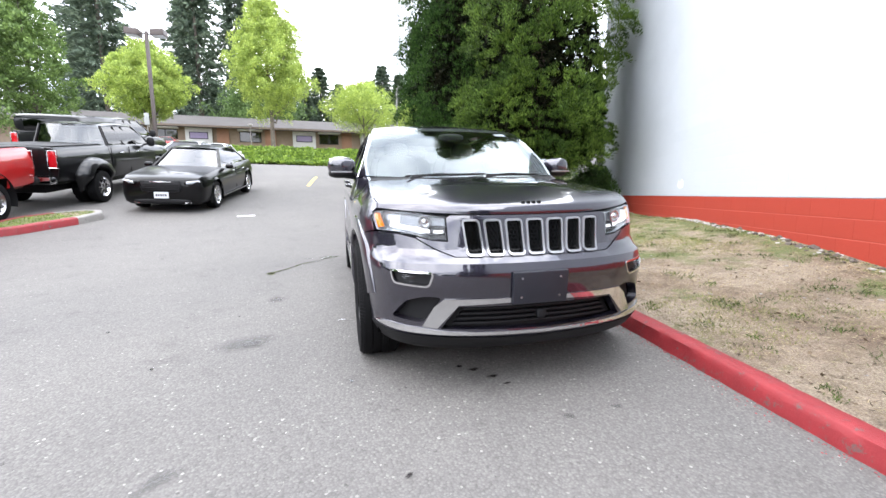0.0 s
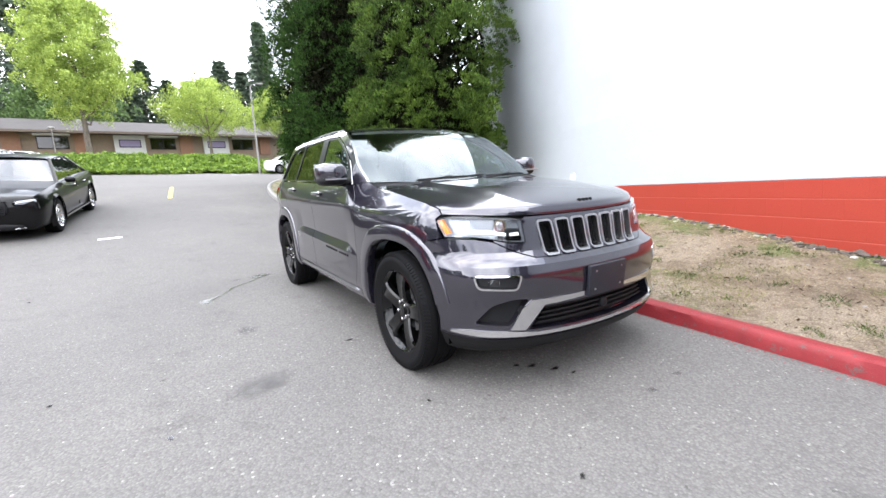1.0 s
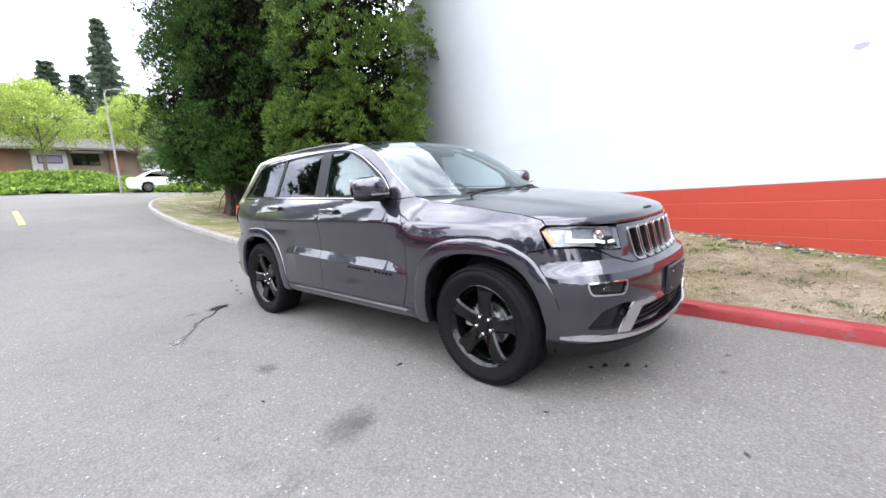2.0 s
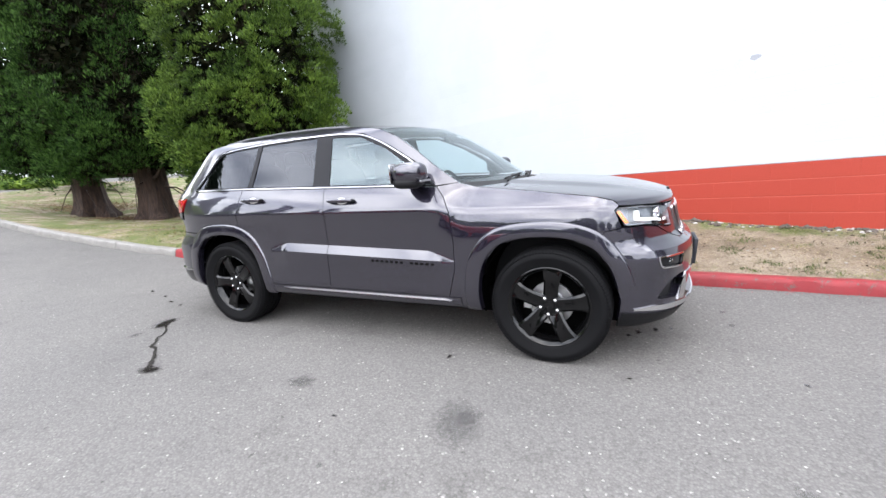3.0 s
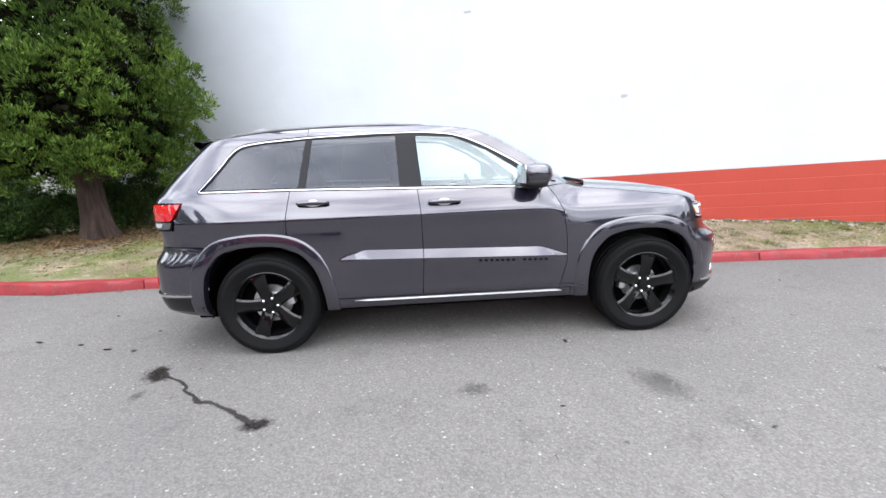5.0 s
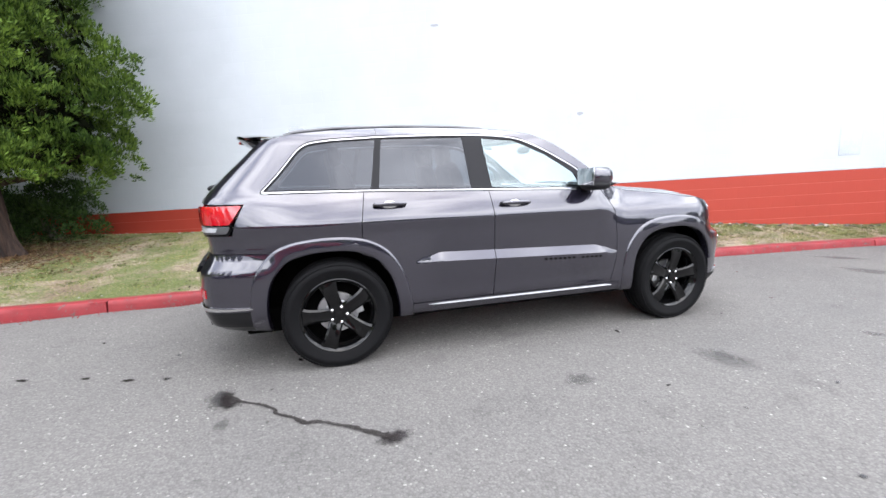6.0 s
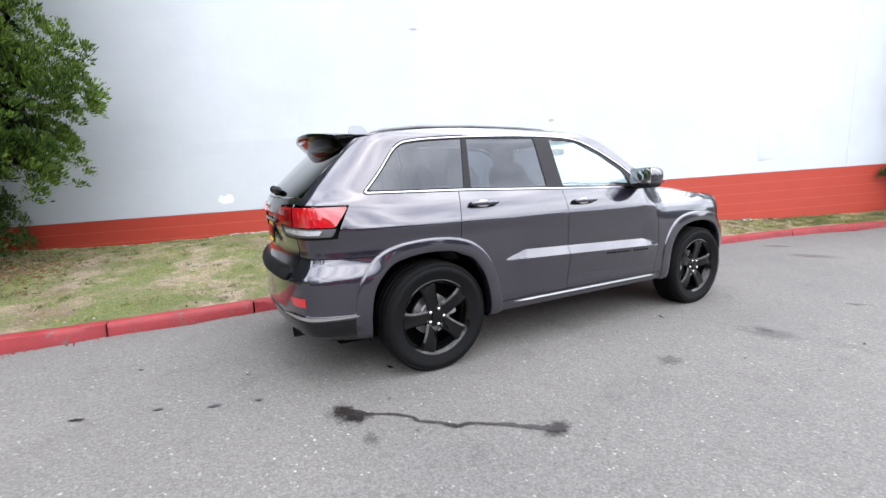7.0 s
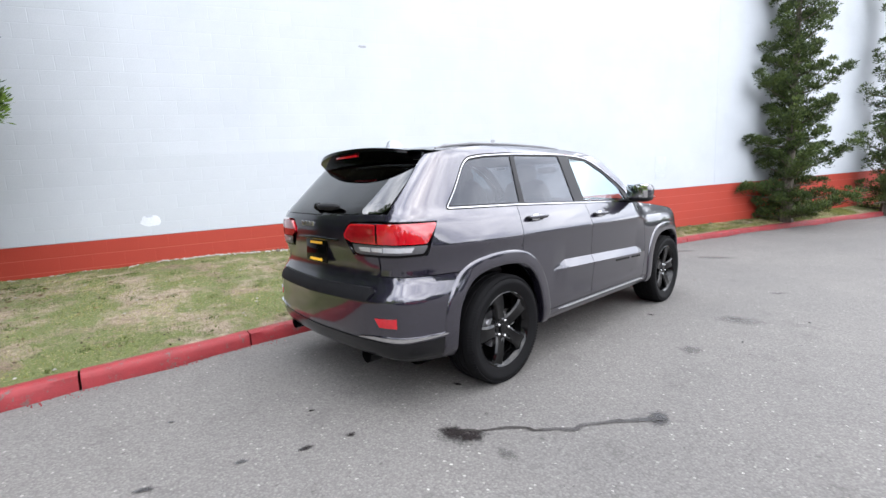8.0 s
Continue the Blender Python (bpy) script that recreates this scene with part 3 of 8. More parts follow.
def soil_clods():
    """Dark lumps of earth and broken block against the foot of the wall."""
    rng = random.Random(8)
    bm = bmesh.new()
    for _ in range(230):
        y = rng.gauss(1.0, 2.2)
        x = wall_x(y) - abs(rng.gauss(0.03, 0.09)) - 0.02
        s = rng.uniform(0.015, 0.055)
        b = bmesh.new()
        bmesh.ops.create_icosphere(b, subdivisions=1, radius=s)
        for v in b.verts:
            v.co *= rng.uniform(0.6, 1.25)
            v.co.z *= 0.7
        b.transform(Matrix.Translation(TIP @ Vector((x, y, verge_z(x, y)))) @ Matrix.Rotation(rng.uniform(0, 6), 4, "Z"))
        join(bm, b)
    tagged(part("soil_clods", bm, EARTH, None, smooth=False), "dark lumps of earth along the wall foot", "soil", kind="stuff")


EARTH = plain("dark_earth", (0.085, 0.070, 0.058), 0.95, grain=60, vary=0.45, bump=0.6)
soil_clods()


def kerb_flecks():
    """Chips of red paint and grit on the asphalt along the kerb's foot."""
    rng = random.Random(14)
    for name, count, material, label in (("paint_fleck", 900, KERB_RED, "flecks of red kerb paint on the asphalt"),):
        vs, fs = [], []
        for _ in range(count):
            y = rng.uniform(-5, 10.0)
            x = kerb_x(y) - 0.026 - abs(rng.gauss(0.0, 0.05 if name == "paint_fleck" else 0.12)) - 0.005
            s = rng.uniform(0.003, 0.008)
            base = len(vs)
            k = rng.randint(4, 6)
            z = road_z(x, y)
            spin = rng.uniform(0, 6)
            ring = [(x + s * rng.uniform(0.5, 1.1) * math.cos(spin + 6.283 * i / k), y + s * rng.uniform(0.5, 1.3) * math.sin(spin + 6.283 * i / k)) for i in range(k)]
            up = 0.0015 if name == "paint_fleck" else s * 0.8
            vs += [tuple(TIP @ Vector((a, b, z - 0.01))) for a, b in ring] + [tuple(TIP @ Vector((x + (a - x) * 0.8, y + (b - y) * 0.8, z + up))) for a, b in ring]
            fs.append(tuple(range(base + k, base + 2 * k)))
            fs += [(base + i, base + (i + 1) % k, base + k + (i + 1) % k, base + k + i) for i in range(k)]
        me = bpy.data.meshes.new(name)
        me.from_pydata(vs, [], fs)
        me.materials.append(material)
        tagged(new(name, me), label, "grit", kind="stuff")


kerb_flecks()

# ---- the parked sport utility vehicle ----
from mathutils.geometry import delaunay_2d_cdt

PLAN = [(0, -0.86), (0.25, -0.85), (0.45, -0.815), (0.62, -0.755), (0.75, -0.67), (0.84, -0.55), (0.895, -0.40), (0.925, -0.2), (0.94, 0.1), (0.945, 0.6),
        (0.945, 1.7), (0.945, 2.6), (0.94, 3.0), (0.92, 3.4), (0.885, 3.6), (0.82, 3.74), (0.7, 3.80), (0.5, 3.84), (0.25, 3.86), (0, 3.87)]


def spline(points, per=24):
    pts = [Vector((-points[1][0], points[1][1]))] + [Vector(p) for p in points] + [Vector((-points[-2][0], points[-2][1]))]
    out = []
    for a, b, c, d in zip(pts, pts[1:], pts[2:], pts[3:]):
        for i in range(per):
            t = i / per
            tb = (b - a).length ** 0.5
            tc = tb + (c - b).length ** 0.5
            td = tc + (d - c).length ** 0.5
            u = tb + (tc - tb) * t
            a1 = a * (tb - u) / tb + b * u / tb
            a2 = b * (tc - u) / (tc - tb) + c * (u - tb) / (tc - tb)
            a3 = c * (td - u) / (td - tc) + d * (u - tc) / (td - tc)
            b1 = a1 * (tc - u) / tc + a2 * u / tc
            b2 = a2 * (td - u) / (td - tb) + a3 * (u - tb) / (td - tb)
            out.append(b1 * (tc - u) / (tc - tb) + b2 * (u - tb) / (tc - tb))
    out.append(pts[-2])
    return np.array([tuple(p) for p in out])


def even_curve(points, n=900, reach=0.045):
    """The plan resampled at even steps, its curvature softened."""
    arc = np.concatenate([[0], np.cumsum(np.linalg.norm(np.diff(points, axis=0), axis=1))])
    u = np.linspace(0, arc[-1], n)
    p = np.stack([np.interp(u, arc, points[:, k]) for k in (0, 1)], axis=1)
    w = int(reach / (u[1] - u[0])) * 2
    kernel = np.exp(-0.5 * (np.arange(-w, w + 1) / (w / 2)) ** 2)
    kernel /= kernel.sum()
    flip = np.array([-1, 1])
    wide = np.concatenate([p[w:0:-1] * flip, p, p[-2:-w - 2:-1] * flip])
    return np.stack([np.convolve(wide[:, k], kernel, "valid") for k in (0, 1)], axis=1)


CURVE = even_curve(spline(PLAN))
ARC = np.concatenate([[0], np.cumsum(np.linalg.norm(np.diff(CURVE, axis=0), axis=1))])
TOTAL = ARC[-1]
HALF = len(CURVE) // 2


def sy(y):
    return float(np.interp(y, CURVE[:, 1], ARC))


def sf(x):
    return float(np.interp(x, CURVE[:HALF, 0], ARC[:HALF]))


def sr(x):
    return float(np.interp(x, CURVE[HALF:, 0][::-1], ARC[HALF:][::-1]))


SIDE_PLAIN = ((0.22, -0.10), (0.27, -0.06), (0.31, -0.04), (0.36, -0.012), (0.45, 0.0), (0.95, -0.008), (1.02, 0.0), (1.032, -0.002), (1.10, -0.027), (1.16, -0.052), (1.20, -0.073), (1.23, -0.092), (1.62, -0.245), (1.66, -0.29), (1.70, -0.36))
FENDER_Z = ((0.22, -0.10), (0.27, -0.06), (0.31, -0.04), (0.36, -0.012), (0.45, 0.0), (0.70, 0.0), (0.85, -0.004), (0.90, -0.007), (0.95, -0.013), (1.0, -0.025), (1.03, -0.040), (1.06, -0.061),
            (1.09, -0.090), (1.12, -0.114), (1.15, -0.134), (1.18, -0.15), (1.22, -0.165), (1.7, -0.36))
FRONT_Z = ((0.22, -0.14), (0.27, -0.055), (0.325, -0.016), (0.355, 0.0), (0.385, -0.004), (0.5, -0.006), (0.62, 0.004), (0.69, 0.002), (0.735, -0.014), (0.758, -0.05),
           (0.80, -0.088), (0.96, -0.12), (0.985, -0.13), (1.03, -0.155), (1.1, -0.2))
REAR_Z = ((0.30, -0.14), (0.36, -0.04), (0.42, -0.012), (0.50, 0.004), (0.70, 0.004), (0.735, -0.006), (0.775, -0.034), (0.815, -0.062), (0.85, -0.072), (0.90, -0.075), (1.0, -0.055), (1.12, -0.05), (1.185, -0.058),
          (1.215, -0.075), (1.25, -0.098), (1.40, -0.26), (1.556, -0.44), (1.64, -0.57), (1.7, -0.66))
ROWS_Z = sorted({z for table in (SIDE_PLAIN, FENDER_Z, FRONT_Z, REAR_Z) for z, _ in table})


def table_at(table, z):
    zs, os_ = [a for a, _ in table], [b for _, b in table]
    w = 0.035 * max(0.0, min(1.0, (z - 1.04) / 0.06, (1.66 - z) / 0.06))
    if w <= 0:
        return float(np.interp(z, zs, os_))
    return float(np.mean(np.interp([z - w, z - w / 2, z, z + w / 2, z + w], zs, os_)))


def smooth01(v, a, b):
    v = max(0.0, min(1.0, (v - a) / (b - a)))
    return v * v * (3 - 2 * v)


LEDGE_Y0, LEDGE_Y1 = 0.63, 2.34


def ledge_line(y):
    """Lower and upper edge of the raised ledge along the doors; it tapers to a point at both ends."""
    low = 0.664 + 0.030 * (y - LEDGE_Y0)
    taper = max(0.0, min(1.0, (y - LEDGE_Y0) / 0.20, (LEDGE_Y1 - y) / 0.17))
    return low, low + 0.064 * taper, taper


def ledge(y, z):
    low, high, taper = ledge_line(y)
    if taper <= 0 or not 0.50 < z < 0.95:
        return 0.0
    rise, drop = 0.018 * taper, 0.012 * taper
    if z <= low:
        return rise * (z - 0.50) / (low - 0.50)
    if z <= high:
        return rise - (rise + drop) * (z - low) / (high - low)
    return -drop * (0.95 - z) / (0.95 - high)


REAR_Y0 = 2.85
S_F, S_E, S_D1, S_D2, S_Q, S_R = sf(0.70), sy(-0.27), sy(0.5), sy(0.85), sy(3.05), sr(0.62)


def skin(s, z, out=0.0):
    """A point of the car's skin: s runs round the plan from the front's middle, z up; out lifts it off the skin."""
    side = 1
    if s < 0:
        s, side = -s, -1
    if s > TOTAL:
        s, side = 2 * TOTAL - s, -side
    x, y = np.interp(s, ARC, CURVE[:, 0]), np.interp(s, ARC, CURVE[:, 1])
    e = 0.012
    dx = np.interp(s + e, ARC, CURVE[:, 0]) - np.interp(s - e, ARC, CURVE[:, 0]) if s > e else 1.0
    dy = np.interp(s + e, ARC, CURVE[:, 1]) - np.interp(s - e, ARC, CURVE[:, 1]) if s > e else 0.0
    if s > TOTAL - e:
        dx, dy = -1.0, 0.0
    k = math.hypot(dx, dy)
    nx, ny = dy / k, -dx / k
    if s < S_D2:
        f = smooth01(s, S_F, S_E)
        d = smooth01(s, S_D1, S_D2)
        o = table_at(FRONT_Z, z) * (1 - f) + table_at(FENDER_Z, z) * f * (1 - d) + table_at(SIDE_PLAIN, z) * f * d + ledge(y, z)
    else:
        r = smooth01(s, S_Q, S_R)
        o = table_at(SIDE_PLAIN, z) * (1 - r) + table_at(REAR_Z, z) * r + ledge(y, z)
    px, py = x + nx * (o + out), y + ny * (o + out)
    up = smooth01(z, 1.17, 1.27)
    if up > 0 and y > REAR_Y0:
        # the cabin's rear leans in and forward without pinching at the corner
        lean = ((y - REAR_Y0) / (3.87 - REAR_Y0)) ** 1.6 * table_at(REAR_Z, z)
        ux = x * (1 + table_at(SIDE_PLAIN, z) / 0.945) + nx * out
        uy = y + lean + ny * out
        px, py = px + (ux - px) * up, py + (uy - py) * up
    return Vector((side * px, py, z))


def spot(p):
    kind, v, z = p
    return ({"f": sf, "y": sy, "r": sr}[kind](v), z)


def dense(poly, step=0.035):
    out = []
    for a, b in zip(poly, poly[1:] + poly[:1]):
        n = max(1, math.ceil(math.hypot(b[0] - a[0], b[1] - a[1]) / step))
        out += [(a[0] + (b[0] - a[0]) * i / n, a[1] + (b[1] - a[1]) * i / n) for i in range(n)]
    return out


def round_poly(poly, r=0.02, n=4, radii=None):
    out = []
    k = len(poly)
    for i in range(k):
        if radii:
            r = radii[i]
        a, b, c = (Vector(poly[j % k]) for j in (i - 1, i, i + 1))
        da, dc = (a - b), (c - b)
        ra, rc = min(r, da.length * 0.45), min(r, dc.length * 0.45)
        p, q = b + da.normalized() * ra, b + dc.normalized() * rc
        for j in range(n + 1):
            t = j / n
            out.append(tuple(p * (1 - t) ** 2 + b * 2 * t * (1 - t) + q * t * t))
    return out


def shrink(poly, d):
    """A closed outline drawn in by d."""
    area = sum(a[0] * b[1] - b[0] * a[1] for a, b in zip(poly, poly[1:] + poly[:1]))
    sg = 1 if area > 0 else -1
    out = []
    k = len(poly)
    for i in range(k):
        a, b, c = (Vector(poly[j % k]) for j in (i - 1, i, i + 1))
        n1 = Vector((-(b - a).y, (b - a).x)); n2 = Vector((-(c - b).y, (c - b).x))
        n1 = n1.normalized() if n1.length > 1e-9 else n2.normalized()
        n2 = n2.normalized() if n2.length > 1e-9 else n1
        m = n1 + n2
        m = m / max(0.5, m.length_squared / 2) if m.length > 1e-6 else n1
        out.append(tuple(b + m * d * sg))
    return out


def inside(px, py, poly):
    c = np.zeros(px.shape, bool)
    k = len(poly)
    for i in range(k):
        (x0, y0), (x1, y1) = poly[i], poly[(i + 1) % k]
        if y0 != y1:
            c ^= ((y0 > py) != (y1 > py)) & (px < (x1 - x0) * (py - y0) / (y1 - y0) + x0)
    return c


def sheet(outline, holes=(), step=0.045, out=0.0, gap=0.0025, rim=0.02, mirror=False, surface=skin, rows=ROWS_Z, creases=()):
    """A panel of the skin cut to an outline in (s, z), with openings, and its edges turned in."""
    loops = [dense(shrink(list(outline), gap))] + [dense(list(h)) for h in holes]
    verts, edges, rings = [], [], []
    for lp in loops:
        base = len(verts)
        verts += lp
        edges += [(base + i, base + (i + 1) % len(lp)) for i in range(len(lp))]
        rings.append(range(base, base + len(lp)))
    for line in creases:
        base = len(verts)
        verts += line
        edges += [(base + i, base + i + 1) for i in range(len(line) - 1)]
    a = np.array(loops[0])
    zs = [z for z in rows if a[:, 1].min() < z < a[:, 1].max()]
    full = sorted(set(zs) | {float(z) for z in np.arange(a[:, 1].min(), a[:, 1].max(), step) if all(abs(z - q) > step * 0.4 for q in zs)})
    if full:
        gx, gz = np.meshgrid(np.arange(a[:, 0].min() + step / 2, a[:, 0].max(), step), np.array(full))
        gx, gz = gx.ravel(), gz.ravel()
        ok = inside(gx, gz, loops[0])
        for h in loops[1:]:
            ok &= ~inside(gx, gz, h)
        near = np.array(verts)
        gx, gz = gx[ok], gz[ok]
        if len(gx):
            d2 = ((gx[:, None] - near[None, :, 0]) ** 2 + (gz[:, None] - near[None, :, 1]) ** 2).min(axis=1)
            keep = d2 > (0.016 if creases else 0.007) ** 2
            verts += list(zip(gx[keep].tolist(), gz[keep].tolist()))
    vs, _, fs, origin, _, _ = delaunay_2d_cdt([Vector(v) for v in verts], edges, [], 0, 1e-6)
    tri = [f for f in fs if len(f) == 3]
    cx = np.array([sum(vs[i].x for i in f) / 3 for f in tri]); cz = np.array([sum(vs[i].y for i in f) / 3 for f in tri])
    ok = inside(cx, cz, loops[0])
    for h in loops[1:]:
        ok &= ~inside(cx, cz, h)
    bm = bmesh.new()
    pts = [surface(v.x, v.y, out) for v in vs]
    bv = [bm.verts.new((-p.x, p.y, p.z) if mirror else p) for p in pts]
    for f, good in zip(tri, ok):
        if good:
            order = [bv[i] for i in f]
            try:
                bm.faces.new(order if not mirror else order[::-1])
            except ValueError:
                pass
    loose = [v for v in bm.verts if not v.link_faces]
    bmesh.ops.delete(bm, geom=loose, context="VERTS")
    if rim:
        back = {}
        border = [e for e in bm.edges if e.is_boundary]
        flat = {v: (s.x, s.y) for v, s in zip(bv, vs) if v.is_valid}
        for e in border:
            f = e.link_faces[0]
            for v in e.verts:
                if v not in back:
                    q = surface(flat[v][0], flat[v][1], out - rim)
                    back[v] = bm.verts.new((-q.x, q.y, q.z) if mirror else q)
            lp = next(l for l in f.loops if l.edge == e)
            p, q = lp.vert, lp.link_loop_next.vert
            bm.faces.new((q, p, back[p], back[q]))
    return bm


def both(name, outline, material, parent, label="", holes=(), **kw):
    """A panel and its mirror image on the other flank."""
    pts = [spot(p) for p in outline] if isinstance(outline[0][0], str) else list(outline)
    hs = [[spot(p) for p in h] if isinstance(h[0][0], str) else list(h) for h in holes]
    made = []
    for mirror in (True, False):
        made.append(part(name, sheet(pts, hs, mirror=mirror, **kw), material, parent, label, sharp=28))
    return made


def across(points):
    """An outline over the middle of the front, from its half with x >= 0."""
    half = [spot(p) for p in points]
    return half + [(-s, z) for s, z in half[::-1] if abs(s) > 1e-6]


def across_rear(points):
    half = [spot(p) for p in points]
    return half + [(2 * TOTAL - s, z) for s, z in half[::-1] if abs(s - TOTAL) > 1e-6]


def loft(stations, nu=21, power=2.4, lift=None):
    """A sheet across the car: each station gives the edge's point and the middle's y and z."""
    bm = bmesh.new()
    rows = []
    for (ex, ey, ez), (cy, cz) in stations:
        row = []
        for i in range(nu):
            u = -1 + 2 * i / (nu - 1)
            w = abs(u) ** power
            x, y, z = ex * u, cy + (ey - cy) * w, cz + (ez - cz) * w
            if lift:
                z += lift(x, y)
            row.append(bm.verts.new((x, y, z)))
        rows.append(row)
    for a, b in zip(rows, rows[1:]):
        for i in range(nu - 1):
            bm.faces.new((a[i], a[i + 1], b[i + 1], b[i]))
    return bm


def refine(stations, n=4):
    """More stations between those given."""
    out = []
    flat = [np.array([*e, *c]) for e, c in stations]
    for i in range(len(flat) - 1):
        p0, p1, p2, p3 = flat[max(i - 1, 0)], flat[i], flat[i + 1], flat[min(i + 2, len(flat) - 1)]
        for j in range(n):
            t = j / n
            v = 0.5 * (2 * p1 + (p2 - p0) * t + (2 * p0 - 5 * p1 + 4 * p2 - p3) * t * t + (3 * p1 - p0 - 3 * p2 + p3) * t ** 3)
            out.append((tuple(v[:3]), tuple(v[3:])))
    out.append((tuple(flat[-1][:3]), tuple(flat[-1][3:])))
    return out


def edge_at(y, z):
    return tuple(skin(sy(y), z))


def rounded_blob(sx, sy_, sz, power=3.2, seg=20, ring=12):
    """A rounded box with soft corners."""
    bm = bmesh.new()
    bmesh.ops.create_uvsphere(bm, u_segments=seg, v_segments=ring, radius=1)
    for v in bm.verts:
        k = (abs(v.co.x) ** power + abs(v.co.y) ** power + abs(v.co.z) ** power) ** (-1 / power)
        v.co = Vector((v.co.x * k * sx, v.co.y * k * sy_, v.co.z * k * sz))
    return bm


ARCH = [(0.460, 0.32), (0.465, 0.48), (0.425, 0.66), (0.31, 0.79), (0.12, 0.838), (-0.12, 0.832), (-0.28, 0.765), (-0.38, 0.63), (-0.43, 0.44), (-0.435, 0.32)]


def arch_line(yc, grow=0.0, flip=False):
    pts = []
    for dy, z in ARCH:
        k = 1 + grow / 0.45
        pts.append((yc + dy * k, 0.32 if z == 0.32 else 0.42 + (z - 0.42) * k))
    return pts


def wheel_set(parent, spots, radius=0.386, rim_r=0.264, spokes=5, rim_mat=None, width=0.26):
    """Wheels as parts of a car: tyre, rim, spokes, nuts and brake behind them. spots: (side, y)."""
    rim_mat = rim_mat or RIM_BLACK
    w = width / 2
    r = radius
    g = r - rim_r
    profile = [(-w * 0.75, rim_r - 0.012), (-w * 0.92, rim_r + g * 0.25), (-w, rim_r + g * 0.55), (-w * 0.96, r - 0.035), (-w * 0.86, r - 0.012), (-w * 0.72, r - 0.002),
               (-w * 0.45, r), (-w * 0.43, r - 0.008), (-w * 0.37, r - 0.008), (-w * 0.35, r), (-0.012, r), (-0.009, r - 0.008), (0.009, r - 0.008), (0.012, r), (w * 0.35, r), (w * 0.37, r - 0.008),
               (w * 0.43, r - 0.008), (w * 0.45, r), (w * 0.72, r - 0.002), (w * 0.86, r - 0.012), (w * 0.96, r - 0.035), (w, rim_r + g * 0.6), (w * 0.99, rim_r + g * 0.5), (w * 0.97, rim_r + g * 0.45), (w * 0.92, rim_r + g * 0.2), (w * 0.78, rim_r - 0.012)]
    tyre_bm = lathe(profile, 64)
    shoulder = bmesh.new()
    for k in range(110):
        t = 2 * math.pi * k / 110
        for sgn in (-1, 1):
            b = box(-0.016, -0.0055, -0.006, 0.016, 0.0055, 0.003)
            b.transform(Matrix.Rotation(t, 4, "X") @ Matrix.Translation((sgn * w * 0.86, 0, r - 0.013)) @ Matrix.Rotation(sgn * 0.62, 4, "Y"))
            join(shoulder, b)
    tyre_bm = join(tyre_bm, shoulder)
    rim_bm = lathe([(-w * 0.8, rim_r - 0.02), (-w * 0.8, rim_r - 0.045), (w * 0.2, rim_r - 0.05), (w * 0.55, rim_r - 0.032), (w * 0.70, rim_r - 0.022), (w * 0.80, rim_r - 0.012), (w * 0.86, rim_r - 0.002), (w * 0.84, rim_r + 0.006), (w * 0.70, rim_r + 0.004)], 64)
    hub_bm = lathe([(w * 0.05, 0.085), (w * 0.54, 0.080), (w * 0.60, 0.072), (w * 0.60, 0.034), (w * 0.68, 0.031), (w * 0.70, 0.0)], 30)
    sp = bmesh.new()
    top = rim_r - 0.018
    half = [(0.045, 0.044, 0.56), (0.075, 0.049, 0.66), (0.12, 0.047, 0.74), (0.17, 0.050, 0.80), (0.21, 0.056, 0.82), (top, 0.066, 0.78)] if spokes <= 5 else [(0.045, 0.012, 0.5), (0.12, 0.013, 0.66), (0.2, 0.014, 0.74), (top, 0.018, 0.74)]
    front, back_ = [], []
    for rr, hw, fx in half:
        rr = rr * top / 0.244 if rr != top else rr
        front.append([sp.verts.new((w * fx - 0.010, -hw, rr)), sp.verts.new((w * fx, -hw * 0.72, rr)), sp.verts.new((w * fx - 0.007, 0, rr)), sp.verts.new((w * fx, hw * 0.72, rr)), sp.verts.new((w * fx - 0.010, hw, rr))])
        back_.append([sp.verts.new((w * fx - 0.050, -hw * 0.8, rr)), sp.verts.new((w * fx - 0.050, hw * 0.8, rr))])
    for i in range(len(half) - 1):
        for j in range(4):
            sp.faces.new((front[i][j], front[i][j + 1], front[i + 1][j + 1], front[i + 1][j]))
        sp.faces.new((back_[i][0], front[i][0], front[i + 1][0], back_[i + 1][0]))
        sp.faces.new((front[i][4], back_[i][1], back_[i + 1][1], front[i + 1][4]))
        sp.faces.new((back_[i][1], back_[i][0], back_[i + 1][0], back_[i + 1][1]))
    bmesh.ops.recalc_face_normals(sp, faces=sp.faces[:])
    nut_bm = lathe([(0, 0.0), (0.0, 0.011), (0.016, 0.011), (0.02, 0.006), (0.021, 0.0)], 8)
    disc_bm = lathe([(-0.012, 0.06), (-0.012, rim_r * 0.55), (0.012, rim_r * 0.55), (0.012, 0.09), (0.03, 0.085), (0.03, 0.0)], 40)
    well_bm = lathe([(-0.03, rim_r * 0.82), (-0.03, 0.05)], 40)
    cal_bm = box(-0.02, 0.115, -0.055, 0.05, 0.175, 0.055, 0.014)
    first = None
    for side, y in spots:
        twist = radians(-7 if y < 1 else 16)
        lean = Matrix.Rotation(0 if (y < 1) == (side > 0) else math.pi, 4, "X")
        m = pose(side * 0.818, y, radius - 0.009) @ (Matrix.Rotation(math.pi, 4, "Z") if side < 0 else Matrix.Identity(4)) @ Matrix.Rotation(twist, 4, "X")
        wheel = new("wheel")
        wheel.parent = parent
        wheel.matrix_basis = m
        tagged(wheel, "black tyre on a black alloy wheel" if rim_mat is RIM_BLACK else "black tyre on a bright alloy wheel")
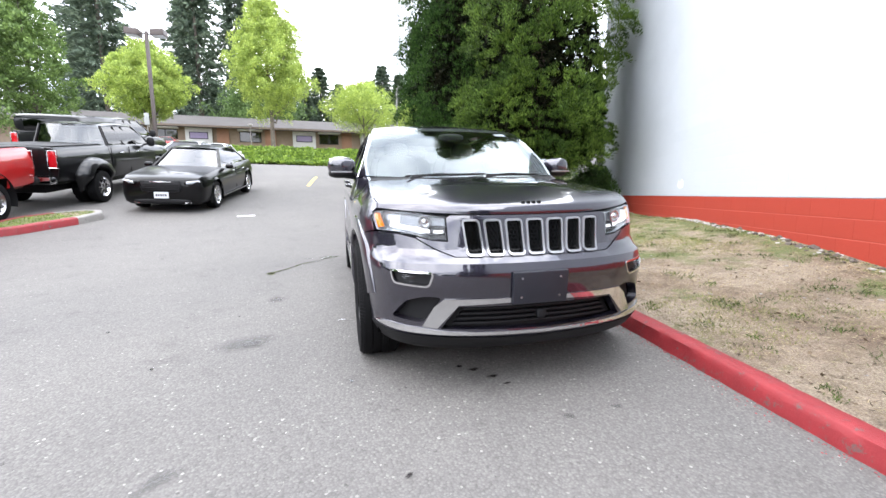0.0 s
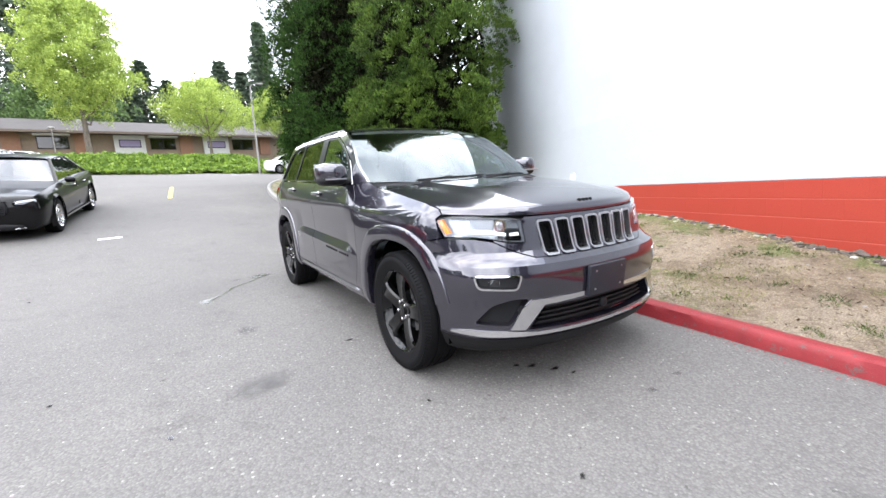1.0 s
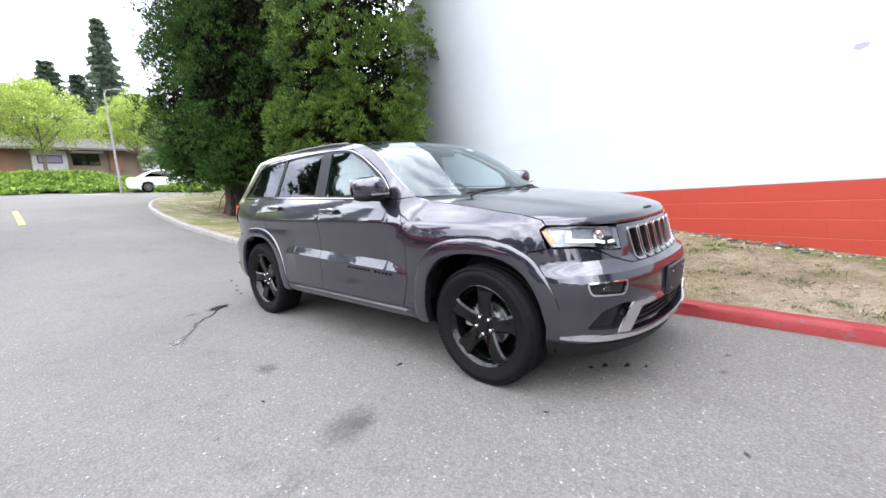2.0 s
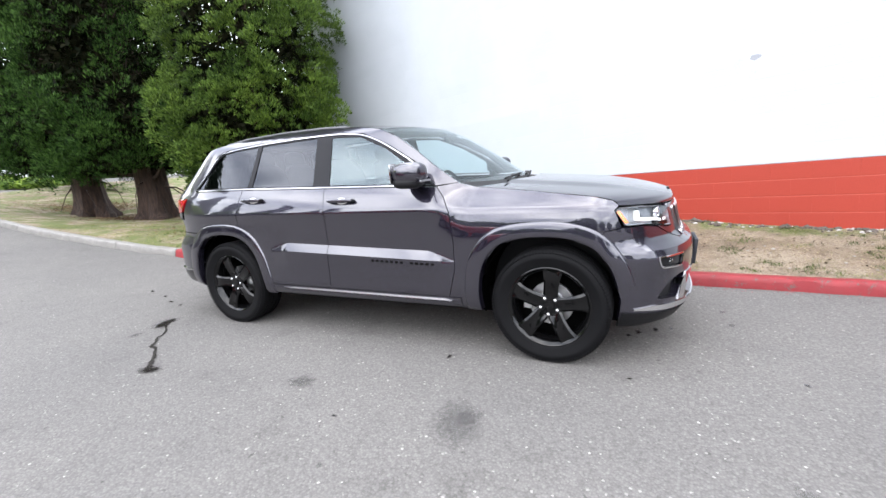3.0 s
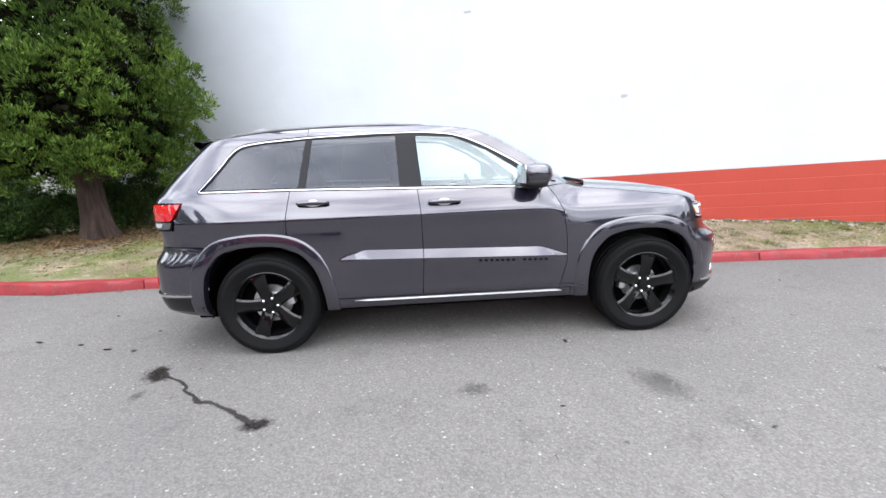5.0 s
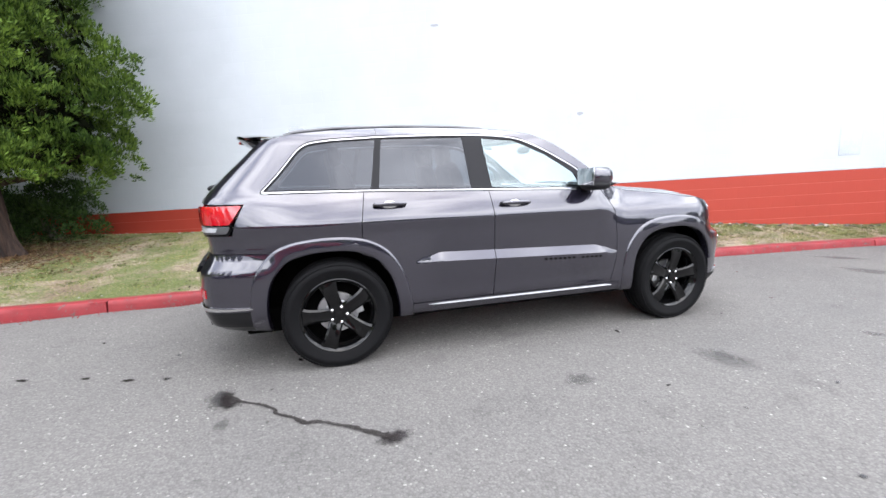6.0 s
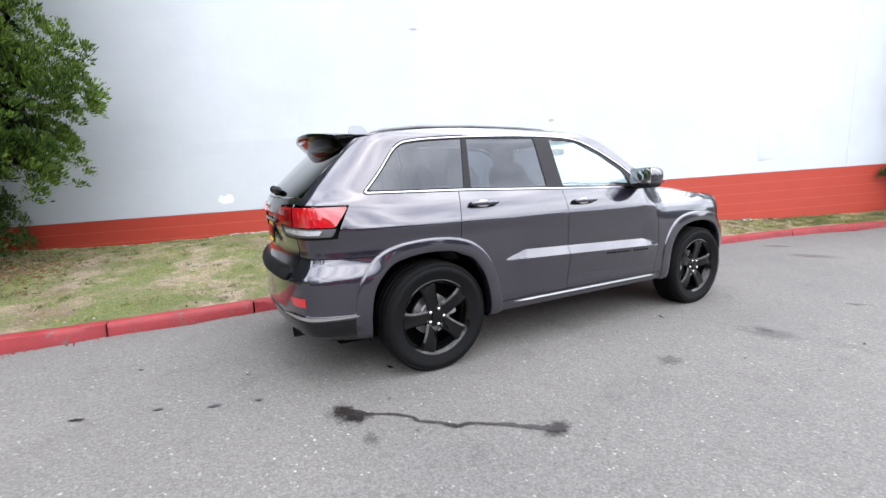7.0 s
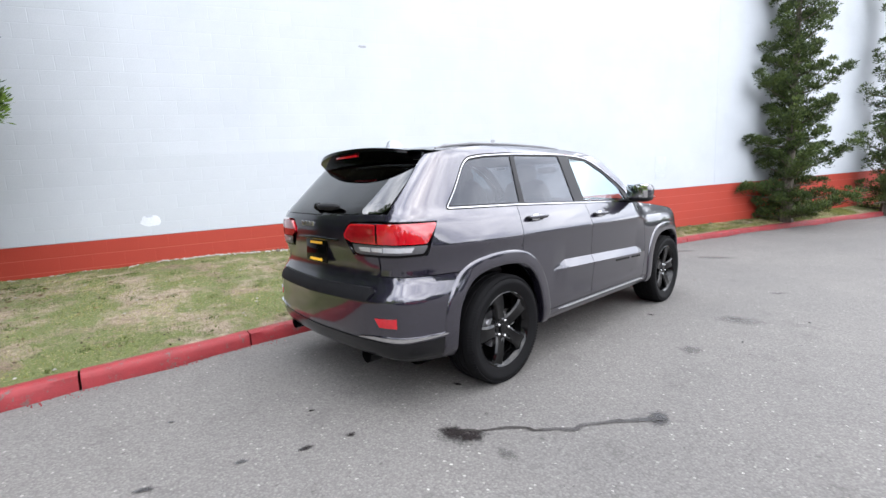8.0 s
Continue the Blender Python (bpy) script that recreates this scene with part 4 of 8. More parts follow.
        if first is None:
            tyre = part("tyre", tyre_bm, RUBBER, wheel)
            rim = part("rim", rim_bm, rim_mat, wheel)
            hub = part("hub", hub_bm, rim_mat, wheel)
            spoke = part("spoke", sp, rim_mat, wheel, sharp=40)
            nut = part("wheel_nut", nut_bm, CHROME, wheel, m=Matrix.Rotation(math.pi / 5, 4, "X") @ Matrix.Translation((w * 0.56, 0, 0.0575)))
            brake = part("brake_disc", disc_bm, STEEL, wheel)
            caliper = part("caliper", cal_bm, CALIPER, wheel, m=lean)
            # black disc that stands for the shade behind the spokes
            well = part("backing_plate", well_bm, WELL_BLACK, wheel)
            first = (tyre, rim, hub, spoke, nut, brake, caliper)
        else:
            for src in (tyre, rim, hub, spoke):
                again(src, wheel, Matrix.Identity(4))
            again(nut, wheel, nut.matrix_basis)
            again(brake, wheel, Matrix.Identity(4))
            again(caliper, wheel, lean)
            again(well, wheel, Matrix.Identity(4))
        for k in range(1, spokes):
            again(spoke, wheel, Matrix.Rotation(2 * math.pi * k / spokes, 4, "X"))
        for k in range(1, 5):
            t = 2 * math.pi * k / 5
            again(nut, wheel, Matrix.Rotation(t, 4, "X") @ nut.matrix_basis)
    return first


suv = thing("car", "dark grey metallic sport utility vehicle parked by the red kerb", "car", TIP @ pose(0.787, 3.199, 0, 0, 0, 3.9))


def build_suv():
    car = suv
    # flank panels
    hood_line = [("y", 0.5, 1.165), ("y", 0.25, 1.14), ("y", 0, 1.11), ("y", -0.28, 1.075), ("y", -0.40, 1.045), ("y", -0.43, 1.015)]
    a_line = [("y", 0.69, 0.405), ("y", 0.632, 0.615), ("y", 0.635, 0.8), ("y", 0.656, 1.0), ("y", 0.71, 1.11), ("y", 0.765, 1.182)]
    fa = [("y", y, z) for y, z in arch_line(0.0)]
    both("front_fender", [("y", 0.60, 0.325), ("y", 0.60, 0.405)] + a_line + [("y", 0.62, 1.20)] + hood_line + [("y", -0.40, 0.99), ("y", -0.44, 0.885), ("y", -0.335, 0.865), ("y", -0.28, 0.765)] + fa[5::-1], CAR_GREY, car)
    b_line = [("y", 1.755, 1.205), ("y", 1.735, 1.02), ("y", 1.732, 0.68), ("y", 1.75, 0.41)]
    span = [LEDGE_Y0 + 0.003 + (LEDGE_Y1 - LEDGE_Y0 - 0.006) * k / 56 for k in range(57)]
    fold = [[(sy(y), ledge_line(y)[k]) for y in span] for k in (0, 1)]
    both("front_door", a_line + b_line, CAR_GREY, car, creases=fold, step=0.028)
    c_line = [("y", 2.482, 0.41), ("y", 2.485, 0.44), ("y", 2.535, 0.63), ("y", 2.635, 0.765), ("y", 2.725, 0.80), ("y", 2.722, 1.02), ("y", 2.69, 1.228)]
    both("rear_door", b_line[::-1] + [("y", 2.69, 1.228)] + c_line[5::-1], CAR_GREY, car, creases=fold, step=0.028)
    dlo = [("y", 0.778, 1.187, 0.012), ("y", 0.95, 1.36, 0.09), ("y", 1.19, 1.497, 0.09), ("y", 1.32, 1.56, 0.09), ("y", 1.45, 1.607, 0.09), ("y", 1.6, 1.626, 0.09), ("y", 1.76, 1.634, 0.09), ("y", 2.1, 1.633, 0.09),
           ("y", 2.53, 1.619, 0.09), ("y", 2.87, 1.597, 0.09), ("y", 3.16, 1.565, 0.12), ("y", 3.405, 1.238, 0.045), ("y", 2.69, 1.232, 0.02), ("y", 1.76, 1.209, 0.02)]
    outline = round_poly([spot(p[:3]) for p in dlo], n=6, radii=[p[3] for p in dlo])
    opening = [p for p in shrink(outline, -0.004) if p[0] > sy(2.70)][::-1]
    quarter = [spot(p) for p in (("y", 2.725, 0.80), ("y", 2.722, 1.02), ("y", 2.69, 1.228))] + opening + [spot(p) for p in (("y", 2.56, 1.622),
               ("y", 2.56, 1.681), ("y", 2.8, 1.668), ("y", 3.0, 1.652), ("y", 3.2, 1.638), ("y", 3.40, 1.622), ("y", 3.49, 1.612), ("r", 0.81, 1.59), ("r", 0.80, 1.40), ("r", 0.765, 1.25), ("r", 0.735, 1.215), ("r", 0.725, 1.178),
               ("y", 3.475, 1.172), ("y", 3.535, 1.05), ("y", 3.56, 0.975), ("r", 0.66, 0.965), ("r", 0.66, 0.85), ("y", 3.30, 0.848), ("y", 3.225, 0.79), ("y", 3.035, 0.838), ("y", 2.795, 0.832))]
    both("quarter_panel", quarter, CAR_GREY, car, step=0.03)
    both("roof_side", [("y", 0.62, 1.20), ("y", 0.80, 1.33), ("y", 0.95, 1.44), ("y", 1.13, 1.557), ("y", 1.31, 1.632), ("y", 1.48, 1.662), ("y", 1.74, 1.68), ("y", 2.186, 1.688), ("y", 2.56, 1.681),
                       ("y", 2.56, 1.622), ("y", 1.76, 1.638), ("y", 1.45, 1.611), ("y", 1.19, 1.501), ("y", 0.95, 1.364), ("y", 0.772, 1.188)], CAR_GREY, car, gap=0.001)
    # flares over the wheels: a raised lip that turns over and runs down to the opening
    for yc in (0.0, 2.915):
        for mirror in (True, False):
            line = []
            for i in range(len(ARCH) - 1):
                p0, p1, p2, p3 = (Vector(ARCH[min(max(j, 0), len(ARCH) - 1)]) for j in (i - 1, i, i + 1, i + 2))
                for j in range(5):
                    t = j / 5
                    line.append(0.5 * (2 * p1 + (p2 - p0) * t + (2 * p0 - 5 * p1 + 4 * p2 - p3) * t * t + (3 * p1 - p0 - 3 * p2 + p3) * t ** 3))
            line.append(Vector(ARCH[-1]))
            line = [p for p in line if p.y > (0.50 if yc == 0.0 and p.x < 0 else 0.30)]
            bm = bmesh.new()
            rows = []
            for p in line:
                row = []
                for grow, out in ((0.100, -0.003), (0.097, 0.005), (0.091, 0.010), (0.080, 0.012), (0.040, 0.013), (0.006, 0.015), (0.0, 0.013), (-0.004, 0.006), (-0.006, -0.05)):
                    k = 1 + grow / 0.45
                    q = skin(sy(yc + p.x * k), max(0.32, 0.42 + (p.y - 0.42) * k), out)
                    row.append(bm.verts.new((-q.x, q.y, q.z) if mirror else q))
                rows.append(row)
            for u, v in zip(rows, rows[1:]):
                for j in range(len(u) - 1):
                    bm.faces.new((u[j], u[j + 1], v[j + 1], v[j]))
            bmesh.ops.recalc_face_normals(bm, faces=bm.faces[:])
            part("fender_flare", bm, CAR_GREY, car, sharp=50)
    # sill with its bright strip
    both("sill", [("y", 0.60, 0.328), ("y", 0.60, 0.405), ("y", 2.482, 0.408), ("y", 2.48, 0.328)], CAR_GREY, car)
    both("sill_strip", [("y", 0.67, 0.380), ("y", 0.72, 0.394), ("y", 2.16, 0.398), ("y", 2.27, 0.390), ("y", 2.16, 0.382)], SATIN, car, "bright chrome sill strip", out=0.004, rim=0.012, surface=lambda s, z, o: skin(s, z, o + max(0.0, 0.401 - z) * 0.4))
    # side windows
    inner = shrink(outline, 0.0095)
    both("window_chrome", outline, WINDOW_TRIM, car, "chrome window surround", holes=[inner], out=0.004, rim=0.012)
    q_glass = round_poly([spot(p) for p in (("y", 3.365, 1.256), ("y", 3.135, 1.545), ("y", 2.87, 1.577), ("y", 2.575, 1.596), ("y", 2.635, 1.250))], radii=(0.03, 0.10, 0.09, 0.012, 0.012), n=6)
    r_glass = round_poly([spot(p) for p in (("y", 2.58, 1.246), ("y", 2.53, 1.598), ("y", 1.905, 1.612), ("y", 1.885, 1.228))], 0.012)
    f_glass = round_poly([spot(p) for p in (("y", 1.72, 1.228), ("y", 1.75, 1.602), ("y", 1.475, 1.586), ("y", 1.215, 1.472), ("y", 0.99, 1.328), ("y", 0.93, 1.206))], 0.02)
    both("window_frame", inner, PILLAR_BLACK, car, "gloss black window frame", holes=[q_glass, r_glass, f_glass], out=-0.004, rim=0.02)
    both("quarter_window", q_glass, GLASS_PRIVACY, car, "dark tinted glass", out=-0.010, rim=0.0, gap=-0.004)
    both("rear_door_window", r_glass, GLASS_PRIVACY, car, "dark tinted glass", out=-0.010, rim=0.0, gap=-0.004)
    both("front_door_window", f_glass, GLASS_CLEAR, car, "clear door glass", out=-0.010, rim=0.0, gap=-0.004)
    # door handles and lettering bars
    for y0, y1, z in ((1.44, 1.68, 1.108), (2.405, 2.635, 1.137)):
        for sgn in (-1, 1):
            ym = (y0 + y1) / 2
            p = skin(sy(ym), z)
            grip = rounded_blob(0.013, (y1 - y0) / 2, 0.015, 3.0, 18, 10)
            grip.transform(Matrix.Translation((sgn * (p.x + 0.034), ym, z + 0.004)))
            h = part("door_handle", grip, CAR_GREY, car, "grey handle with chrome insert")
            foot = rounded_blob(0.022, 0.022, 0.014, 3, 10, 6)
            foot.transform(Matrix.Translation((sgn * (p.x + 0.012), y0 + 0.02, z)))
            f2 = rounded_blob(0.022, 0.022, 0.014, 3, 10, 6)
            f2.transform(Matrix.Translation((sgn * (p.x + 0.012), y1 - 0.02, z)))
            part("handle_foot", foot, BLACK_TRIM, h)
            part("handle_foot", f2, BLACK_TRIM, h)
            cup = rounded_blob(0.010, 0.055, 0.028, 2.2, 14, 8)
            cup.transform(Matrix.Translation((sgn * (p.x + 0.004), ym, z - 0.004)))
            part("handle_cup", cup, CHROME, h)
    for sgn in (-1, 1):
        for k in range(13):
            if k != 5:
                y = 0.80 + k * 0.042
                z = ledge_line(y)[0] - 0.028
                p = skin(sy(y), z)
                part("lettering_bar", box(sgn * p.x - 0.004, y - 0.012, z - 0.009, sgn * p.x + 0.004, y + 0.012, z + 0.009, 0.002), BLACK_GLOSS, car)
    # front: bumper with openings, grille, lamps
    bumper = across([("f", 0, 0.765), ("f", 0.47, 0.765), ("f", 0.58, 0.80), ("f", 0.70, 0.858), ("f", 0.80, 0.878), ("y", -0.45, 0.884), ("y", -0.335, 0.865), ("y", -0.28, 0.765), ("y", -0.38, 0.63), ("y", -0.43, 0.44), ("y", -0.42, 0.30), ("f", 0.80, 0.245), ("f", 0.5, 0.235), ("f", 0, 0.235)])
    fog_hole = [("f", 0.575, 0.69), ("f", 0.785, 0.695), ("f", 0.77, 0.625), ("f", 0.60, 0.612)]
    corner = [("f", 0.635, 0.415), ("f", 0.535, 0.558), ("f", 0.63, 0.56), ("f", 0.72, 0.53), ("f", 0.79, 0.432)]
    middle = [("f", 0, 0.372), ("f", 0.545, 0.385), ("f", 0.455, 0.505), ("f", 0, 0.508)]
    fog = round_poly([spot(p) for p in fog_hole], 0.025)
    cor = round_poly([spot(p) for p in corner], 0.03)
    mid = across(middle)
    flip = lambda poly: [(-s, z) for s, z in poly]
    part("front_bumper", sheet(bumper, [fog, flip(fog), cor, flip(cor), mid], rim=0.05, step=0.03), CAR_GREY, car, sharp=28)
    both("intake_mesh", shrink(cor, -0.01), BLACK_TRIM, car, "black corner grille", out=-0.055, rim=0.0)
    part("lower_intake", sheet(shrink(mid, -0.01), out=-0.075, rim=0.0), BLACK_TRIM, car, "black slatted lower air intake")
    for z in (0.405, 0.432, 0.459, 0.486):
        part("intake_slat", sheet(across([("f", 0, z - 0.006), ("f", 0.50 - (z - 0.385) * 0.7, z - 0.006), ("f", 0.49 - (z - 0.385) * 0.7, z + 0.004), ("f", 0, z + 0.004)]), out=-0.035, rim=0.04, gap=0.0), BLACK_TRIM, car)
    part("sensor_boss", rounded_blob(0.03, 0.02, 0.03), BLACK_TRIM, car, m=pose(0.02, -0.82, 0.44))
    chrome_arch = across([("f", 0, 0.528), ("f", 0.45, 0.512), ("f", 0.56, 0.385), ("f", 0.64, 0.392), ("f", 0.578, 0.508), ("f", 0.525, 0.552), ("f", 0, 0.552)])
    part("bumper_chrome", sheet(chrome_arch, out=0.007, rim=0.045), CHROME, car, "bright chrome bumper arch", sharp=28)
    part("chin_strip", sheet(across([("f", 0, 0.342), ("f", 0.5, 0.35), ("f", 0.75, 0.36), ("y", -0.50, 0.372), ("y", -0.50, 0.386), ("f", 0.80, 0.40), ("f", 0.64, 0.39), ("f", 0.5, 0.374), ("f", 0, 0.366)]), out=0.009, rim=0.02), CHROME, car, "bright chrome chin strip")
    part("chin", sheet(across([("f", 0, 0.325), ("f", 0.8, 0.35), ("y", -0.43, 0.365), ("y", -0.42, 0.245), ("f", 0.8, 0.232), ("f", 0, 0.222)]), out=0.006, rim=0.03), BLACK_TRIM, car, "dark grey lower valance")
    for mirror in (True, False):
        fl = part("fog_lamp", sheet(shrink(fog, -0.004), [shrink(fog, 0.006)], out=0.004, rim=0.012, mirror=mirror, gap=0), CHROME, car, "fog lamp in a chrome ring")
        part("fog_bowl", sheet(shrink(fog, 0.004), out=-0.018, rim=0.0, mirror=mirror), BLACK_TRIM, fl)
        p = skin(sf(0.70), 0.652, -0.02)
        b = rounded_blob(0.045, 0.02, 0.03, 2.2, 14, 8)
        b.transform(Matrix.Translation(((-1 if mirror else 1) * p.x, p.y, p.z)))
        part("fog_lens", b, LENS_CLEAR, fl)
    slots = []
    for i in range(-3, 4):
        slots.append(round_poly([(math.copysign(sf(abs(x)), x), z) for x, z in ((i * 0.118 - 0.045, 0.775), (i * 0.118 + 0.045, 0.775), (i * 0.1275 + 0.047, 0.955), (i * 0.1275 - 0.047, 0.955))], 0.02))
    grille = part("grille", sheet(across([("f", 0, 0.764), ("f", 0.465, 0.764), ("f", 0.575, 0.80), ("f", 0.695, 0.857), ("f", 0.70, 0.868), ("f", 0.60, 0.848), ("f", 0.512, 0.844), ("f", 0.525, 0.97), ("f", 0.50, 0.983), ("f", 0, 0.981)]), slots, rim=0.03), CAR_GREY, car, "grille panel with seven chrome-ringed slots", sharp=28)
    for sl in slots:
        part("slot_ring", sheet(shrink(sl, -0.006), [shrink(sl, 0.005)], out=0.009, rim=0.03, gap=0), SATIN, grille, "satin chrome slot ring")
        net = sheet(shrink(sl, -0.004), out=-0.035, rim=0.0)
        cx = sum(p[0] for p in sl) / len(sl)
        hexes = bmesh.new()
        for rr in range(-4, 5):
            for cc in range(-2, 3):
                z = 0.865 + rr * 0.0205
                s = cx + cc * 0.0236 + (0.0118 if rr % 2 else 0) + (z - 0.865) / 0.18 * cx * 0.075
                if not inside(np.array([s]), np.array([z]), shrink(sl, 0.004))[0]:
                    continue
                a = [hexes.verts.new(skin(s + 0.0125 * math.sin(math.pi / 3 * k), z + 0.0125 * math.cos(math.pi / 3 * k), -0.014)) for k in range(6)]
                b = [hexes.verts.new(skin(s + 0.0098 * math.sin(math.pi / 3 * k), z + 0.0098 * math.cos(math.pi / 3 * k), -0.014)) for k in range(6)]
                c = [hexes.verts.new(skin(s + 0.0098 * math.sin(math.pi / 3 * k), z + 0.0098 * math.cos(math.pi / 3 * k), -0.030)) for k in range(6)]
                for k in range(6):
                    j = (k + 1) % 6
                    hexes.faces.new((a[k], a[j], b[j], b[k])); hexes.faces.new((b[k], b[j], c[j], c[k]))
        part("slot_mesh", join(net, hexes), BLACK_GLOSS, grille, "black honeycomb mesh")
    lamp = round_poly([spot(p) for p in (("f", 0.515, 0.848), ("f", 0.60, 0.852), ("f", 0.70, 0.872), ("f", 0.80, 0.888), ("y", -0.462, 0.892), ("y", -0.405, 0.985), ("y", -0.44, 1.0), ("f", 0.80, 0.996), ("f", 0.66, 0.982), ("f", 0.53, 0.972))], 0.012)
    for mirror in (True, False):
        hl = part("headlamp", sheet(shrink(lamp, 0.002), out=-0.06, rim=-0.06, mirror=mirror, gap=0), LAMP_GREY, car, "clear headlamp with bright strip and amber corner")
        part("lamp_shade", sheet([spot(p) for p in (("f", 0.526, 0.856), ("f", 0.60, 0.861), ("f", 0.685, 0.878), ("f", 0.63, 0.881), ("f", 0.53, 0.881))], out=-0.014, rim=0.02, mirror=mirror, gap=0.0), BLACK_GLOSS, hl, "dark lower bezel")
        part("headlamp_lens", sheet(lamp, out=0.001, rim=0.0, mirror=mirror, gap=0.002), LENS_CLEAR, hl)
        part("reflector", sheet([spot(p) for p in (("f", 0.530, 0.900), ("f", 0.62, 0.902), ("f", 0.68, 0.914), ("f", 0.80, 0.922), ("f", 0.825, 0.978), ("f", 0.66, 0.972), ("f", 0.535, 0.962))], out=-0.036, rim=0.03, mirror=mirror), LAMP_SILVER, hl, "silvered reflector")
        part("light_strip", sheet([spot(p) for p in (("f", 0.54, 0.882), ("f", 0.63, 0.882), ("f", 0.69, 0.893), ("f", 0.80, 0.901), ("f", 0.845, 0.912), ("f", 0.842, 0.972), ("f", 0.822, 0.972), ("f", 0.822, 0.928), ("f", 0.78, 0.921), ("f", 0.68, 0.914), ("f", 0.62, 0.902), ("f", 0.54, 0.902))], out=-0.016, rim=0.03, mirror=mirror), DAY_LIGHT, hl, "lit white light strip")
        part("side_marker", sheet([spot(p) for p in (("y", -0.462, 0.902), ("y", -0.408, 0.980), ("y", -0.432, 0.988), ("y", -0.492, 0.908))], out=-0.010, rim=0.02, mirror=mirror), AMBER_LENS, hl, "amber side marker")
        p = skin(sf(0.66), 0.942, -0.03)
        sgn = -1 if mirror else 1
        b = lathe([(0, 0.036), (0.02, 0.036), (0.02, 0.03), (0.012, 0.026), (0.022, 0.018), (0.026, 0)], 20)
        b.transform(Matrix.Translation((sgn * p.x, p.y, p.z)) @ Matrix.Rotation(-math.pi / 2 - 0.25 * -sgn, 4, "Z"))
        part("projector", b, CHROME, hl)
    plate = part("plate_holder", box(-0.158, -0.012, -0.088, 0.158, 0.012, 0.088, 0.006), HOLDER, car, "blank black plate holder", m=pose(-0.015, -0.872, 0.604, 5))
    for x in (-0.11, 0.11):
        for z in (-0.05, 0.055):
            part("screw", lathe([(0, 0.006), (0.004, 0.006), (0.005, 0)], 10, "x"), SATIN, plate, m=pose(x, -0.012, z, 0, 0, -90))
    for k in range(4):
        x = -0.048 + k * 0.032
        p = skin(sf(abs(x)), 0.985)
        part("badge_bar", box(-0.011, -0.008, -0.016, 0.011, 0.006, 0.016, 0.004), BLACK_GLOSS, car, "dark badge bar on bonnet edge", m=pose(x, -0.70, 1.036, -25))
    # bonnet, screen and roof
    def bulge(x, y):
        k = smooth01(y, -0.66, -0.2)
        return 0.016 * k * (1 - smooth01(abs(x), 0.40 + 0.06 * k, 0.50 + 0.06 * k))
    hs = [(edge_at(-0.43, 1.015), (-0.735, 0.984)), (edge_at(-0.418, 1.03), (-0.73, 1.012)), (edge_at(-0.40, 1.045), (-0.69, 1.045)), (edge_at(-0.28, 1.075), (-0.52, 1.088)), (edge_at(0, 1.11), (-0.2, 1.128)), (edge_at(0.25, 1.14), (0.08, 1.152)), (edge_at(0.5, 1.165), (0.28, 1.168))]
    hs = [((e[0] - 0.004, e[1], e[2]), c) for e, c in hs]
    hood = loft(refine(hs, 6), 41, 2.6, bulge)
    part("bonnet", hood, CAR_GREY, car, sharp=60)
    cs = [((edge_at(0.5, 1.165)[0] - 0.01, 0.5, 1.155), (0.285, 1.15)), ((edge_at(0.62, 1.20)[0] - 0.012, 0.63, 1.188), (0.42, 1.185))]
    part("cowl", loft(refine(cs, 3), 21), BLACK_TRIM, car, "black plastic scuttle")
    ws = [(edge_at(0.62, 1.20), (0.41, 1.18)), (edge_at(0.80, 1.33), (0.62, 1.326)), (edge_at(0.95, 1.44), (0.795, 1.442)), (edge_at(1.13, 1.557), (0.985, 1.560)), (edge_at(1.31, 1.632), (1.165, 1.646))]
    part("windscreen", loft(refine(ws, 5), 25), GLASS_SCREEN, car, "clear sloping windscreen")
    rs_ = [(edge_at(1.31, 1.632), (1.17, 1.647)), (edge_at(1.48, 1.662), (1.36, 1.682)), (edge_at(1.74, 1.68), (1.66, 1.712)), (edge_at(2.186, 1.688), (2.15, 1.722)), (edge_at(2.6, 1.68), (2.6, 1.714)), (edge_at(3.0, 1.652), (3.0, 1.69)), (edge_at(3.2, 1.638), (3.16, 1.672)), (edge_at(3.40, 1.622), (3.27, 1.657)), (edge_at(3.49, 1.612), (3.31, 1.648))]
    part("roof", loft(refine(rs_, 4), 25), CAR_GREY, car, sharp=60)
    part("screen_band", loft([((0.66, 1.235, 1.607), (1.09, 1.612)), ((0.655, 1.29, 1.629), (1.155, 1.644))], 25, 2.4, lambda x, y: -0.006), BLACK_TRIM, car)
    part("sticker", box(-0.06, -0.003, -0.02, 0.06, 0.003, 0.02), PLATE_WHITE, car, "white windscreen sticker", m=pose(0.53, 1.165, 1.585, -62, 0, 16))
    for sgn in (-1, 1):
        xr = 0.565
        rail = tube([(sgn * xr, 1.62, 1.665), (sgn * xr, 1.72, 1.685), (sgn * xr, 1.95, 1.697), (sgn * xr, 2.4, 1.699), (sgn * xr, 2.85, 1.683), (sgn * xr, 3.12, 1.654), (sgn * xr, 3.2, 1.635)], [0.010, 0.013, 0.012, 0.011, 0.012, 0.013, 0.009], 10)
        part("roof_rail", rail, GRAPHITE, car, "dark grey roof rail")
        blade = tube([(sgn * 0.08 - 0.45, 0.37, 1.197), (sgn * 0.08 - 0.1, 0.40, 1.203), (sgn * 0.08 + 0.2, 0.43, 1.208)], [0.008, 0.010, 0.008], 8) if sgn < 0 else tube([(0.12, 0.385, 1.200), (0.38, 0.43, 1.205), (0.64, 0.52, 1.203)], [0.008, 0.012, 0.008], 8)
        w = part("wiper", blade, BLACK_TRIM, car)
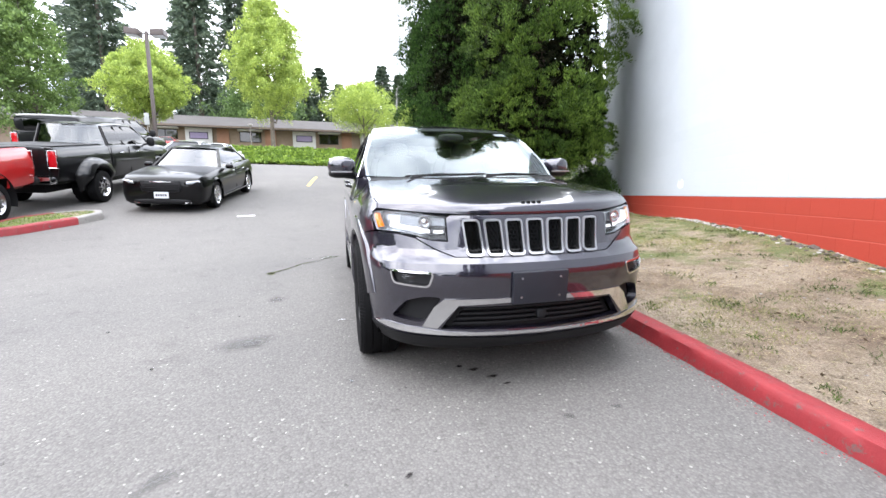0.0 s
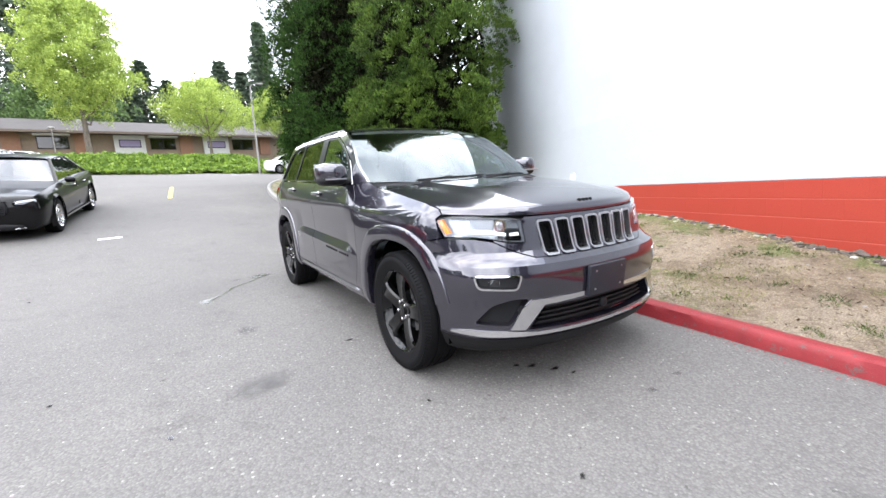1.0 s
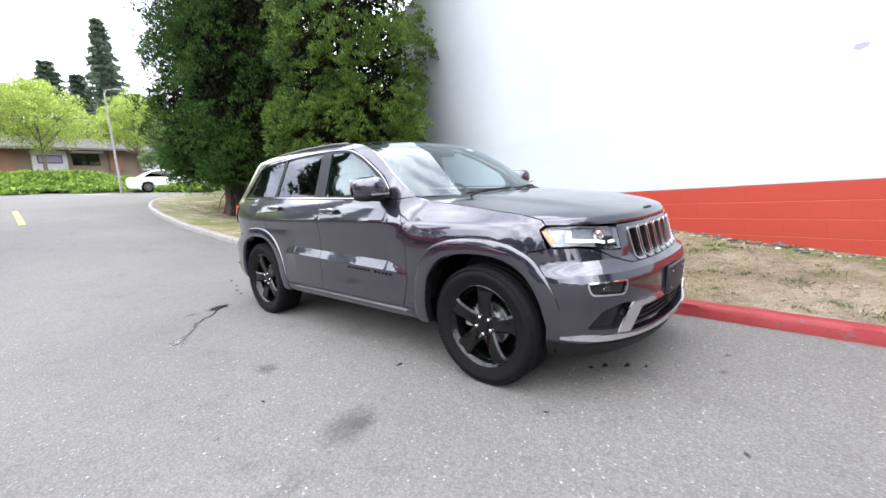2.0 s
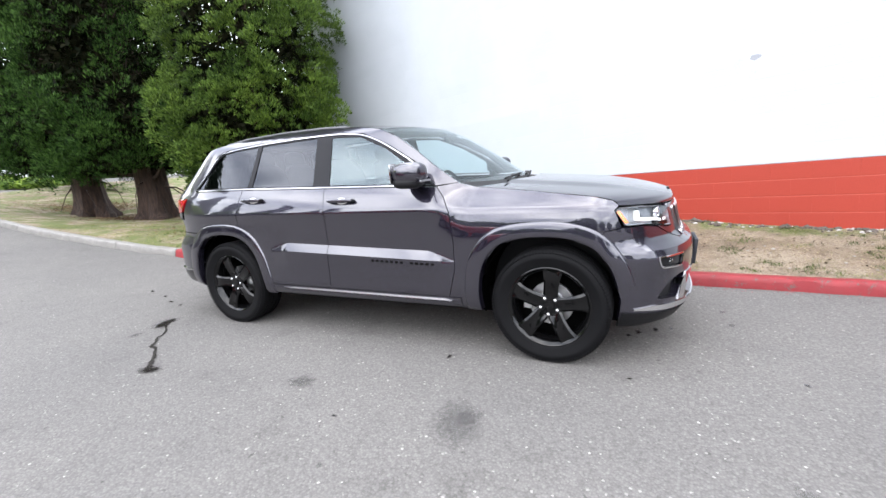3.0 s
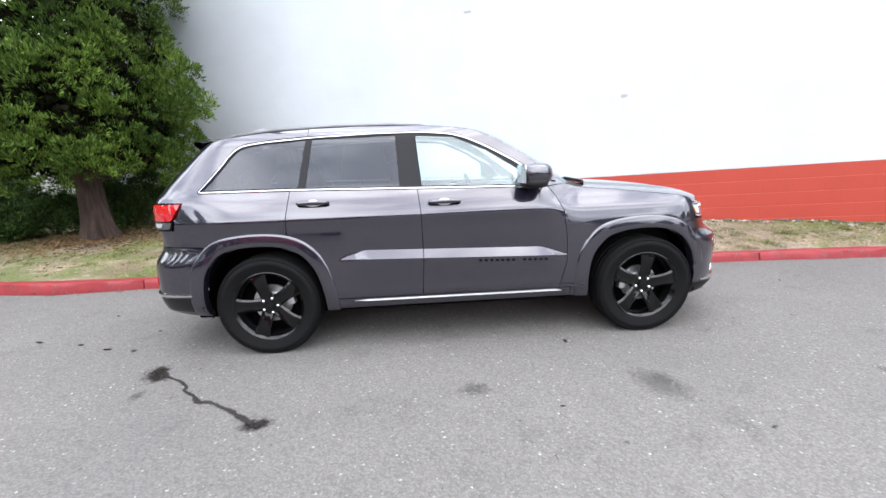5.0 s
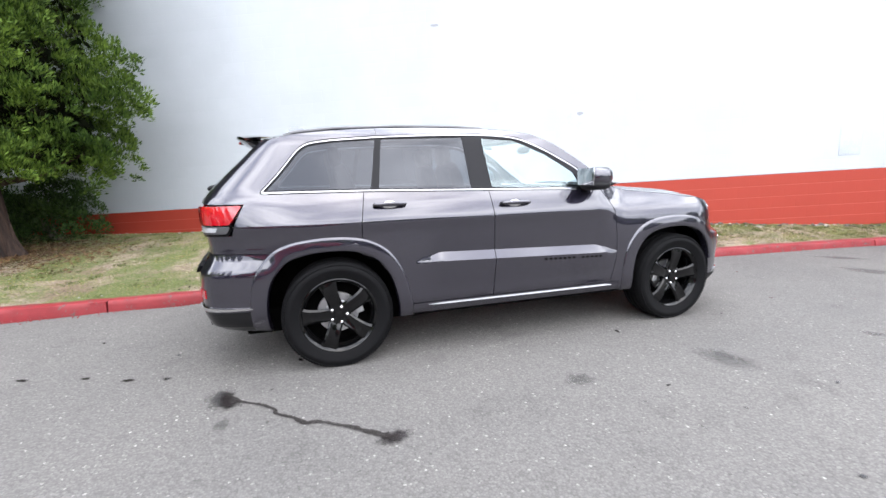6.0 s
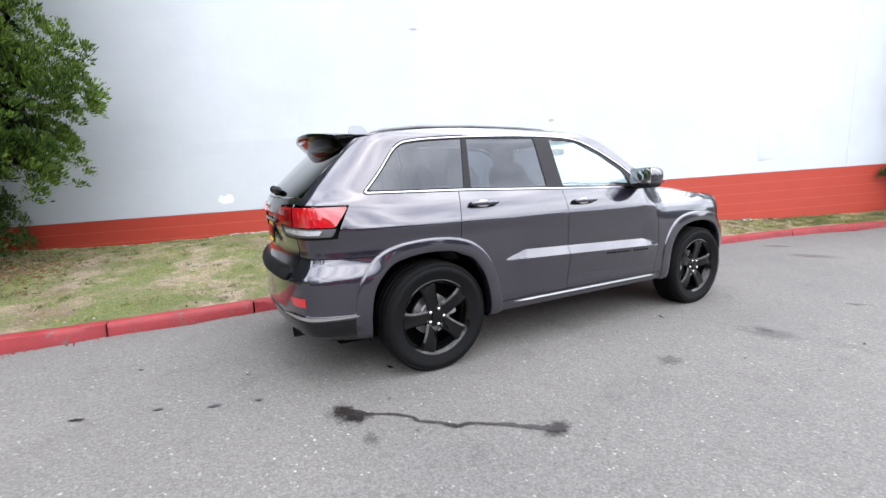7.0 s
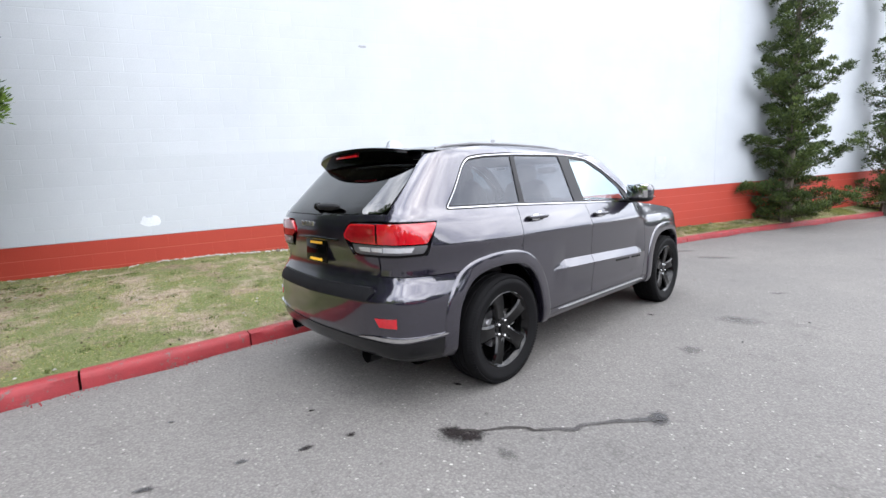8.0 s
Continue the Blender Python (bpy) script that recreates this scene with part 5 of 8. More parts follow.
        part("wiper_arm", tube([(-0.5 if sgn < 0 else 0.08, 0.36, 1.175), (-0.4 if sgn < 0 else 0.2, 0.37, 1.198), (-0.2 if sgn < 0 else 0.38, 0.41, 1.212)], 0.009, 8), BLACK_TRIM, w)
        # mirrors
        body = rounded_blob(0.116, 0.100, 0.080, 2.7, 28, 16)
        for v in body.verts:
            t = (v.co.x * 1 + 0.115) / 0.23
            v.co.y += -0.035 * (1 - abs(v.co.x) / 0.13) if v.co.y < 0 else 0
            v.co.z *= 0.86 + 0.14 * t
        if sgn < 0:
            bmesh.ops.scale(body, vec=(-1, 1, 1), verts=body.verts[:])
            bmesh.ops.reverse_faces(body, faces=body.faces[:])
        mir = part("door_mirror", body, CAR_GREY, car, "grey door mirror on a black foot", m=pose(sgn * 0.995, 0.905, 1.285, 0, 0, sgn * -4))
        skirt = rounded_blob(0.110, 0.094, 0.042, 3, 22, 10)
        part("mirror_skirt", skirt, BLACK_TRIM, mir, m=pose(0, 0.004, -0.060))
        part("mirror_strip", box(-0.085, -0.006, -0.006, 0.085, 0.006, 0.006, 0.004), SATIN, mir, m=pose(sgn * 0.01, -0.124, -0.052))
        part("mirror_glass", box(-0.095, -0.004, -0.062, 0.095, 0.004, 0.066, 0.003), CHROME, mir, m=pose(0, 0.096, 0.002))
        part("mirror_foot", tube([(sgn * -0.19, 0.0, -0.095), (sgn * -0.12, 0.0, -0.085), (sgn * -0.02, 0, -0.07)], [0.034, 0.03, 0.034], 10), BLACK_TRIM, mir)
    fin = prism([(3.02, 1.675), (3.06, 1.735), (3.10, 1.752), (3.17, 1.745), (3.20, 1.665)], -0.022, 0.022, 0.009)
    # body-coloured fin given a pale grey that paints in its sky reflection
    part("antenna_fin", fin, LAMP_GREY, car, "antenna fin coloured pale for the sky it reflects")
    # tail
    part("rear_window", sheet(across_rear([("r", 0, 1.56), ("r", 0.803, 1.556), ("r", 0.798, 1.42), ("r", 0.755, 1.25), ("r", 0.70, 1.222), ("r", 0, 1.214)]), out=-0.003, rim=0.01), GLASS_TINT, car, "dark tinted rear window")
    part("tail_header", sheet(across_rear([("r", 0, 1.64), ("r", 0.79, 1.61), ("r", 0.803, 1.556), ("r", 0, 1.56)]), out=-0.002), BLACK_GLOSS, car)
    gate = across_rear([("r", 0, 1.214), ("r", 0.70, 1.222), ("r", 0.728, 1.225), ("r", 0.725, 1.182), ("r", 0.41, 1.174), ("r", 0.345, 1.12), ("r", 0.35, 1.07), ("r", 0.425, 0.972), ("r", 0.655, 0.966), ("r", 0.65, 0.85), ("r", 0.63, 0.755), ("r", 0, 0.735)])
    part("tailgate", sheet(gate), CAR_GREY, car, sharp=28)
    part("number_plate", box(-0.152, -0.004, -0.076, 0.152, 0.004, 0.076, 0.003), BLACK_GLOSS, car, "black temporary plate with yellow bars", m=pose(0.015, 3.818, 0.965, 4))
    for z in (-0.058, 0.058):
        part("plate_bar", box(-0.085, -0.003, -0.009, 0.085, 0.003, 0.009), plate_yellow, bpy.data.objects["number_plate"], m=pose(0, 0.006, z))
    part("plate_garnish", tube([(-0.28, 3.815, 1.055), (0.0, 3.84, 1.062), (0.28, 3.815, 1.055)], [0.008, 0.011, 0.008], 10), BLACK_GLOSS, car)
    for k in range(4):
        part("badge_bar", box(-0.014, -0.004, -0.017, 0.014, 0.005, 0.017, 0.003), SATIN, car, m=pose(0.05 + k * 0.05, 3.818, 1.152, -10))
    red = [spot(p) for p in (("r", 0.42, 1.166), ("r", 0.355, 1.10), ("r", 0.36, 1.075), ("r", 0.43, 1.05), ("r", 0.66, 1.045), ("y", 3.565, 1.045), ("y", 3.48, 1.168))]
    clear = [spot(p) for p in (("r", 0.43, 1.045), ("r", 0.455, 0.985), ("r", 0.50, 0.978), ("r", 0.70, 0.978), ("y", 3.585, 0.985), ("y", 3.555, 1.04))]
    red = round_poly(red, 0.022)
    clear = round_poly(clear, 0.02)
    for mirror in (True, False):
        tl = part("tail_lamp", sheet(red, out=0.012, rim=0.04, mirror=mirror, gap=0.001), RED_LENS, car, "red tail lamp over a clear strip", sharp=28)
        part("lamp_inner", sheet([spot(p) for p in (("r", 0.43, 1.155), ("r", 0.375, 1.098), ("r", 0.38, 1.078), ("r", 0.44, 1.06), ("r", 0.64, 1.057), ("r", 0.64, 1.155))], out=0.0135, rim=0.01, mirror=mirror, gap=0), RED_DEEP, tl, "deep red inner lens")
        part("reversing_lamp", sheet(clear, out=0.006, rim=0.03, mirror=mirror, gap=0.001), GRAPHITE, tl, "clear reversing lamp in a dark bezel")
        for v0, v1 in ((0.50, 0.60), (0.606, 0.70)):
            part("reversing_lens", sheet([spot(p) for p in (("r", v0, 1.026), ("r", v0 + 0.012, 1.0), ("r", v1, 0.998), ("r", v1, 1.026))], out=0.010, rim=0.012, mirror=mirror, gap=0.001), LENS_SILVER, tl, "clear lens strip")
        part("reversing_lens", sheet([spot(p) for p in (("r", 0.706, 1.030), ("r", 0.706, 0.996), ("y", 3.665, 0.998), ("y", 3.645, 1.028))], out=0.010, rim=0.012, mirror=mirror, gap=0.001), LENS_SILVER, tl, "clear lens strip")
        part("lamp_bezel", sheet(shrink(clear, -0.012), [shrink(clear, 0.003)], out=0.008, rim=0.02, mirror=mirror, gap=0), BLACK_GLOSS, tl)
        part("lamp_rib", sheet([spot(p) for p in (("r", 0.655, 1.05), ("r", 0.668, 1.05), ("r", 0.668, 1.164), ("r", 0.655, 1.164))], out=0.0145, rim=0.01, mirror=mirror, gap=0), BLACK_GLOSS, tl)
    rb = across_rear([("r", 0, 0.735), ("r", 0.63, 0.755), ("r", 0.65, 0.85), ("y", 3.55, 0.848), ("y", 3.30, 0.846), ("y", 3.225, 0.79), ("y", 3.34, 0.66), ("y", 3.38, 0.48), ("y", 3.37, 0.30), ("r", 0.7, 0.34), ("r", 0, 0.35)])
    part("rear_bumper", sheet(rb, rim=0.04, step=0.026), CAR_GREY, car, sharp=28)
    part("bumper_step", sheet(across_rear([("r", 0, 0.695), ("r", 0.60, 0.705), ("r", 0.64, 0.755), ("r", 0.61, 0.785), ("r", 0, 0.775)]), out=0.018, rim=0.07, gap=0), STEP_BLACK, car, "black plastic loading step")
    both("bumper_strip", [("r", 0.52, 0.472), ("r", 0.66, 0.474), ("r", 0.82, 0.470), ("y", 3.42, 0.482), ("y", 3.42, 0.494), ("r", 0.82, 0.500), ("r", 0.66, 0.502), ("r", 0.52, 0.482)], CHROME, car, "chrome bumper strip", out=0.012, rim=0.02)
    part("rear_valance", sheet(across_rear([("r", 0, 0.46), ("r", 0.5, 0.465), ("r", 0.82, 0.462), ("y", 3.41, 0.474), ("y", 3.36, 0.30), ("r", 0.7, 0.325), ("r", 0, 0.34)]), out=0.006, rim=0.03), CAR_CHARCOAL, car, "dark lower rear valance")
    both("reflector", [("r", 0.655, 0.612), ("r", 0.69, 0.556), ("r", 0.80, 0.556), ("r", 0.80, 0.618)], RED_LENS, car, "red bumper reflector", out=0.006, rim=0.02)
    for sgn in (-1, 1):
        part("exhaust_tip", tube([(sgn * 0.52, 3.5, 0.335), (sgn * 0.52, 3.80, 0.34)], [0.045, 0.05], 16, False), BLACK_GLOSS, car)
    sp_top = refine([((0.615, 3.245, 1.612), (3.28, 1.656)), ((0.60, 3.35, 1.622), (3.42, 1.664)), ((0.575, 3.45, 1.616), (3.56, 1.658))], 3)
    sp_low = [((0.575, 3.453, 1.596), (3.563, 1.636)), ((0.585, 3.40, 1.545), (3.49, 1.575)), ((0.60, 3.34, 1.53), (3.43, 1.548))]
    part("roof_spoiler", loft(sp_top, 23), CAR_GREY, car, sharp=60)
    part("spoiler_underside", loft([sp_top[-1]] + sp_low, 23), BLACK_GLOSS, car, "gloss black spoiler underside")
    part("brake_lamp", box(-0.14, 3.535, 1.601, 0.14, 3.552, 1.616, 0.003), RED_LENS, car, "slim red brake lamp")
    rw_ = part("rear_wiper", rounded_blob(0.16, 0.025, 0.022, 2.6, 18, 8), BLACK_TRIM, car, m=pose(-0.10, 3.775, 1.268, -42))
    part("wiper_boss", rounded_blob(0.03, 0.03, 0.03, 2, 12, 8), BLACK_GLOSS, rw_, m=pose(0.14, 0.0, 0.0))
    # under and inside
    # underbody and wheel liners carry their shade as near-black colour
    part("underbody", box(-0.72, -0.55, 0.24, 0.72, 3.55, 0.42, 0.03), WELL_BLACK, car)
    part("engine_block", box(-0.58, -0.66, 0.40, 0.58, 0.55, 0.93, 0.05), BLACK_TRIM, car)
    part("cabin_floor", box(-0.86, 0.62, 0.42, 0.86, 2.36, 0.62, 0.02), DARK_INSIDE, car)
    part("load_floor", box(-0.54, 2.37, 0.44, 0.54, 3.62, 0.86, 0.02), DARK_INSIDE, car)
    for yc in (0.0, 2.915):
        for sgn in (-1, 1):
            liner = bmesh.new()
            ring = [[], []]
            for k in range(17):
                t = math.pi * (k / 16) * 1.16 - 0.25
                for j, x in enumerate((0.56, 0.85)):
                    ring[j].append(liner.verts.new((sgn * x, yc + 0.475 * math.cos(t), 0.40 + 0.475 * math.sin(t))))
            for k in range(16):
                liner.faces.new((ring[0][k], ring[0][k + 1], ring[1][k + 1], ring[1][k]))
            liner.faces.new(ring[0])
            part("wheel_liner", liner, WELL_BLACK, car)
    part("dashboard", prism([(0.62, 0.75), (0.58, 1.10), (0.72, 1.175), (0.95, 1.16), (1.05, 1.05), (1.05, 0.75)], -0.80, 0.80, 0.03), DARK_INSIDE, car)
    ringp = [(0.19 * math.cos(2 * math.pi * k / 24), 0, 0.19 * math.sin(2 * math.pi * k / 24)) for k in range(25)]
    st = part("steering_wheel", tube(ringp, 0.015, 8, False), SEAT_LEATHER, car, m=pose(0.38, 1.18, 1.08, -22))
    part("wheel_boss", rounded_blob(0.07, 0.03, 0.06), SEAT_LEATHER, st)
    for y, names in ((1.62, 2), (2.50, 3)):
        for x in ((-0.38, 0.38) if names == 2 else (-0.42, 0.0, 0.42)):
            seat = part("seat", rounded_blob(0.25 if names == 2 else 0.2, 0.27, 0.11, 4), SEAT_LEATHER, car, "black leather seat", m=pose(x, y - 0.05, 0.78))
            part("seat_back", rounded_blob(0.24 if names == 2 else 0.2, 0.075, 0.33, 4), SEAT_LEATHER, seat, m=pose(0, 0.30, 0.33, -14))
            part("headrest", rounded_blob(0.13, 0.05, 0.085, 3), SEAT_LEATHER, seat, m=pose(0, 0.40, 0.70, -10))
    part("cabin_mirror", rounded_blob(0.12, 0.02, 0.035), BLACK_TRIM, car, "inside mirror", m=pose(0, 1.02, 1.54))
    part("headliner", loft([(e, (c[0], c[1])) for e, c in [((0.66, 1.33, 1.61), (1.2, 1.63)), ((0.58, 2.2, 1.655), (2.2, 1.69)), ((0.56, 3.2, 1.60), (3.25, 1.62))]], 9), DARK_INSIDE, car)
    for sgn in (-1, 1):
        part("door_trim", box(sgn * 0.80 - 0.03, 0.72, 0.5, sgn * 0.80 + 0.03, 2.40, 1.15, 0.02), DARK_INSIDE, car)
        part("load_trim", box(sgn * 0.79 - 0.03, 2.41, 0.93, sgn * 0.79 + 0.03, 3.35, 1.15, 0.02), DARK_INSIDE, car)
    wheel_set(car, [(sgn, y) for sgn in (-1, 1) for y in (0.0, 2.915)])


plate_yellow = plain("yellow_card", (0.75, 0.42, 0.03), 0.6)
build_suv()


# ---- foliage ----
def leaf_mesh(name, at, way, length, width, material, rng, face=None):
    """Many small diamond leaves: their feet, directions, lengths and widths as arrays."""
    n = len(at)
    way = way / np.maximum(1e-6, np.linalg.norm(way, axis=1))[:, None]
    side = np.cross(way, rng.normal(size=(n, 3)) if face is None else face)
    side /= np.maximum(1e-6, np.linalg.norm(side, axis=1))[:, None]
    droop = np.cross(way, side)
    L, W = length[:, None], width[:, None]
    v = np.empty((n, 4, 3))
    v[:, 0] = at
    v[:, 1] = at + way * L * 0.55 + side * W * 0.5 + droop * W * 0.15
    v[:, 2] = at + way * L
    v[:, 3] = at + way * L * 0.55 - side * W * 0.5 + droop * W * 0.15
    me = bpy.data.meshes.new(name)
    me.vertices.add(n * 4)
    me.vertices.foreach_set("co", v.ravel())
    me.loops.add(n * 4)
    me.loops.foreach_set("vertex_index", np.arange(n * 4, dtype=np.int32))
    me.polygons.add(n)
    me.polygons.foreach_set("loop_start", np.arange(0, n * 4, 4, dtype=np.int32))
    me.update(calc_edges=True)
    me.materials.append(material)
    return me


def lobes_to_leaves(centres, radii, per, axis, rng, length, width, out=0.5, up=0.4, flat=1.0):
    """Leaves on the outer faces of round lobes. axis: the tree's middle for each lobe."""
    k = len(centres)
    c = np.repeat(centres, per, axis=0)
    r = np.repeat(radii, per)
    d = rng.normal(size=(k * per, 3))
    d /= np.linalg.norm(d, axis=1)[:, None]
    outward = np.repeat(centres - axis, per, axis=0)
    outward[:, 2] = 0
    outward /= np.maximum(0.05, np.linalg.norm(outward, axis=1))[:, None]
    d = d + outward * out
    d[:, 2] += up
    d /= np.maximum(1e-6, np.linalg.norm(d, axis=1))[:, None]
    at = c + d * (r * (rng.uniform(0.35, 1.0, k * per) ** 0.6 + rng.normal(scale=0.09, size=k * per)))[:, None] * np.array([1, 1, flat])
    n = k * per
    face = d + rng.normal(scale=0.38, size=(n, 3))
    way = np.cross(face, rng.normal(size=(n, 3)))
    way /= np.maximum(1e-6, np.linalg.norm(way, axis=1))[:, None]
    way = way * np.where(way[:, 2:3] < 0, -1, 1) * 0.75 + d * 0.8
    way[:, 2] += 0.25
    return at, way, rng.uniform(0.6, 1.3, n) * length, rng.uniform(0.6, 1.2, n) * width, face


def crown_part(tree, at, way, ln, wd, material, rng, name="crown", label="", face=None):
    ob = new(name, leaf_mesh(name, at, way, ln, wd, material, rng, face))
    ob.parent = tree
    return tagged(ob, label)


def root_flare(r, h, sides=18, seed=0, lean=(0, 0), flare=1.0):
    bm = bmesh.new()
    rings = []
    levels = [-0.25, 0.0, 0.06, 0.15, 0.3, 0.55, 0.9, 1.5, h * 0.5, h]
    for z in levels:
        f = 1 + flare * 0.55 * math.exp(-max(z, 0) / 0.22)
        rad = r * f * (1 - 0.85 * max(0, z) / h)
        ring = []
        for k in range(sides):
            t = 2 * math.pi * k / sides
            w = 1 + (0.16 * math.exp(-max(z, 0) / 0.5) + 0.05) * math.sin(5 * t + seed) + 0.05 * math.sin(9 * t + seed * 2 + z * 2)
            ring.append(bm.verts.new((lean[0] * z + rad * w * math.cos(t), lean[1] * z + rad * w * math.sin(t), z)))
        rings.append(ring)
    for a, b in zip(rings, rings[1:]):
        for k in range(sides):
            bm.faces.new((a[k], a[(k + 1) % sides], b[(k + 1) % sides], b[k]))
    bm.faces.new(rings[-1])
    return bm


def cypress(x, y, h, radius, seed, skirt=1.3, label="", lobes=820, per=42, size=1.0, leaf=None, girth=0.27, bare=0, low=0.72):
    """A broad conifer of dense upright tufts on a flared red-brown trunk."""
    leaf = leaf or LEAF_CYPRESS
    rng = np.random.default_rng(seed)
    at = TIP @ Vector((x, y, verge_z(x, y)))
    tree = thing("conifer_tree", label, "tree", Matrix.Translation(at), group="conifers beside the wall")
    part("trunk", root_flare(girth, h * 0.9, 26, seed=seed), BARK_RED, tree)
    for k in range(12):
        t = rng.uniform(0, 6.28)
        z0 = rng.uniform(0.5, 3.6) + max(0.0, skirt - 0.7)
        ln = rng.uniform(0.45, 0.75) * radius
        pts = [(0, 0, z0), (ln * 0.5 * math.cos(t), ln * 0.5 * math.sin(t), z0 + 0.1), (ln * math.cos(t), ln * math.sin(t), z0 + 0.4)]
        part("limb", tube(pts, [0.06, 0.04, 0.015], 7), BARK_RED, tree)
    for k in range(bare):
        # dead branches that arch down to the grass
        t, ln, z0 = k * 2.4 + seed, rng.uniform(0.9, 1.6), rng.uniform(0.75, 1.15)
        pts = [(ln * u * math.cos(t + 0.3 * u), ln * u * math.sin(t + 0.3 * u), z0 + 0.25 * u - (z0 + 0.15) * u ** 3) for u in (0, 0.25, 0.5, 0.75, 1)]
        part("dead_branch", tube(pts, [0.028, 0.024, 0.02, 0.014, 0.006], 6), BARK_RED, tree)

    def profile(f):
        return np.minimum(1, low + f * 3.4) * np.power(np.maximum(0.02, 1 - f), 0.26)
    f = rng.uniform(0, 1, lobes) ** 1.7
    z = skirt + (h - skirt) * f
    t = rng.uniform(0, 2 * np.pi, lobes)
    bump = 1 + 0.06 * np.sin(3 * t + z * 1.3 + seed) + 0.05 * np.sin(5 * t - z * 2.1) + rng.normal(scale=0.04, size=lobes)
    r = radius * profile(f) * bump
    c = np.stack([r * np.cos(t), r * np.sin(t), z + rng.normal(scale=0.1, size=lobes)], axis=1)
    lr = rng.uniform(0.24, 0.52, lobes) * size * (1 + 0.9 * f)
    c[:, :2] *= rng.uniform(0.76, 1.06, lobes)[:, None]
    c -= np.stack([np.cos(t), np.sin(t), 0 * t], axis=1) * lr[:, None] * 0.7
    # each tuft is a bunch of small upright sprays on its outer side
    bunch = 16
    d = rng.normal(size=(lobes * bunch, 3))
    d /= np.linalg.norm(d, axis=1)[:, None]
    away = np.repeat(np.stack([np.cos(t), np.sin(t), 0.7 + 0 * t], axis=1), bunch, axis=0)
    d = d + away * 0.8
    d /= np.maximum(1e-6, np.linalg.norm(d, axis=1))[:, None]
    big = np.repeat(lr, bunch)
    sub_c = np.repeat(c, bunch, axis=0) + d * (big * rng.uniform(0.72, 1.05, lobes * bunch))[:, None]
    sub_axis = np.repeat(c, bunch, axis=0)
    p, w, ln, wd, fc = lobes_to_leaves(sub_c, rng.uniform(0.19, 0.32, lobes * bunch) * big, per, sub_axis, rng, 0.078 * size, 0.024 * size, 0.35, 0.9)
    w = w * 0.7 + np.repeat(d, per, axis=0) * 0.6
    crown_part(tree, p, w, ln, wd, leaf, rng, label="dense tufts of scale foliage", face=fc)
    # inner leaves, near black: the crown's inside shade is put into their colour
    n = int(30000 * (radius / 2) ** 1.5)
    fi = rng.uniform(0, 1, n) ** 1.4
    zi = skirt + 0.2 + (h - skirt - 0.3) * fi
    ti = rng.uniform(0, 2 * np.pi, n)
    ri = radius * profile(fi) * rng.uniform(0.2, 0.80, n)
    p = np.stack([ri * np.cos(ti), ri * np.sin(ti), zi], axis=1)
    crown_part(tree, p, rng.normal(size=(n, 3)), rng.uniform(0.12, 0.24, n), rng.uniform(0.05, 0.10, n), LEAF_INNER, rng, "inner_crown", "inner leaves coloured dark for the crown's shade")
    return tree


LEAF_CYPRESS_DARK = make_leaf("dark_cypress_foliage", (0.005, 0.014, 0.004), (0.062, 0.126, 0.028), 0.1, gloss=0.05)
# dark copy of the foliage that paints the shade inside the crowns
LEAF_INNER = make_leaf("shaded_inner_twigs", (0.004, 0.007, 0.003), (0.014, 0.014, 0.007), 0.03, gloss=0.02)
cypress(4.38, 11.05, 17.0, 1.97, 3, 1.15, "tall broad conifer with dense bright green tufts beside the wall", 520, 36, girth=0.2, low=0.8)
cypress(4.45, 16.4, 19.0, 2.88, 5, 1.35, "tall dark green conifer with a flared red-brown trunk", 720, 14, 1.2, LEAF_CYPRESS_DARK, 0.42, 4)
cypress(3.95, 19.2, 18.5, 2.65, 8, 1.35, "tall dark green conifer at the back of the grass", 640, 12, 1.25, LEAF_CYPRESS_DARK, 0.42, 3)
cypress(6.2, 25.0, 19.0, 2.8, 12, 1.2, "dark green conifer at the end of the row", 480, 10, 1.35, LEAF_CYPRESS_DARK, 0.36)


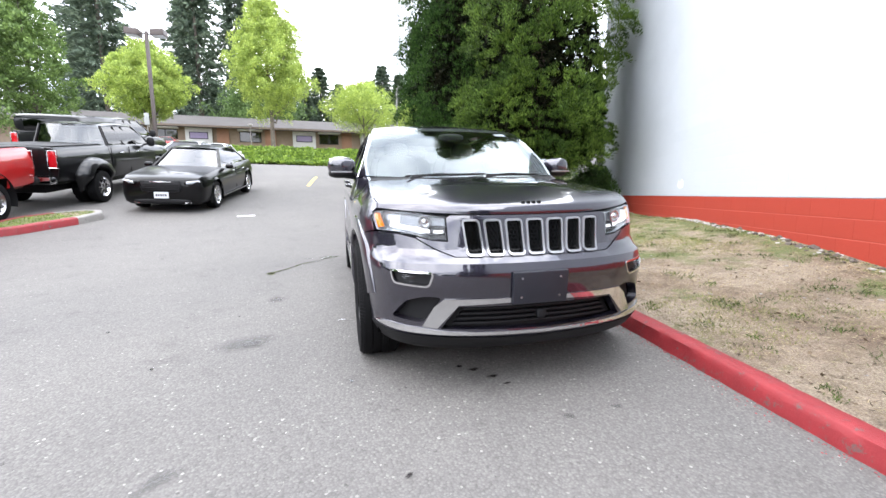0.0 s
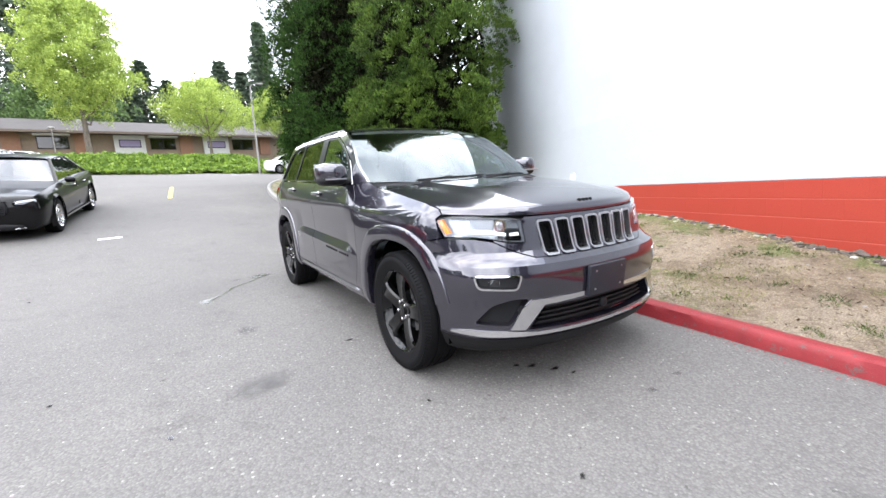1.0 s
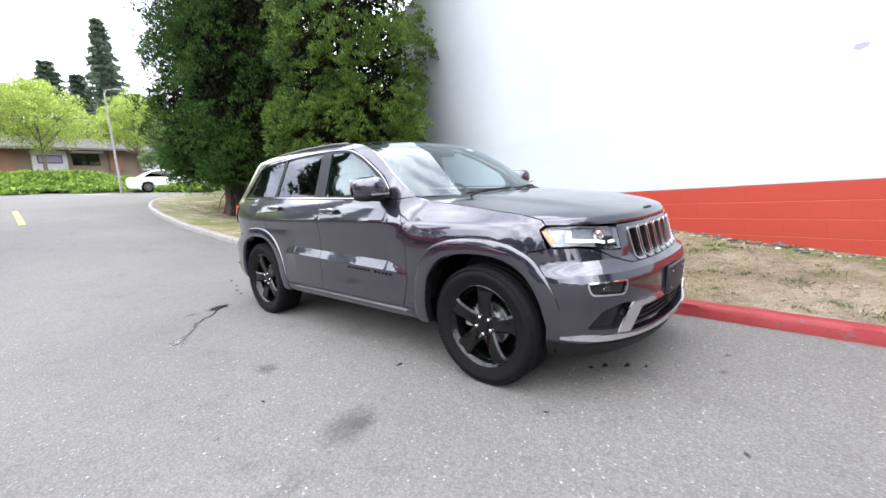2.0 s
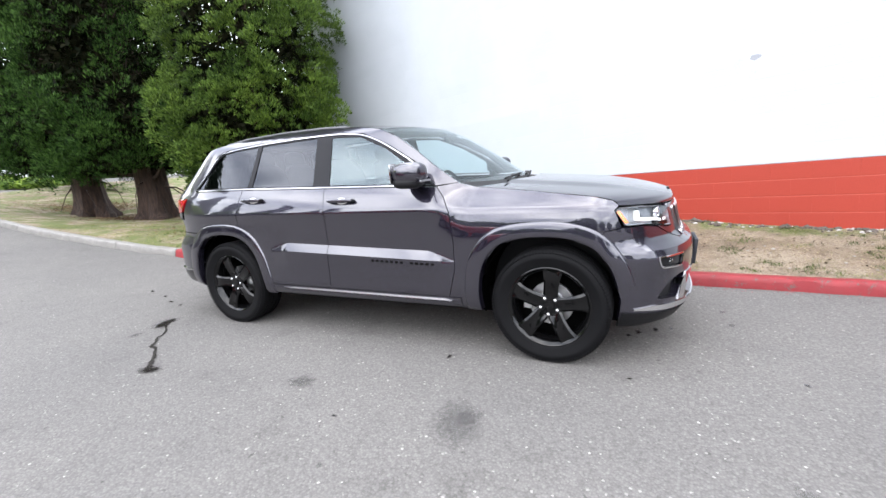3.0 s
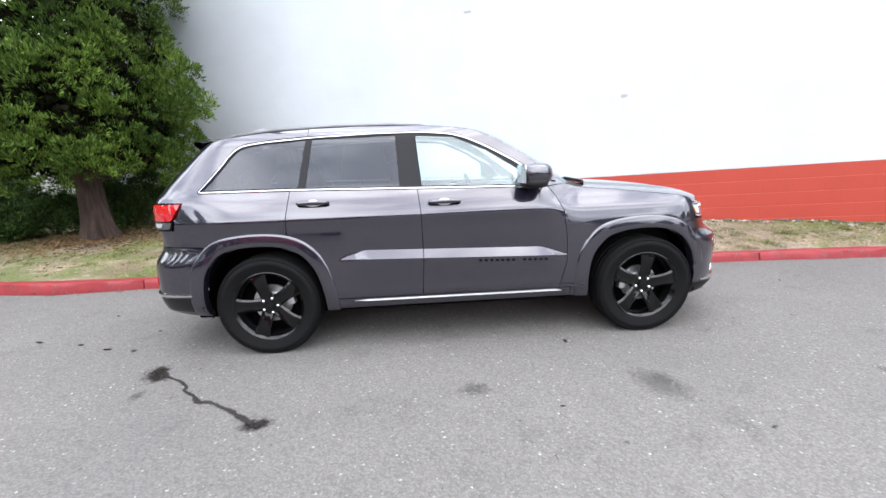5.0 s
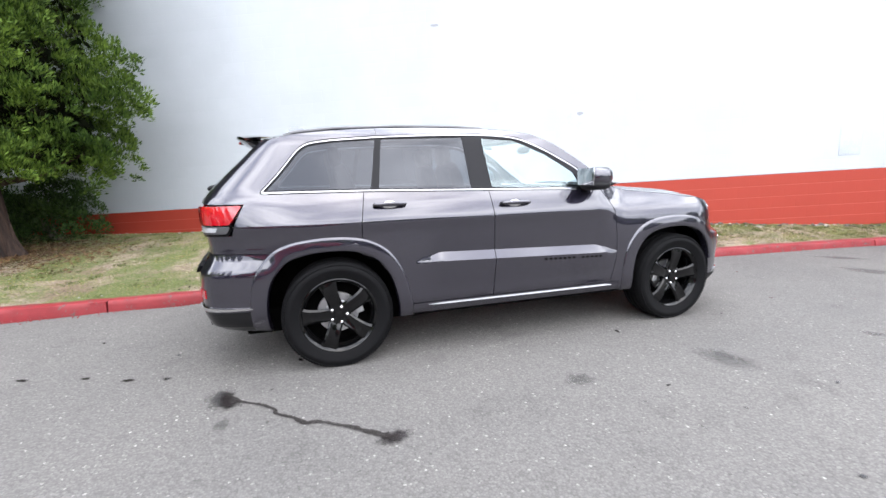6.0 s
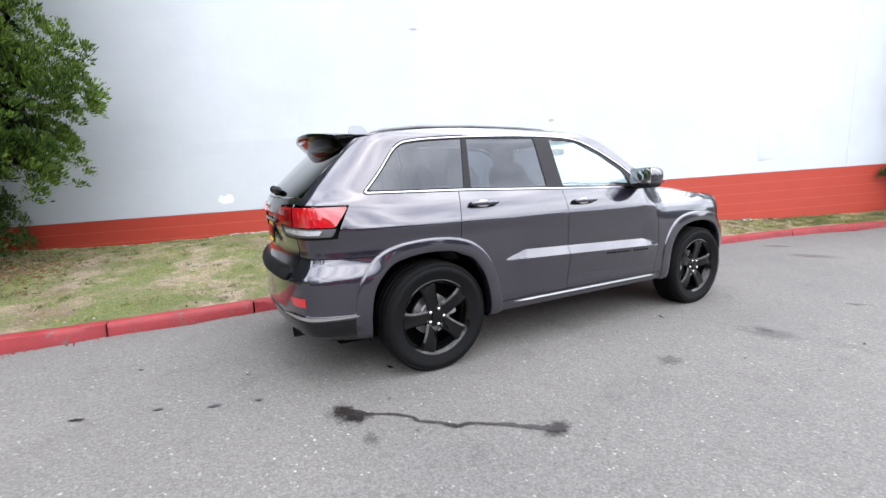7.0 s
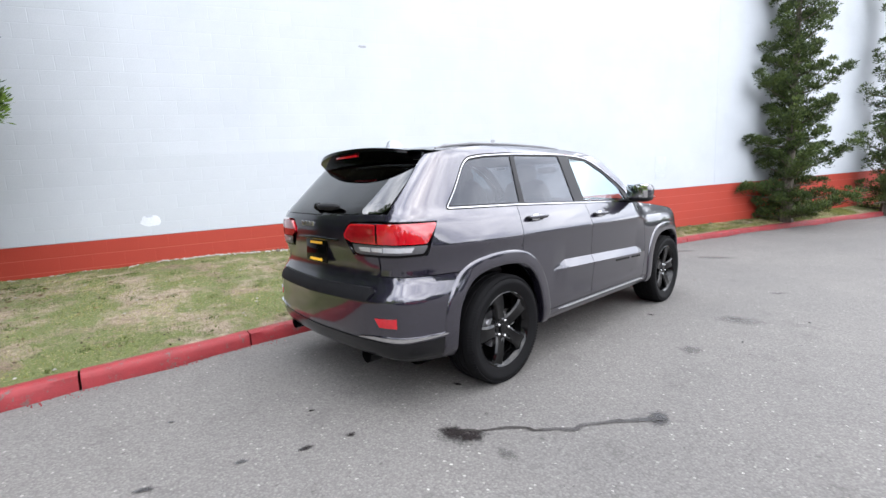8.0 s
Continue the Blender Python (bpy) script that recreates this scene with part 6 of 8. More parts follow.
def juniper(x, y, h, seed, label, spread=1.0, tufts=110):
    """A ragged evergreen of layered pads that lean out on crooked limbs."""
    rng = np.random.default_rng(seed)
    at = TIP @ Vector((x, y, verge_z(x, y)))
    tree = thing("evergreen_tree", label, "tree", Matrix.Translation(at), group="evergreens along the wall")
    part("trunk", root_flare(0.13, h * 0.95, seed=seed, flare=0.5), BARK, tree)
    wall_n = Vector((math.cos(radians(WALL_YAW)), math.sin(radians(WALL_YAW)), 0))
    room = (Vector((wall_x(y), y, 0)) - Vector((x, y, 0))).dot(wall_n) - 0.12
    cs, rs = [], []
    limbs = 84
    for k in range(limbs):
        f = k / limbs
        z0 = 0.12 + (h - 0.5) * f ** 1.15
        t = k * 2.399 + rng.uniform(-0.4, 0.4)
        # a broad skirt, a waist, and a few long arms above it
        girth = (1.22 if f < 0.25 else 1.0 if f < 0.45 else 0.68) * (1 - 0.45 * max(0.0, f - 0.5))
        reach = girth * (0.78 + 0.34 * math.sin(k * 1.9)) * spread
        if f > 0.42 and k % 7 in (0, 3):
            reach *= 1.9
        d = Vector((math.cos(t), math.sin(t), 0))
        over = d.dot(wall_n) * reach - room
        if over > 0:
            d = (d - wall_n * (over / reach)).normalized()
            reach *= 0.9
        rise = rng.uniform(0.15, 0.6) if f > 0.15 else rng.uniform(-0.02, 0.25)
        def along(u):
            return d * reach * u + Vector((0, 0, z0 + rise * reach * u * u))
        part("limb", tube([tuple(along(u)) for u in (0, 0.35, 0.7, 1)], [0.045 * (1.2 - f), 0.032 * (1.2 - f), 0.02 * (1.2 - f), 0.006], 6), BARK, tree)
        steps = max(4, int(reach / 0.13))
        for j in range(steps):
            u = 0.22 + 0.82 * j / (steps - 1)
            for _ in range(2):
                q = along(u) + Vector(rng.normal(scale=0.06, size=3).tolist()) + Vector((0, 0, 0.05))
                if q.dot(wall_n) < room:
                    cs.append(tuple(q)); rs.append(rng.uniform(0.14, 0.25) * (1.15 - 0.5 * u))
    c, r = np.array(cs), np.array(rs)
    axis = c * 0.0
    axis[:, 2] = c[:, 2]
    p, w, ln, wd, fc = lobes_to_leaves(c, r, tufts, axis, rng, 0.085, 0.024, 0.45, 0.45, 0.62)
    ok = p @ np.array(wall_n) < room + 0.05
    crown_part(tree, p[ok], w[ok], ln[ok], wd[ok], LEAF_JUNIPER, rng, label="layered dark green pads", face=fc[ok])
    return tree


LEAF_JUNIPER = make_leaf("juniper_foliage", (0.018, 0.032, 0.010), (0.105, 0.150, 0.042), 0.12)
juniper(0.92, -6.6, 8.5, 21, "ragged dark evergreen leaning against the white wall")
juniper(-0.62, -11.0, 9.0, 22, "ragged dark evergreen further along the wall", 0.7, 60)
juniper(-1.75, -14.6, 9.0, 23, "ragged dark evergreen at the far end of the wall", 0.75, 50)


LEAF_SHRUB = make_leaf("dark_shrub_leaf", (0.018, 0.038, 0.012), (0.07, 0.125, 0.03), 0.15, gloss=0.15)


def shrub(x, y, r, h, seed, label):
    rng = np.random.default_rng(seed)
    at = TIP @ Vector((x, y, verge_z(x, y)))
    bush = thing("shrub", label, "shrub", Matrix.Translation(at))
    k = 60
    d = rng.normal(size=(k, 3)); d[:, 2] = np.abs(d[:, 2]); d /= np.linalg.norm(d, axis=1)[:, None]
    c = d * np.array([r, r, h]) * rng.uniform(0.5, 0.9, k)[:, None]
    c[:, 2] += 0.1
    for q in range(8):
        e = c[q * 7]
        part("stem", tube([(0, 0, -0.05), tuple(e * 0.5 + np.array([0, 0, 0.05])), tuple(e)], [0.02, 0.015, 0.006], 6), BARK, bush)
    p, w, ln, wd, fc = lobes_to_leaves(c, rng.uniform(0.12, 0.25, k) * max(1.0, r / 0.8), 200, c * 0, rng, 0.065, 0.03, 0.4, 0.3)
    crown_part(bush, p, w, ln, wd, LEAF_SHRUB, rng, face=fc)
    return bush


def hedge(x0, y0, x1, y1, h, seed, label):
    """A long bank of shrubs."""
    rng = np.random.default_rng(seed)
    a, b = Vector((x0, y0, 0)), Vector((x1, y1, 0))
    at = TIP @ Vector((x0, y0, verge_z(x0, y0) - 0.1))
    row = thing("hedge", label, "hedge", Matrix.Translation(at))
    k = int((b - a).length * 14)
    u = rng.uniform(0, 1, k)
    c = np.stack([(x1 - x0) * u + rng.normal(scale=0.5, size=k), (y1 - y0) * (u + 0.0) + rng.normal(scale=0.5, size=k), rng.uniform(0.1, 1.0, k) * h * (0.8 + 0.2 * np.sin(u * 23))], axis=1)
    for q in range(14):
        e = c[q * 9]
        part("stem", tube([(e[0], e[1], -0.2), (e[0] + 0.1, e[1], e[2] * 0.5), (e[0], e[1], e[2])], [0.05, 0.035, 0.012], 6), BARK, row)
    p, w, ln, wd, fc = lobes_to_leaves(c, rng.uniform(0.3, 0.55, k), 95, c * np.array([1, 1, 0.5]), rng, 0.20, 0.11, 0.0, 0.4)
    crown_part(row, p, w, ln, wd, LEAF_SHRUB, rng, face=fc)
    return row


hedge(8.5, 30.5, 34.0, 26.0, 3.0, 36, "tall dark hedge behind the conifers")
shrub(5.95, 11.15, 0.78, 1.22, 31, "low dark green shrub at the foot of the wall")
shrub(6.9, 12.6, 0.8, 1.15, 32, "leafy dark green shrub by the wall corner")
shrub(4.1, 12.75, 0.6, 0.5, 33, "low dark undergrowth beneath the conifers")
shrub(5.0, 12.4, 0.8, 0.7, 34, "low dark undergrowth beneath the conifers")
shrub(5.7, 14.4, 1.05, 1.0, 35, "dark undergrowth between the conifers")
shrub(7.3, 16.4, 1.5, 1.7, 37, "tall dark undergrowth behind the conifers")
shrub(8.6, 14.2, 1.3, 1.5, 38, "tall dark undergrowth behind the wall corner")


def broadleaf(name, x, y, z, h, rx, trunk, seed, material, label, lobes=320, per=60, leaf=0.30, base=0.22, group=""):
    rng = np.random.default_rng(seed)
    at = TIP @ Vector((x, y, z))
    tree = thing(name, label, "tree", Matrix.Translation(at), group=group)
    part("trunk", root_flare(trunk, h * 0.8, 12, seed, flare=0.4), BARK, tree)
    d = rng.normal(size=(lobes, 3)); d /= np.linalg.norm(d, axis=1)[:, None]
    rad = rng.uniform(0.4, 1.0, lobes)[:, None] ** 0.6 * (1 + 0.16 * rng.normal(size=(lobes, 1)))
    mid = h * (base + (1 - base) / 2)
    c = d * rad * np.array([rx, rx, h * (1 - base) / 2])
    taper = 1 - 0.58 * np.clip(c[:, 2] / (h * (1 - base) / 2), -0.35, 1)
    c[:, 2] += 0.22 * np.hypot(c[:, 0], c[:, 1]) - 0.22 * rx * 0.6
    c[:, 0] *= taper; c[:, 1] *= taper
    c[:, 2] += mid
    for k in range(10):
        e = c[k * 5]
        part("limb", tube([(0, 0, max(h * base * 0.8, e[2] * 0.45)), tuple(e * np.array([0.5, 0.5, 0.75])), tuple(e)], [trunk * 0.5, trunk * 0.3, 0.02], 6), BARK, tree)
    axis = np.zeros_like(c); axis[:, 2] = mid
    p, w, ln, wd, fc = lobes_to_leaves(c, rng.uniform(0.40, 0.95, lobes) * rx / 4, per, axis, rng, leaf, leaf * 0.7, 0.3, 0.2)
    crown_part(tree, p, w, ln, wd, material, rng, face=fc)
    return tree


MAPLES = "bright green street trees"
broadleaf("maple_tree", -11.4, 59.0, 4.6, 18.5, 4.0, 0.30, 41, LEAF_MAPLE, "tall bright green maple behind the ivy bank", 560, 120, 0.23, 0.25, MAPLES)
broadleaf("maple_tree", -21.6, 50.5, 4.2, 10.4, 3.3, 0.2, 42, LEAF_MAPLE, "broad bright green maple behind the parked trucks", 440, 110, 0.21, 0.34, MAPLES)
broadleaf("maple_tree", 0.0, 60.2, 4.6, 8.8, 4.2, 0.17, 43, LEAF_MAPLE, "small airy yellow-green maple", 260, 100, 0.19, 0.32, MAPLES)
broadleaf("maple_tree", 8.8, 65.5, 4.6, 9.5, 3.8, 0.16, 44, LEAF_MAPLE, "small yellow-green maple near the thin lamp pole", 240, 95, 0.20, 0.3, MAPLES)
broadleaf("maple_tree", -18.0, 84.0, 4.8, 13.0, 7.0, 0.2, 46, LEAF_DARK, "green tree behind the low building", 300, 56, 0.42, 0.1, MAPLES)
broadleaf("columnar_tree", -22.5, 35.5, 2.2, 13.0, 2.1, 0.2, 47, LEAF_LIME, "dense green tree beyond the parked trucks", 420, 80, 0.18, 0.08)
broadleaf("columnar_tree", -24.6, 31.5, 2.2, 10.0, 2.2, 0.2, 48, LEAF_LIME, "dense green tree at the lot edge", 380, 80, 0.18, 0.08)


def fir(h, r, seed, label):
    rng = np.random.default_rng(seed)
    tree = thing("fir_tree", label, "tree", group="tall firs")
    part("trunk", root_flare(0.35, h * 0.98, 10, seed, flare=0.2), BARK, tree)
    n = 17000
    f = rng.uniform(0, 1, n) ** 0.8
    z = h * (0.12 + 0.88 * f)
    whorl = np.round(z / 1.05) * 1.05
    z = whorl + rng.normal(scale=0.13, size=n)
    t = (np.floor(rng.uniform(0, 8, n)) + whorl * 1.7) * (2 * np.pi / 8) + rng.normal(scale=0.12, size=n)
    reach = r * (1 - f) ** 0.6 * (0.78 + 0.42 * np.sin(whorl * 7 + np.round(t * 8 / 6.283) * 2.1))
    u = rng.uniform(0.1, 1, n) ** 0.7
    p = np.stack([reach * u * np.cos(t), reach * u * np.sin(t), z - 0.45 * u * reach * 0.5], axis=1)
    w = np.stack([np.cos(t), np.sin(t), -0.25 + 0 * t], axis=1) + rng.normal(scale=0.4, size=(n, 3))
    crown_part(tree, p, w, rng.uniform(0.45, 0.95, n), rng.uniform(0.12, 0.26, n), LEAF_FIR, rng)
    return tree


fir_a, fir_b = fir(34, 5.2, 61, "tall dark fir far behind the building"), fir(32, 4.7, 62, "tall dark fir far behind the building")
FIRS = [(-43.5, 86, 1.5), (-30.5, 92, 1.55), (-49, 92, 1.35), (-24.5, 97, 1.4), (-36.5, 104, 1.3), (-57, 84, 1.4), (-64, 72, 1.3), (12.5, 104, 1.12), (17, 110, 0.7), (21, 104, 0.72), (26, 100, 0.7),
        (-13, 128, 0.75), (-9, 131, 0.6), (-17, 126, 0.65), (-4, 133, 0.55), (7, 128, 0.55), (-68, 60, 1.2), (2, 135, 0.5), (-46, 108, 0.8), (-40, 112, 0.75), (-33, 110, 0.7), (-28, 108, 0.6), (-22, 116, 0.65), (-54, 98, 0.9),
        (-18, 108, 0.8), (-14, 112, 0.78), (-10.5, 115, 0.85), (-6, 117, 0.8), (-2, 119, 0.76), (1.5, 116, 0.82), (5, 118, 0.9), (9, 112, 0.85), (14, 116, 0.95), (25, 74, 0.6), (30, 68, 0.55), (35.5, 71, 0.6), (20, 80, 0.6), (41, 64, 0.55), (47, 70, 0.6)]
for i, (x, y, k) in enumerate(FIRS):
    src = (fir_a, fir_b)[i % 2]
    m = Matrix.Translation(TIP @ Vector((x, y, -0.8 if y > 100 else 0.4))) @ Matrix.Rotation(i * 1.3, 4, "Z")
    if i < 2:
        src.matrix_basis = m @ Matrix.Scale(k, 4)
    else:
        c = copy_thing(src, m)
        c.scale = (k * 1.5, k * 1.5, k) if y > 105 else (k, k, k)

# the woods across the lot, that the paint and the windows mirror
wood = broadleaf("maple_tree", -29, -3, 0.4, 7, 4.4, 0.22, 71, LEAF_DARK, "dark green tree across the car park", 260, 50, 0.5, 0.05, "trees across the car park")
for i, (x, y, k) in enumerate([(-30, 4, 0.6), (-29, 12, 0.7), (-27, -13, 0.6), (-26, -22, 0.6), (-30, 20, 0.8), (-18, -28, 0.7), (-11, -44, 0.6), (-2, -48, 0.6), (-31, -7, 0.7), (-33, 8, 0.75), (-14, -42, 0.6), (13, 50, 1.2), (18, 47, 1.2), (23, 44, 1.2), (28, 41, 1.2), (33, 37, 1.2), (39, 33, 1.2)]):
    c = copy_thing(wood, Matrix.Translation(TIP @ Vector((x, y, road_z(x, max(-20, y)) - 0.1))) @ Matrix.Rotation(i * 1.7, 4, "Z"))
    c.scale = (k, k, k)


# ---- ivy bank, island and grass ----
def ivy_bank():
    rng = np.random.default_rng(81)
    def front(x):
        return 42.0 - 0.028 * (x + 7) ** 2 * (1 if x > -7 else 0.10) - (0.45 * max(0, x - 1.5) ** 2)
    def height(x, v):
        return 1.55 * smooth01(v, 0.0, 1.0) * (1 - smooth01(x, 1.0, 6.5) * 0.75)
    bm = bmesh.new()
    rows = []
    xs = [-62 + i for i in range(70)]
    for x in xs:
        y0 = front(x)
        row = []
        for j in range(9):
            v = j / 8
            y = y0 + v * 7.0
            z = road_z(x, y0) + 0.03 + height(x, v) + 0.1 * noise.noise((x * 0.7, y * 0.7, 0))
            row.append(bm.verts.new(TIP @ Vector((x, y, z))))
        row.append(bm.verts.new(TIP @ Vector((x, y0 + 40, row[-1].co.z - (y0 + 40) * 0.045))))
        rows.append(row)
    for a, b in zip(rows, rows[1:]):
        for j in range(len(a) - 1):
            bm.faces.new((a[j], b[j], b[j + 1], a[j + 1]))
    tagged(new("ground_bank", mesh_of("ground_bank", bm, VERGE)), "planted bank beside the car park", "bank", kind="structure")
    n = 75000
    x = rng.uniform(-60, 6.8, n)
    v = rng.uniform(0, 1, n)
    at = np.empty((n, 3))
    for i in range(n):
        y0 = front(x[i])
        y = y0 + v[i] * 7.0
        at[i] = (x[i], y, road_z(x[i], y0) + 0.06 + height(x[i], v[i]) + 0.22 * noise.noise((x[i] * 0.9, y * 0.9, 3)) + rng.uniform(0, 0.22))
    at = at @ np.array(TIP.to_3x3()).T
    w = rng.normal(size=(n, 3)); w[:, 2] = np.abs(w[:, 2]) * 0.8; w[:, 1] -= 0.4
    ob = new("ivy_bed", leaf_mesh("ivy_bed", at, w, rng.uniform(0.18, 0.40, n), rng.uniform(0.16, 0.34, n), LEAF_IVY, rng))
    tagged(ob, "thick bright green ivy over the bank", "ivy", kind="stuff")


ivy_bank()


def grass():
    rng = np.random.default_rng(91)
    want = 230000
    y = rng.uniform(-12, 15, want)
    u = rng.uniform(0, 1, want)
    at = []
    for i in range(want):
        k = kerb_x(y[i]) + 0.17
        w = wall_x(y[i]) - 0.02 if y[i] < 13.2 else 6.5
        x = k + (w - k) * u[i]
        d = noise.noise((x * 0.9, y[i] * 0.9, 7)) + 0.6 * noise.noise((x * 3.5, y[i] * 3.5, 2)) + (0.5 if y[i] > 5.8 else 0.2 if y[i] < -0.5 else 0.0) + (0.35 if u[i] < 0.3 and (y[i] < -0.5 or y[i] > 6) else 0.22 if u[i] < 0.3 else 0) + (0.25 if (w - x) < 0.3 else 0)
        if d > 0.22 + 0.35 * rng.uniform():
            at.append((x, y[i], verge_z(x, y[i]) - 0.004))
    at = np.array(at) @ np.array(TIP.to_3x3()).T
    n = len(at)
    w = rng.normal(scale=0.65, size=(n, 3)); w[:, 2] = rng.uniform(0.5, 1.0, n)
    ob = new("grass", leaf_mesh("grass", at, w, rng.uniform(0.012, 0.04, n), rng.uniform(0.002, 0.005, n), GRASS, rng))
    tagged(ob, "short patchy half-dry grass", "grass", kind="stuff")

    def scatter(count, y0, y1):
        y = rng.uniform(y0, y1, count)
        k = np.array([kerb_x(v) + 0.16 for v in y])
        far = np.where(y < 13.2, WALL_X + WALL_SLOPE * y - 0.04, 6.5)
        return k + np.maximum(0.05, far - k) * rng.uniform(0, 1, count) ** 0.9, y

    def settle(x, y, up):
        return np.array([(a, b, verge_z(a, b) + up) for a, b in zip(x, y)]) @ np.array(TIP.to_3x3()).T
    # dead straw lying flat over everything
    x, y = scatter(90000, -9, 13)
    w = rng.normal(size=(len(x), 3)); w[:, 2] = rng.uniform(0.02, 0.35, len(x))
    ob = new("straw", leaf_mesh("straw", settle(x, y, 0.001), w, rng.uniform(0.012, 0.045, len(x)), rng.uniform(0.0015, 0.004, len(x)), STRAW, rng))
    tagged(ob, "pale dead straw over the dry ground", "straw", kind="stuff")
    # small rough tufts that stand out of the bare ground
    x, y = scatter(330, -7, 12.5)
    size = rng.uniform(0.025, 0.075, 330)
    per = 46
    bx, by = np.repeat(x, per), np.repeat(y, per)
    spreadt = np.repeat(size, per)
    bx = bx + rng.normal(size=len(bx)) * spreadt * 0.8
    by = by + rng.normal(size=len(by)) * spreadt * 0.8
    ok = np.array([kerb_x(b) + 0.13 < a < (wall_x(b) - 0.02 if b < 13.2 else 9) for a, b in zip(bx, by)])
    bx, by, spreadt = bx[ok], by[ok], spreadt[ok]
    w = rng.normal(scale=0.7, size=(len(bx), 3)); w[:, 2] = rng.uniform(0.5, 1.0, len(bx))
    ob = new("grass_tufts", leaf_mesh("grass_tufts", settle(bx, by, -0.003), w, spreadt * rng.uniform(0.5, 1.0, len(bx)), rng.uniform(0.003, 0.007, len(bx)), TUFT, rng))
    tagged(ob, "small dark green tufts and weeds", "grass", kind="stuff")
    # brown scraps of leaf and bark
    x, y = scatter(5200, -8, 12.5)
    w = rng.normal(size=(len(x), 3)); w[:, 2] = rng.uniform(0.0, 0.3, len(x))
    up = np.tile(np.array([0.0, 0.0, 1.0]), (len(x), 1)) + rng.normal(scale=0.3, size=(len(x), 3))
    ob = new("leaf_scraps", leaf_mesh("leaf_scraps", settle(x, y, 0.004), w, rng.uniform(0.012, 0.05, len(x)), rng.uniform(0.008, 0.024, len(x)), SCRAP, rng, up))
    tagged(ob, "brown scraps of leaf and bark on the dirt", "leaf litter", kind="stuff")
    rng2 = random.Random(3)
    bm = bmesh.new()
    for _ in range(260):
        y = rng2.uniform(-6, 12)
        k = kerb_x(y) + 0.2
        x = rng2.uniform(k, max(k + 0.1, wall_x(y) - 0.1))
        s = rng2.uniform(0.006, 0.022)
        b = bmesh.new()
        bmesh.ops.create_icosphere(b, subdivisions=1, radius=s)
        for v in b.verts:
            v.co *= rng2.uniform(0.6, 1.2)
            v.co.z *= 0.5
        b.transform(Matrix.Translation(TIP @ Vector((x, y, verge_z(x, y)))))
        join(bm, b)
    tagged(part("litter", bm, MORTAR, None), "small pale stones and scraps on the dirt", "stones", kind="stuff")


grass()


def needle_litter():
    """Brown shed needles and twigs on the ground round the conifers."""
    rng = np.random.default_rng(97)
    n = 26000
    foot = np.array([(4.3, 11.1), (4.9, 17.2), (4.8, 21.2)])[rng.integers(0, 3, n)]
    d = np.abs(rng.normal(scale=0.95, size=n)) + 0.15
    t = rng.uniform(0, 2 * np.pi, n)
    x, y = foot[:, 0] + d * np.cos(t), foot[:, 1] + d * np.sin(t)
    ok = np.array([kerb_x(b) + 0.2 < a < (wall_x(b) - 0.05 if b < 13.2 else 9) for a, b in zip(x, y)])
    x, y = x[ok], y[ok]
    at = np.array([(a, b, verge_z(a, b) + 0.004) for a, b in zip(x, y)]) @ np.array(TIP.to_3x3()).T
    n = len(at)
    w = rng.normal(size=(n, 3)); w[:, 2] = rng.uniform(0.0, 0.25, n)
    ob = new("needle_litter", leaf_mesh("needle_litter", at, w, rng.uniform(0.03, 0.09, n), rng.uniform(0.008, 0.022, n), LITTER, rng))
    tagged(ob, "brown shed needles under the conifers", "leaf litter", kind="stuff")


LITTER = make_leaf("brown_needles", (0.07, 0.04, 0.022), (0.21, 0.13, 0.075), 0.05, gloss=0.1)
needle_litter()


def island():
    """The small grassed island with its red kerb in front of the trucks."""
    edge = [(-6.98, 8.42), (-6.3, 9.2), (-5.85, 10.1), (-5.72, 10.7), (-5.9, 11.05), (-6.25, 11.05), (-6.65, 10.65), (-6.95, 10.1), (-7.05, 9.2)]
    isl = tagged(new("kerb_island"), "small grass island with a red kerb", "kerb", kind="structure")
    def ring(d, up):
        pts = shrink(edge, d)
        return [TIP @ Vector((x, y, road_z(x, y) + up)) for x, y in pts]
    levels = [ring(0, -0.15), ring(0.0, 0.11), ring(0.03, 0.14), ring(0.13, 0.14), ring(0.14, 0.08)]
    n = len(edge)
    for i in range(n):
        bm = bmesh.new()
        a = [bm.verts.new(l[i]) for l in levels]
        b = [bm.verts.new(l[(i + 1) % n]) for l in levels]
        for j in range(len(levels) - 1):
            bm.faces.new((a[j], b[j], b[j + 1], a[j + 1]))
        part("kerb_stone", bm, KERB_GREY if i in (2, 3, 4, 5) else KERB_RED, isl, sharp=50)
    bm = bmesh.new()
    inner = shrink(edge, 0.13)
    vs = [bm.verts.new(TIP @ Vector((x, y, road_z(x, y) + 0.13))) for x, y in inner]
    f = bm.faces.new(vs)
    bmesh.ops.triangulate(bm, faces=[f])
    part("turf", bm, VERGE, isl)
    rng = np.random.default_rng(95)
    poly = shrink(edge, 0.16)
    x, y = rng.uniform(-12.5, -5.7, 30000), rng.uniform(5.4, 11.1, 30000)
    ok = inside(x, y, poly)
    x, y = x[ok], y[ok]
    at = np.array([tuple(TIP @ Vector((a, b, road_z(a, b) + 0.125))) for a, b in zip(x, y)])
    n = len(at)
    w = rng.normal(scale=0.5, size=(n, 3)); w[:, 2] = rng.uniform(0.5, 1, n)
    ob = new("turf_grass", leaf_mesh("turf_grass", at, w, rng.uniform(0.025, 0.05, n), rng.uniform(0.008, 0.016, n), LEAF_IVY, rng))
    ob.parent = isl
    tagged(ob, "short green grass", kind="stuff")


island()


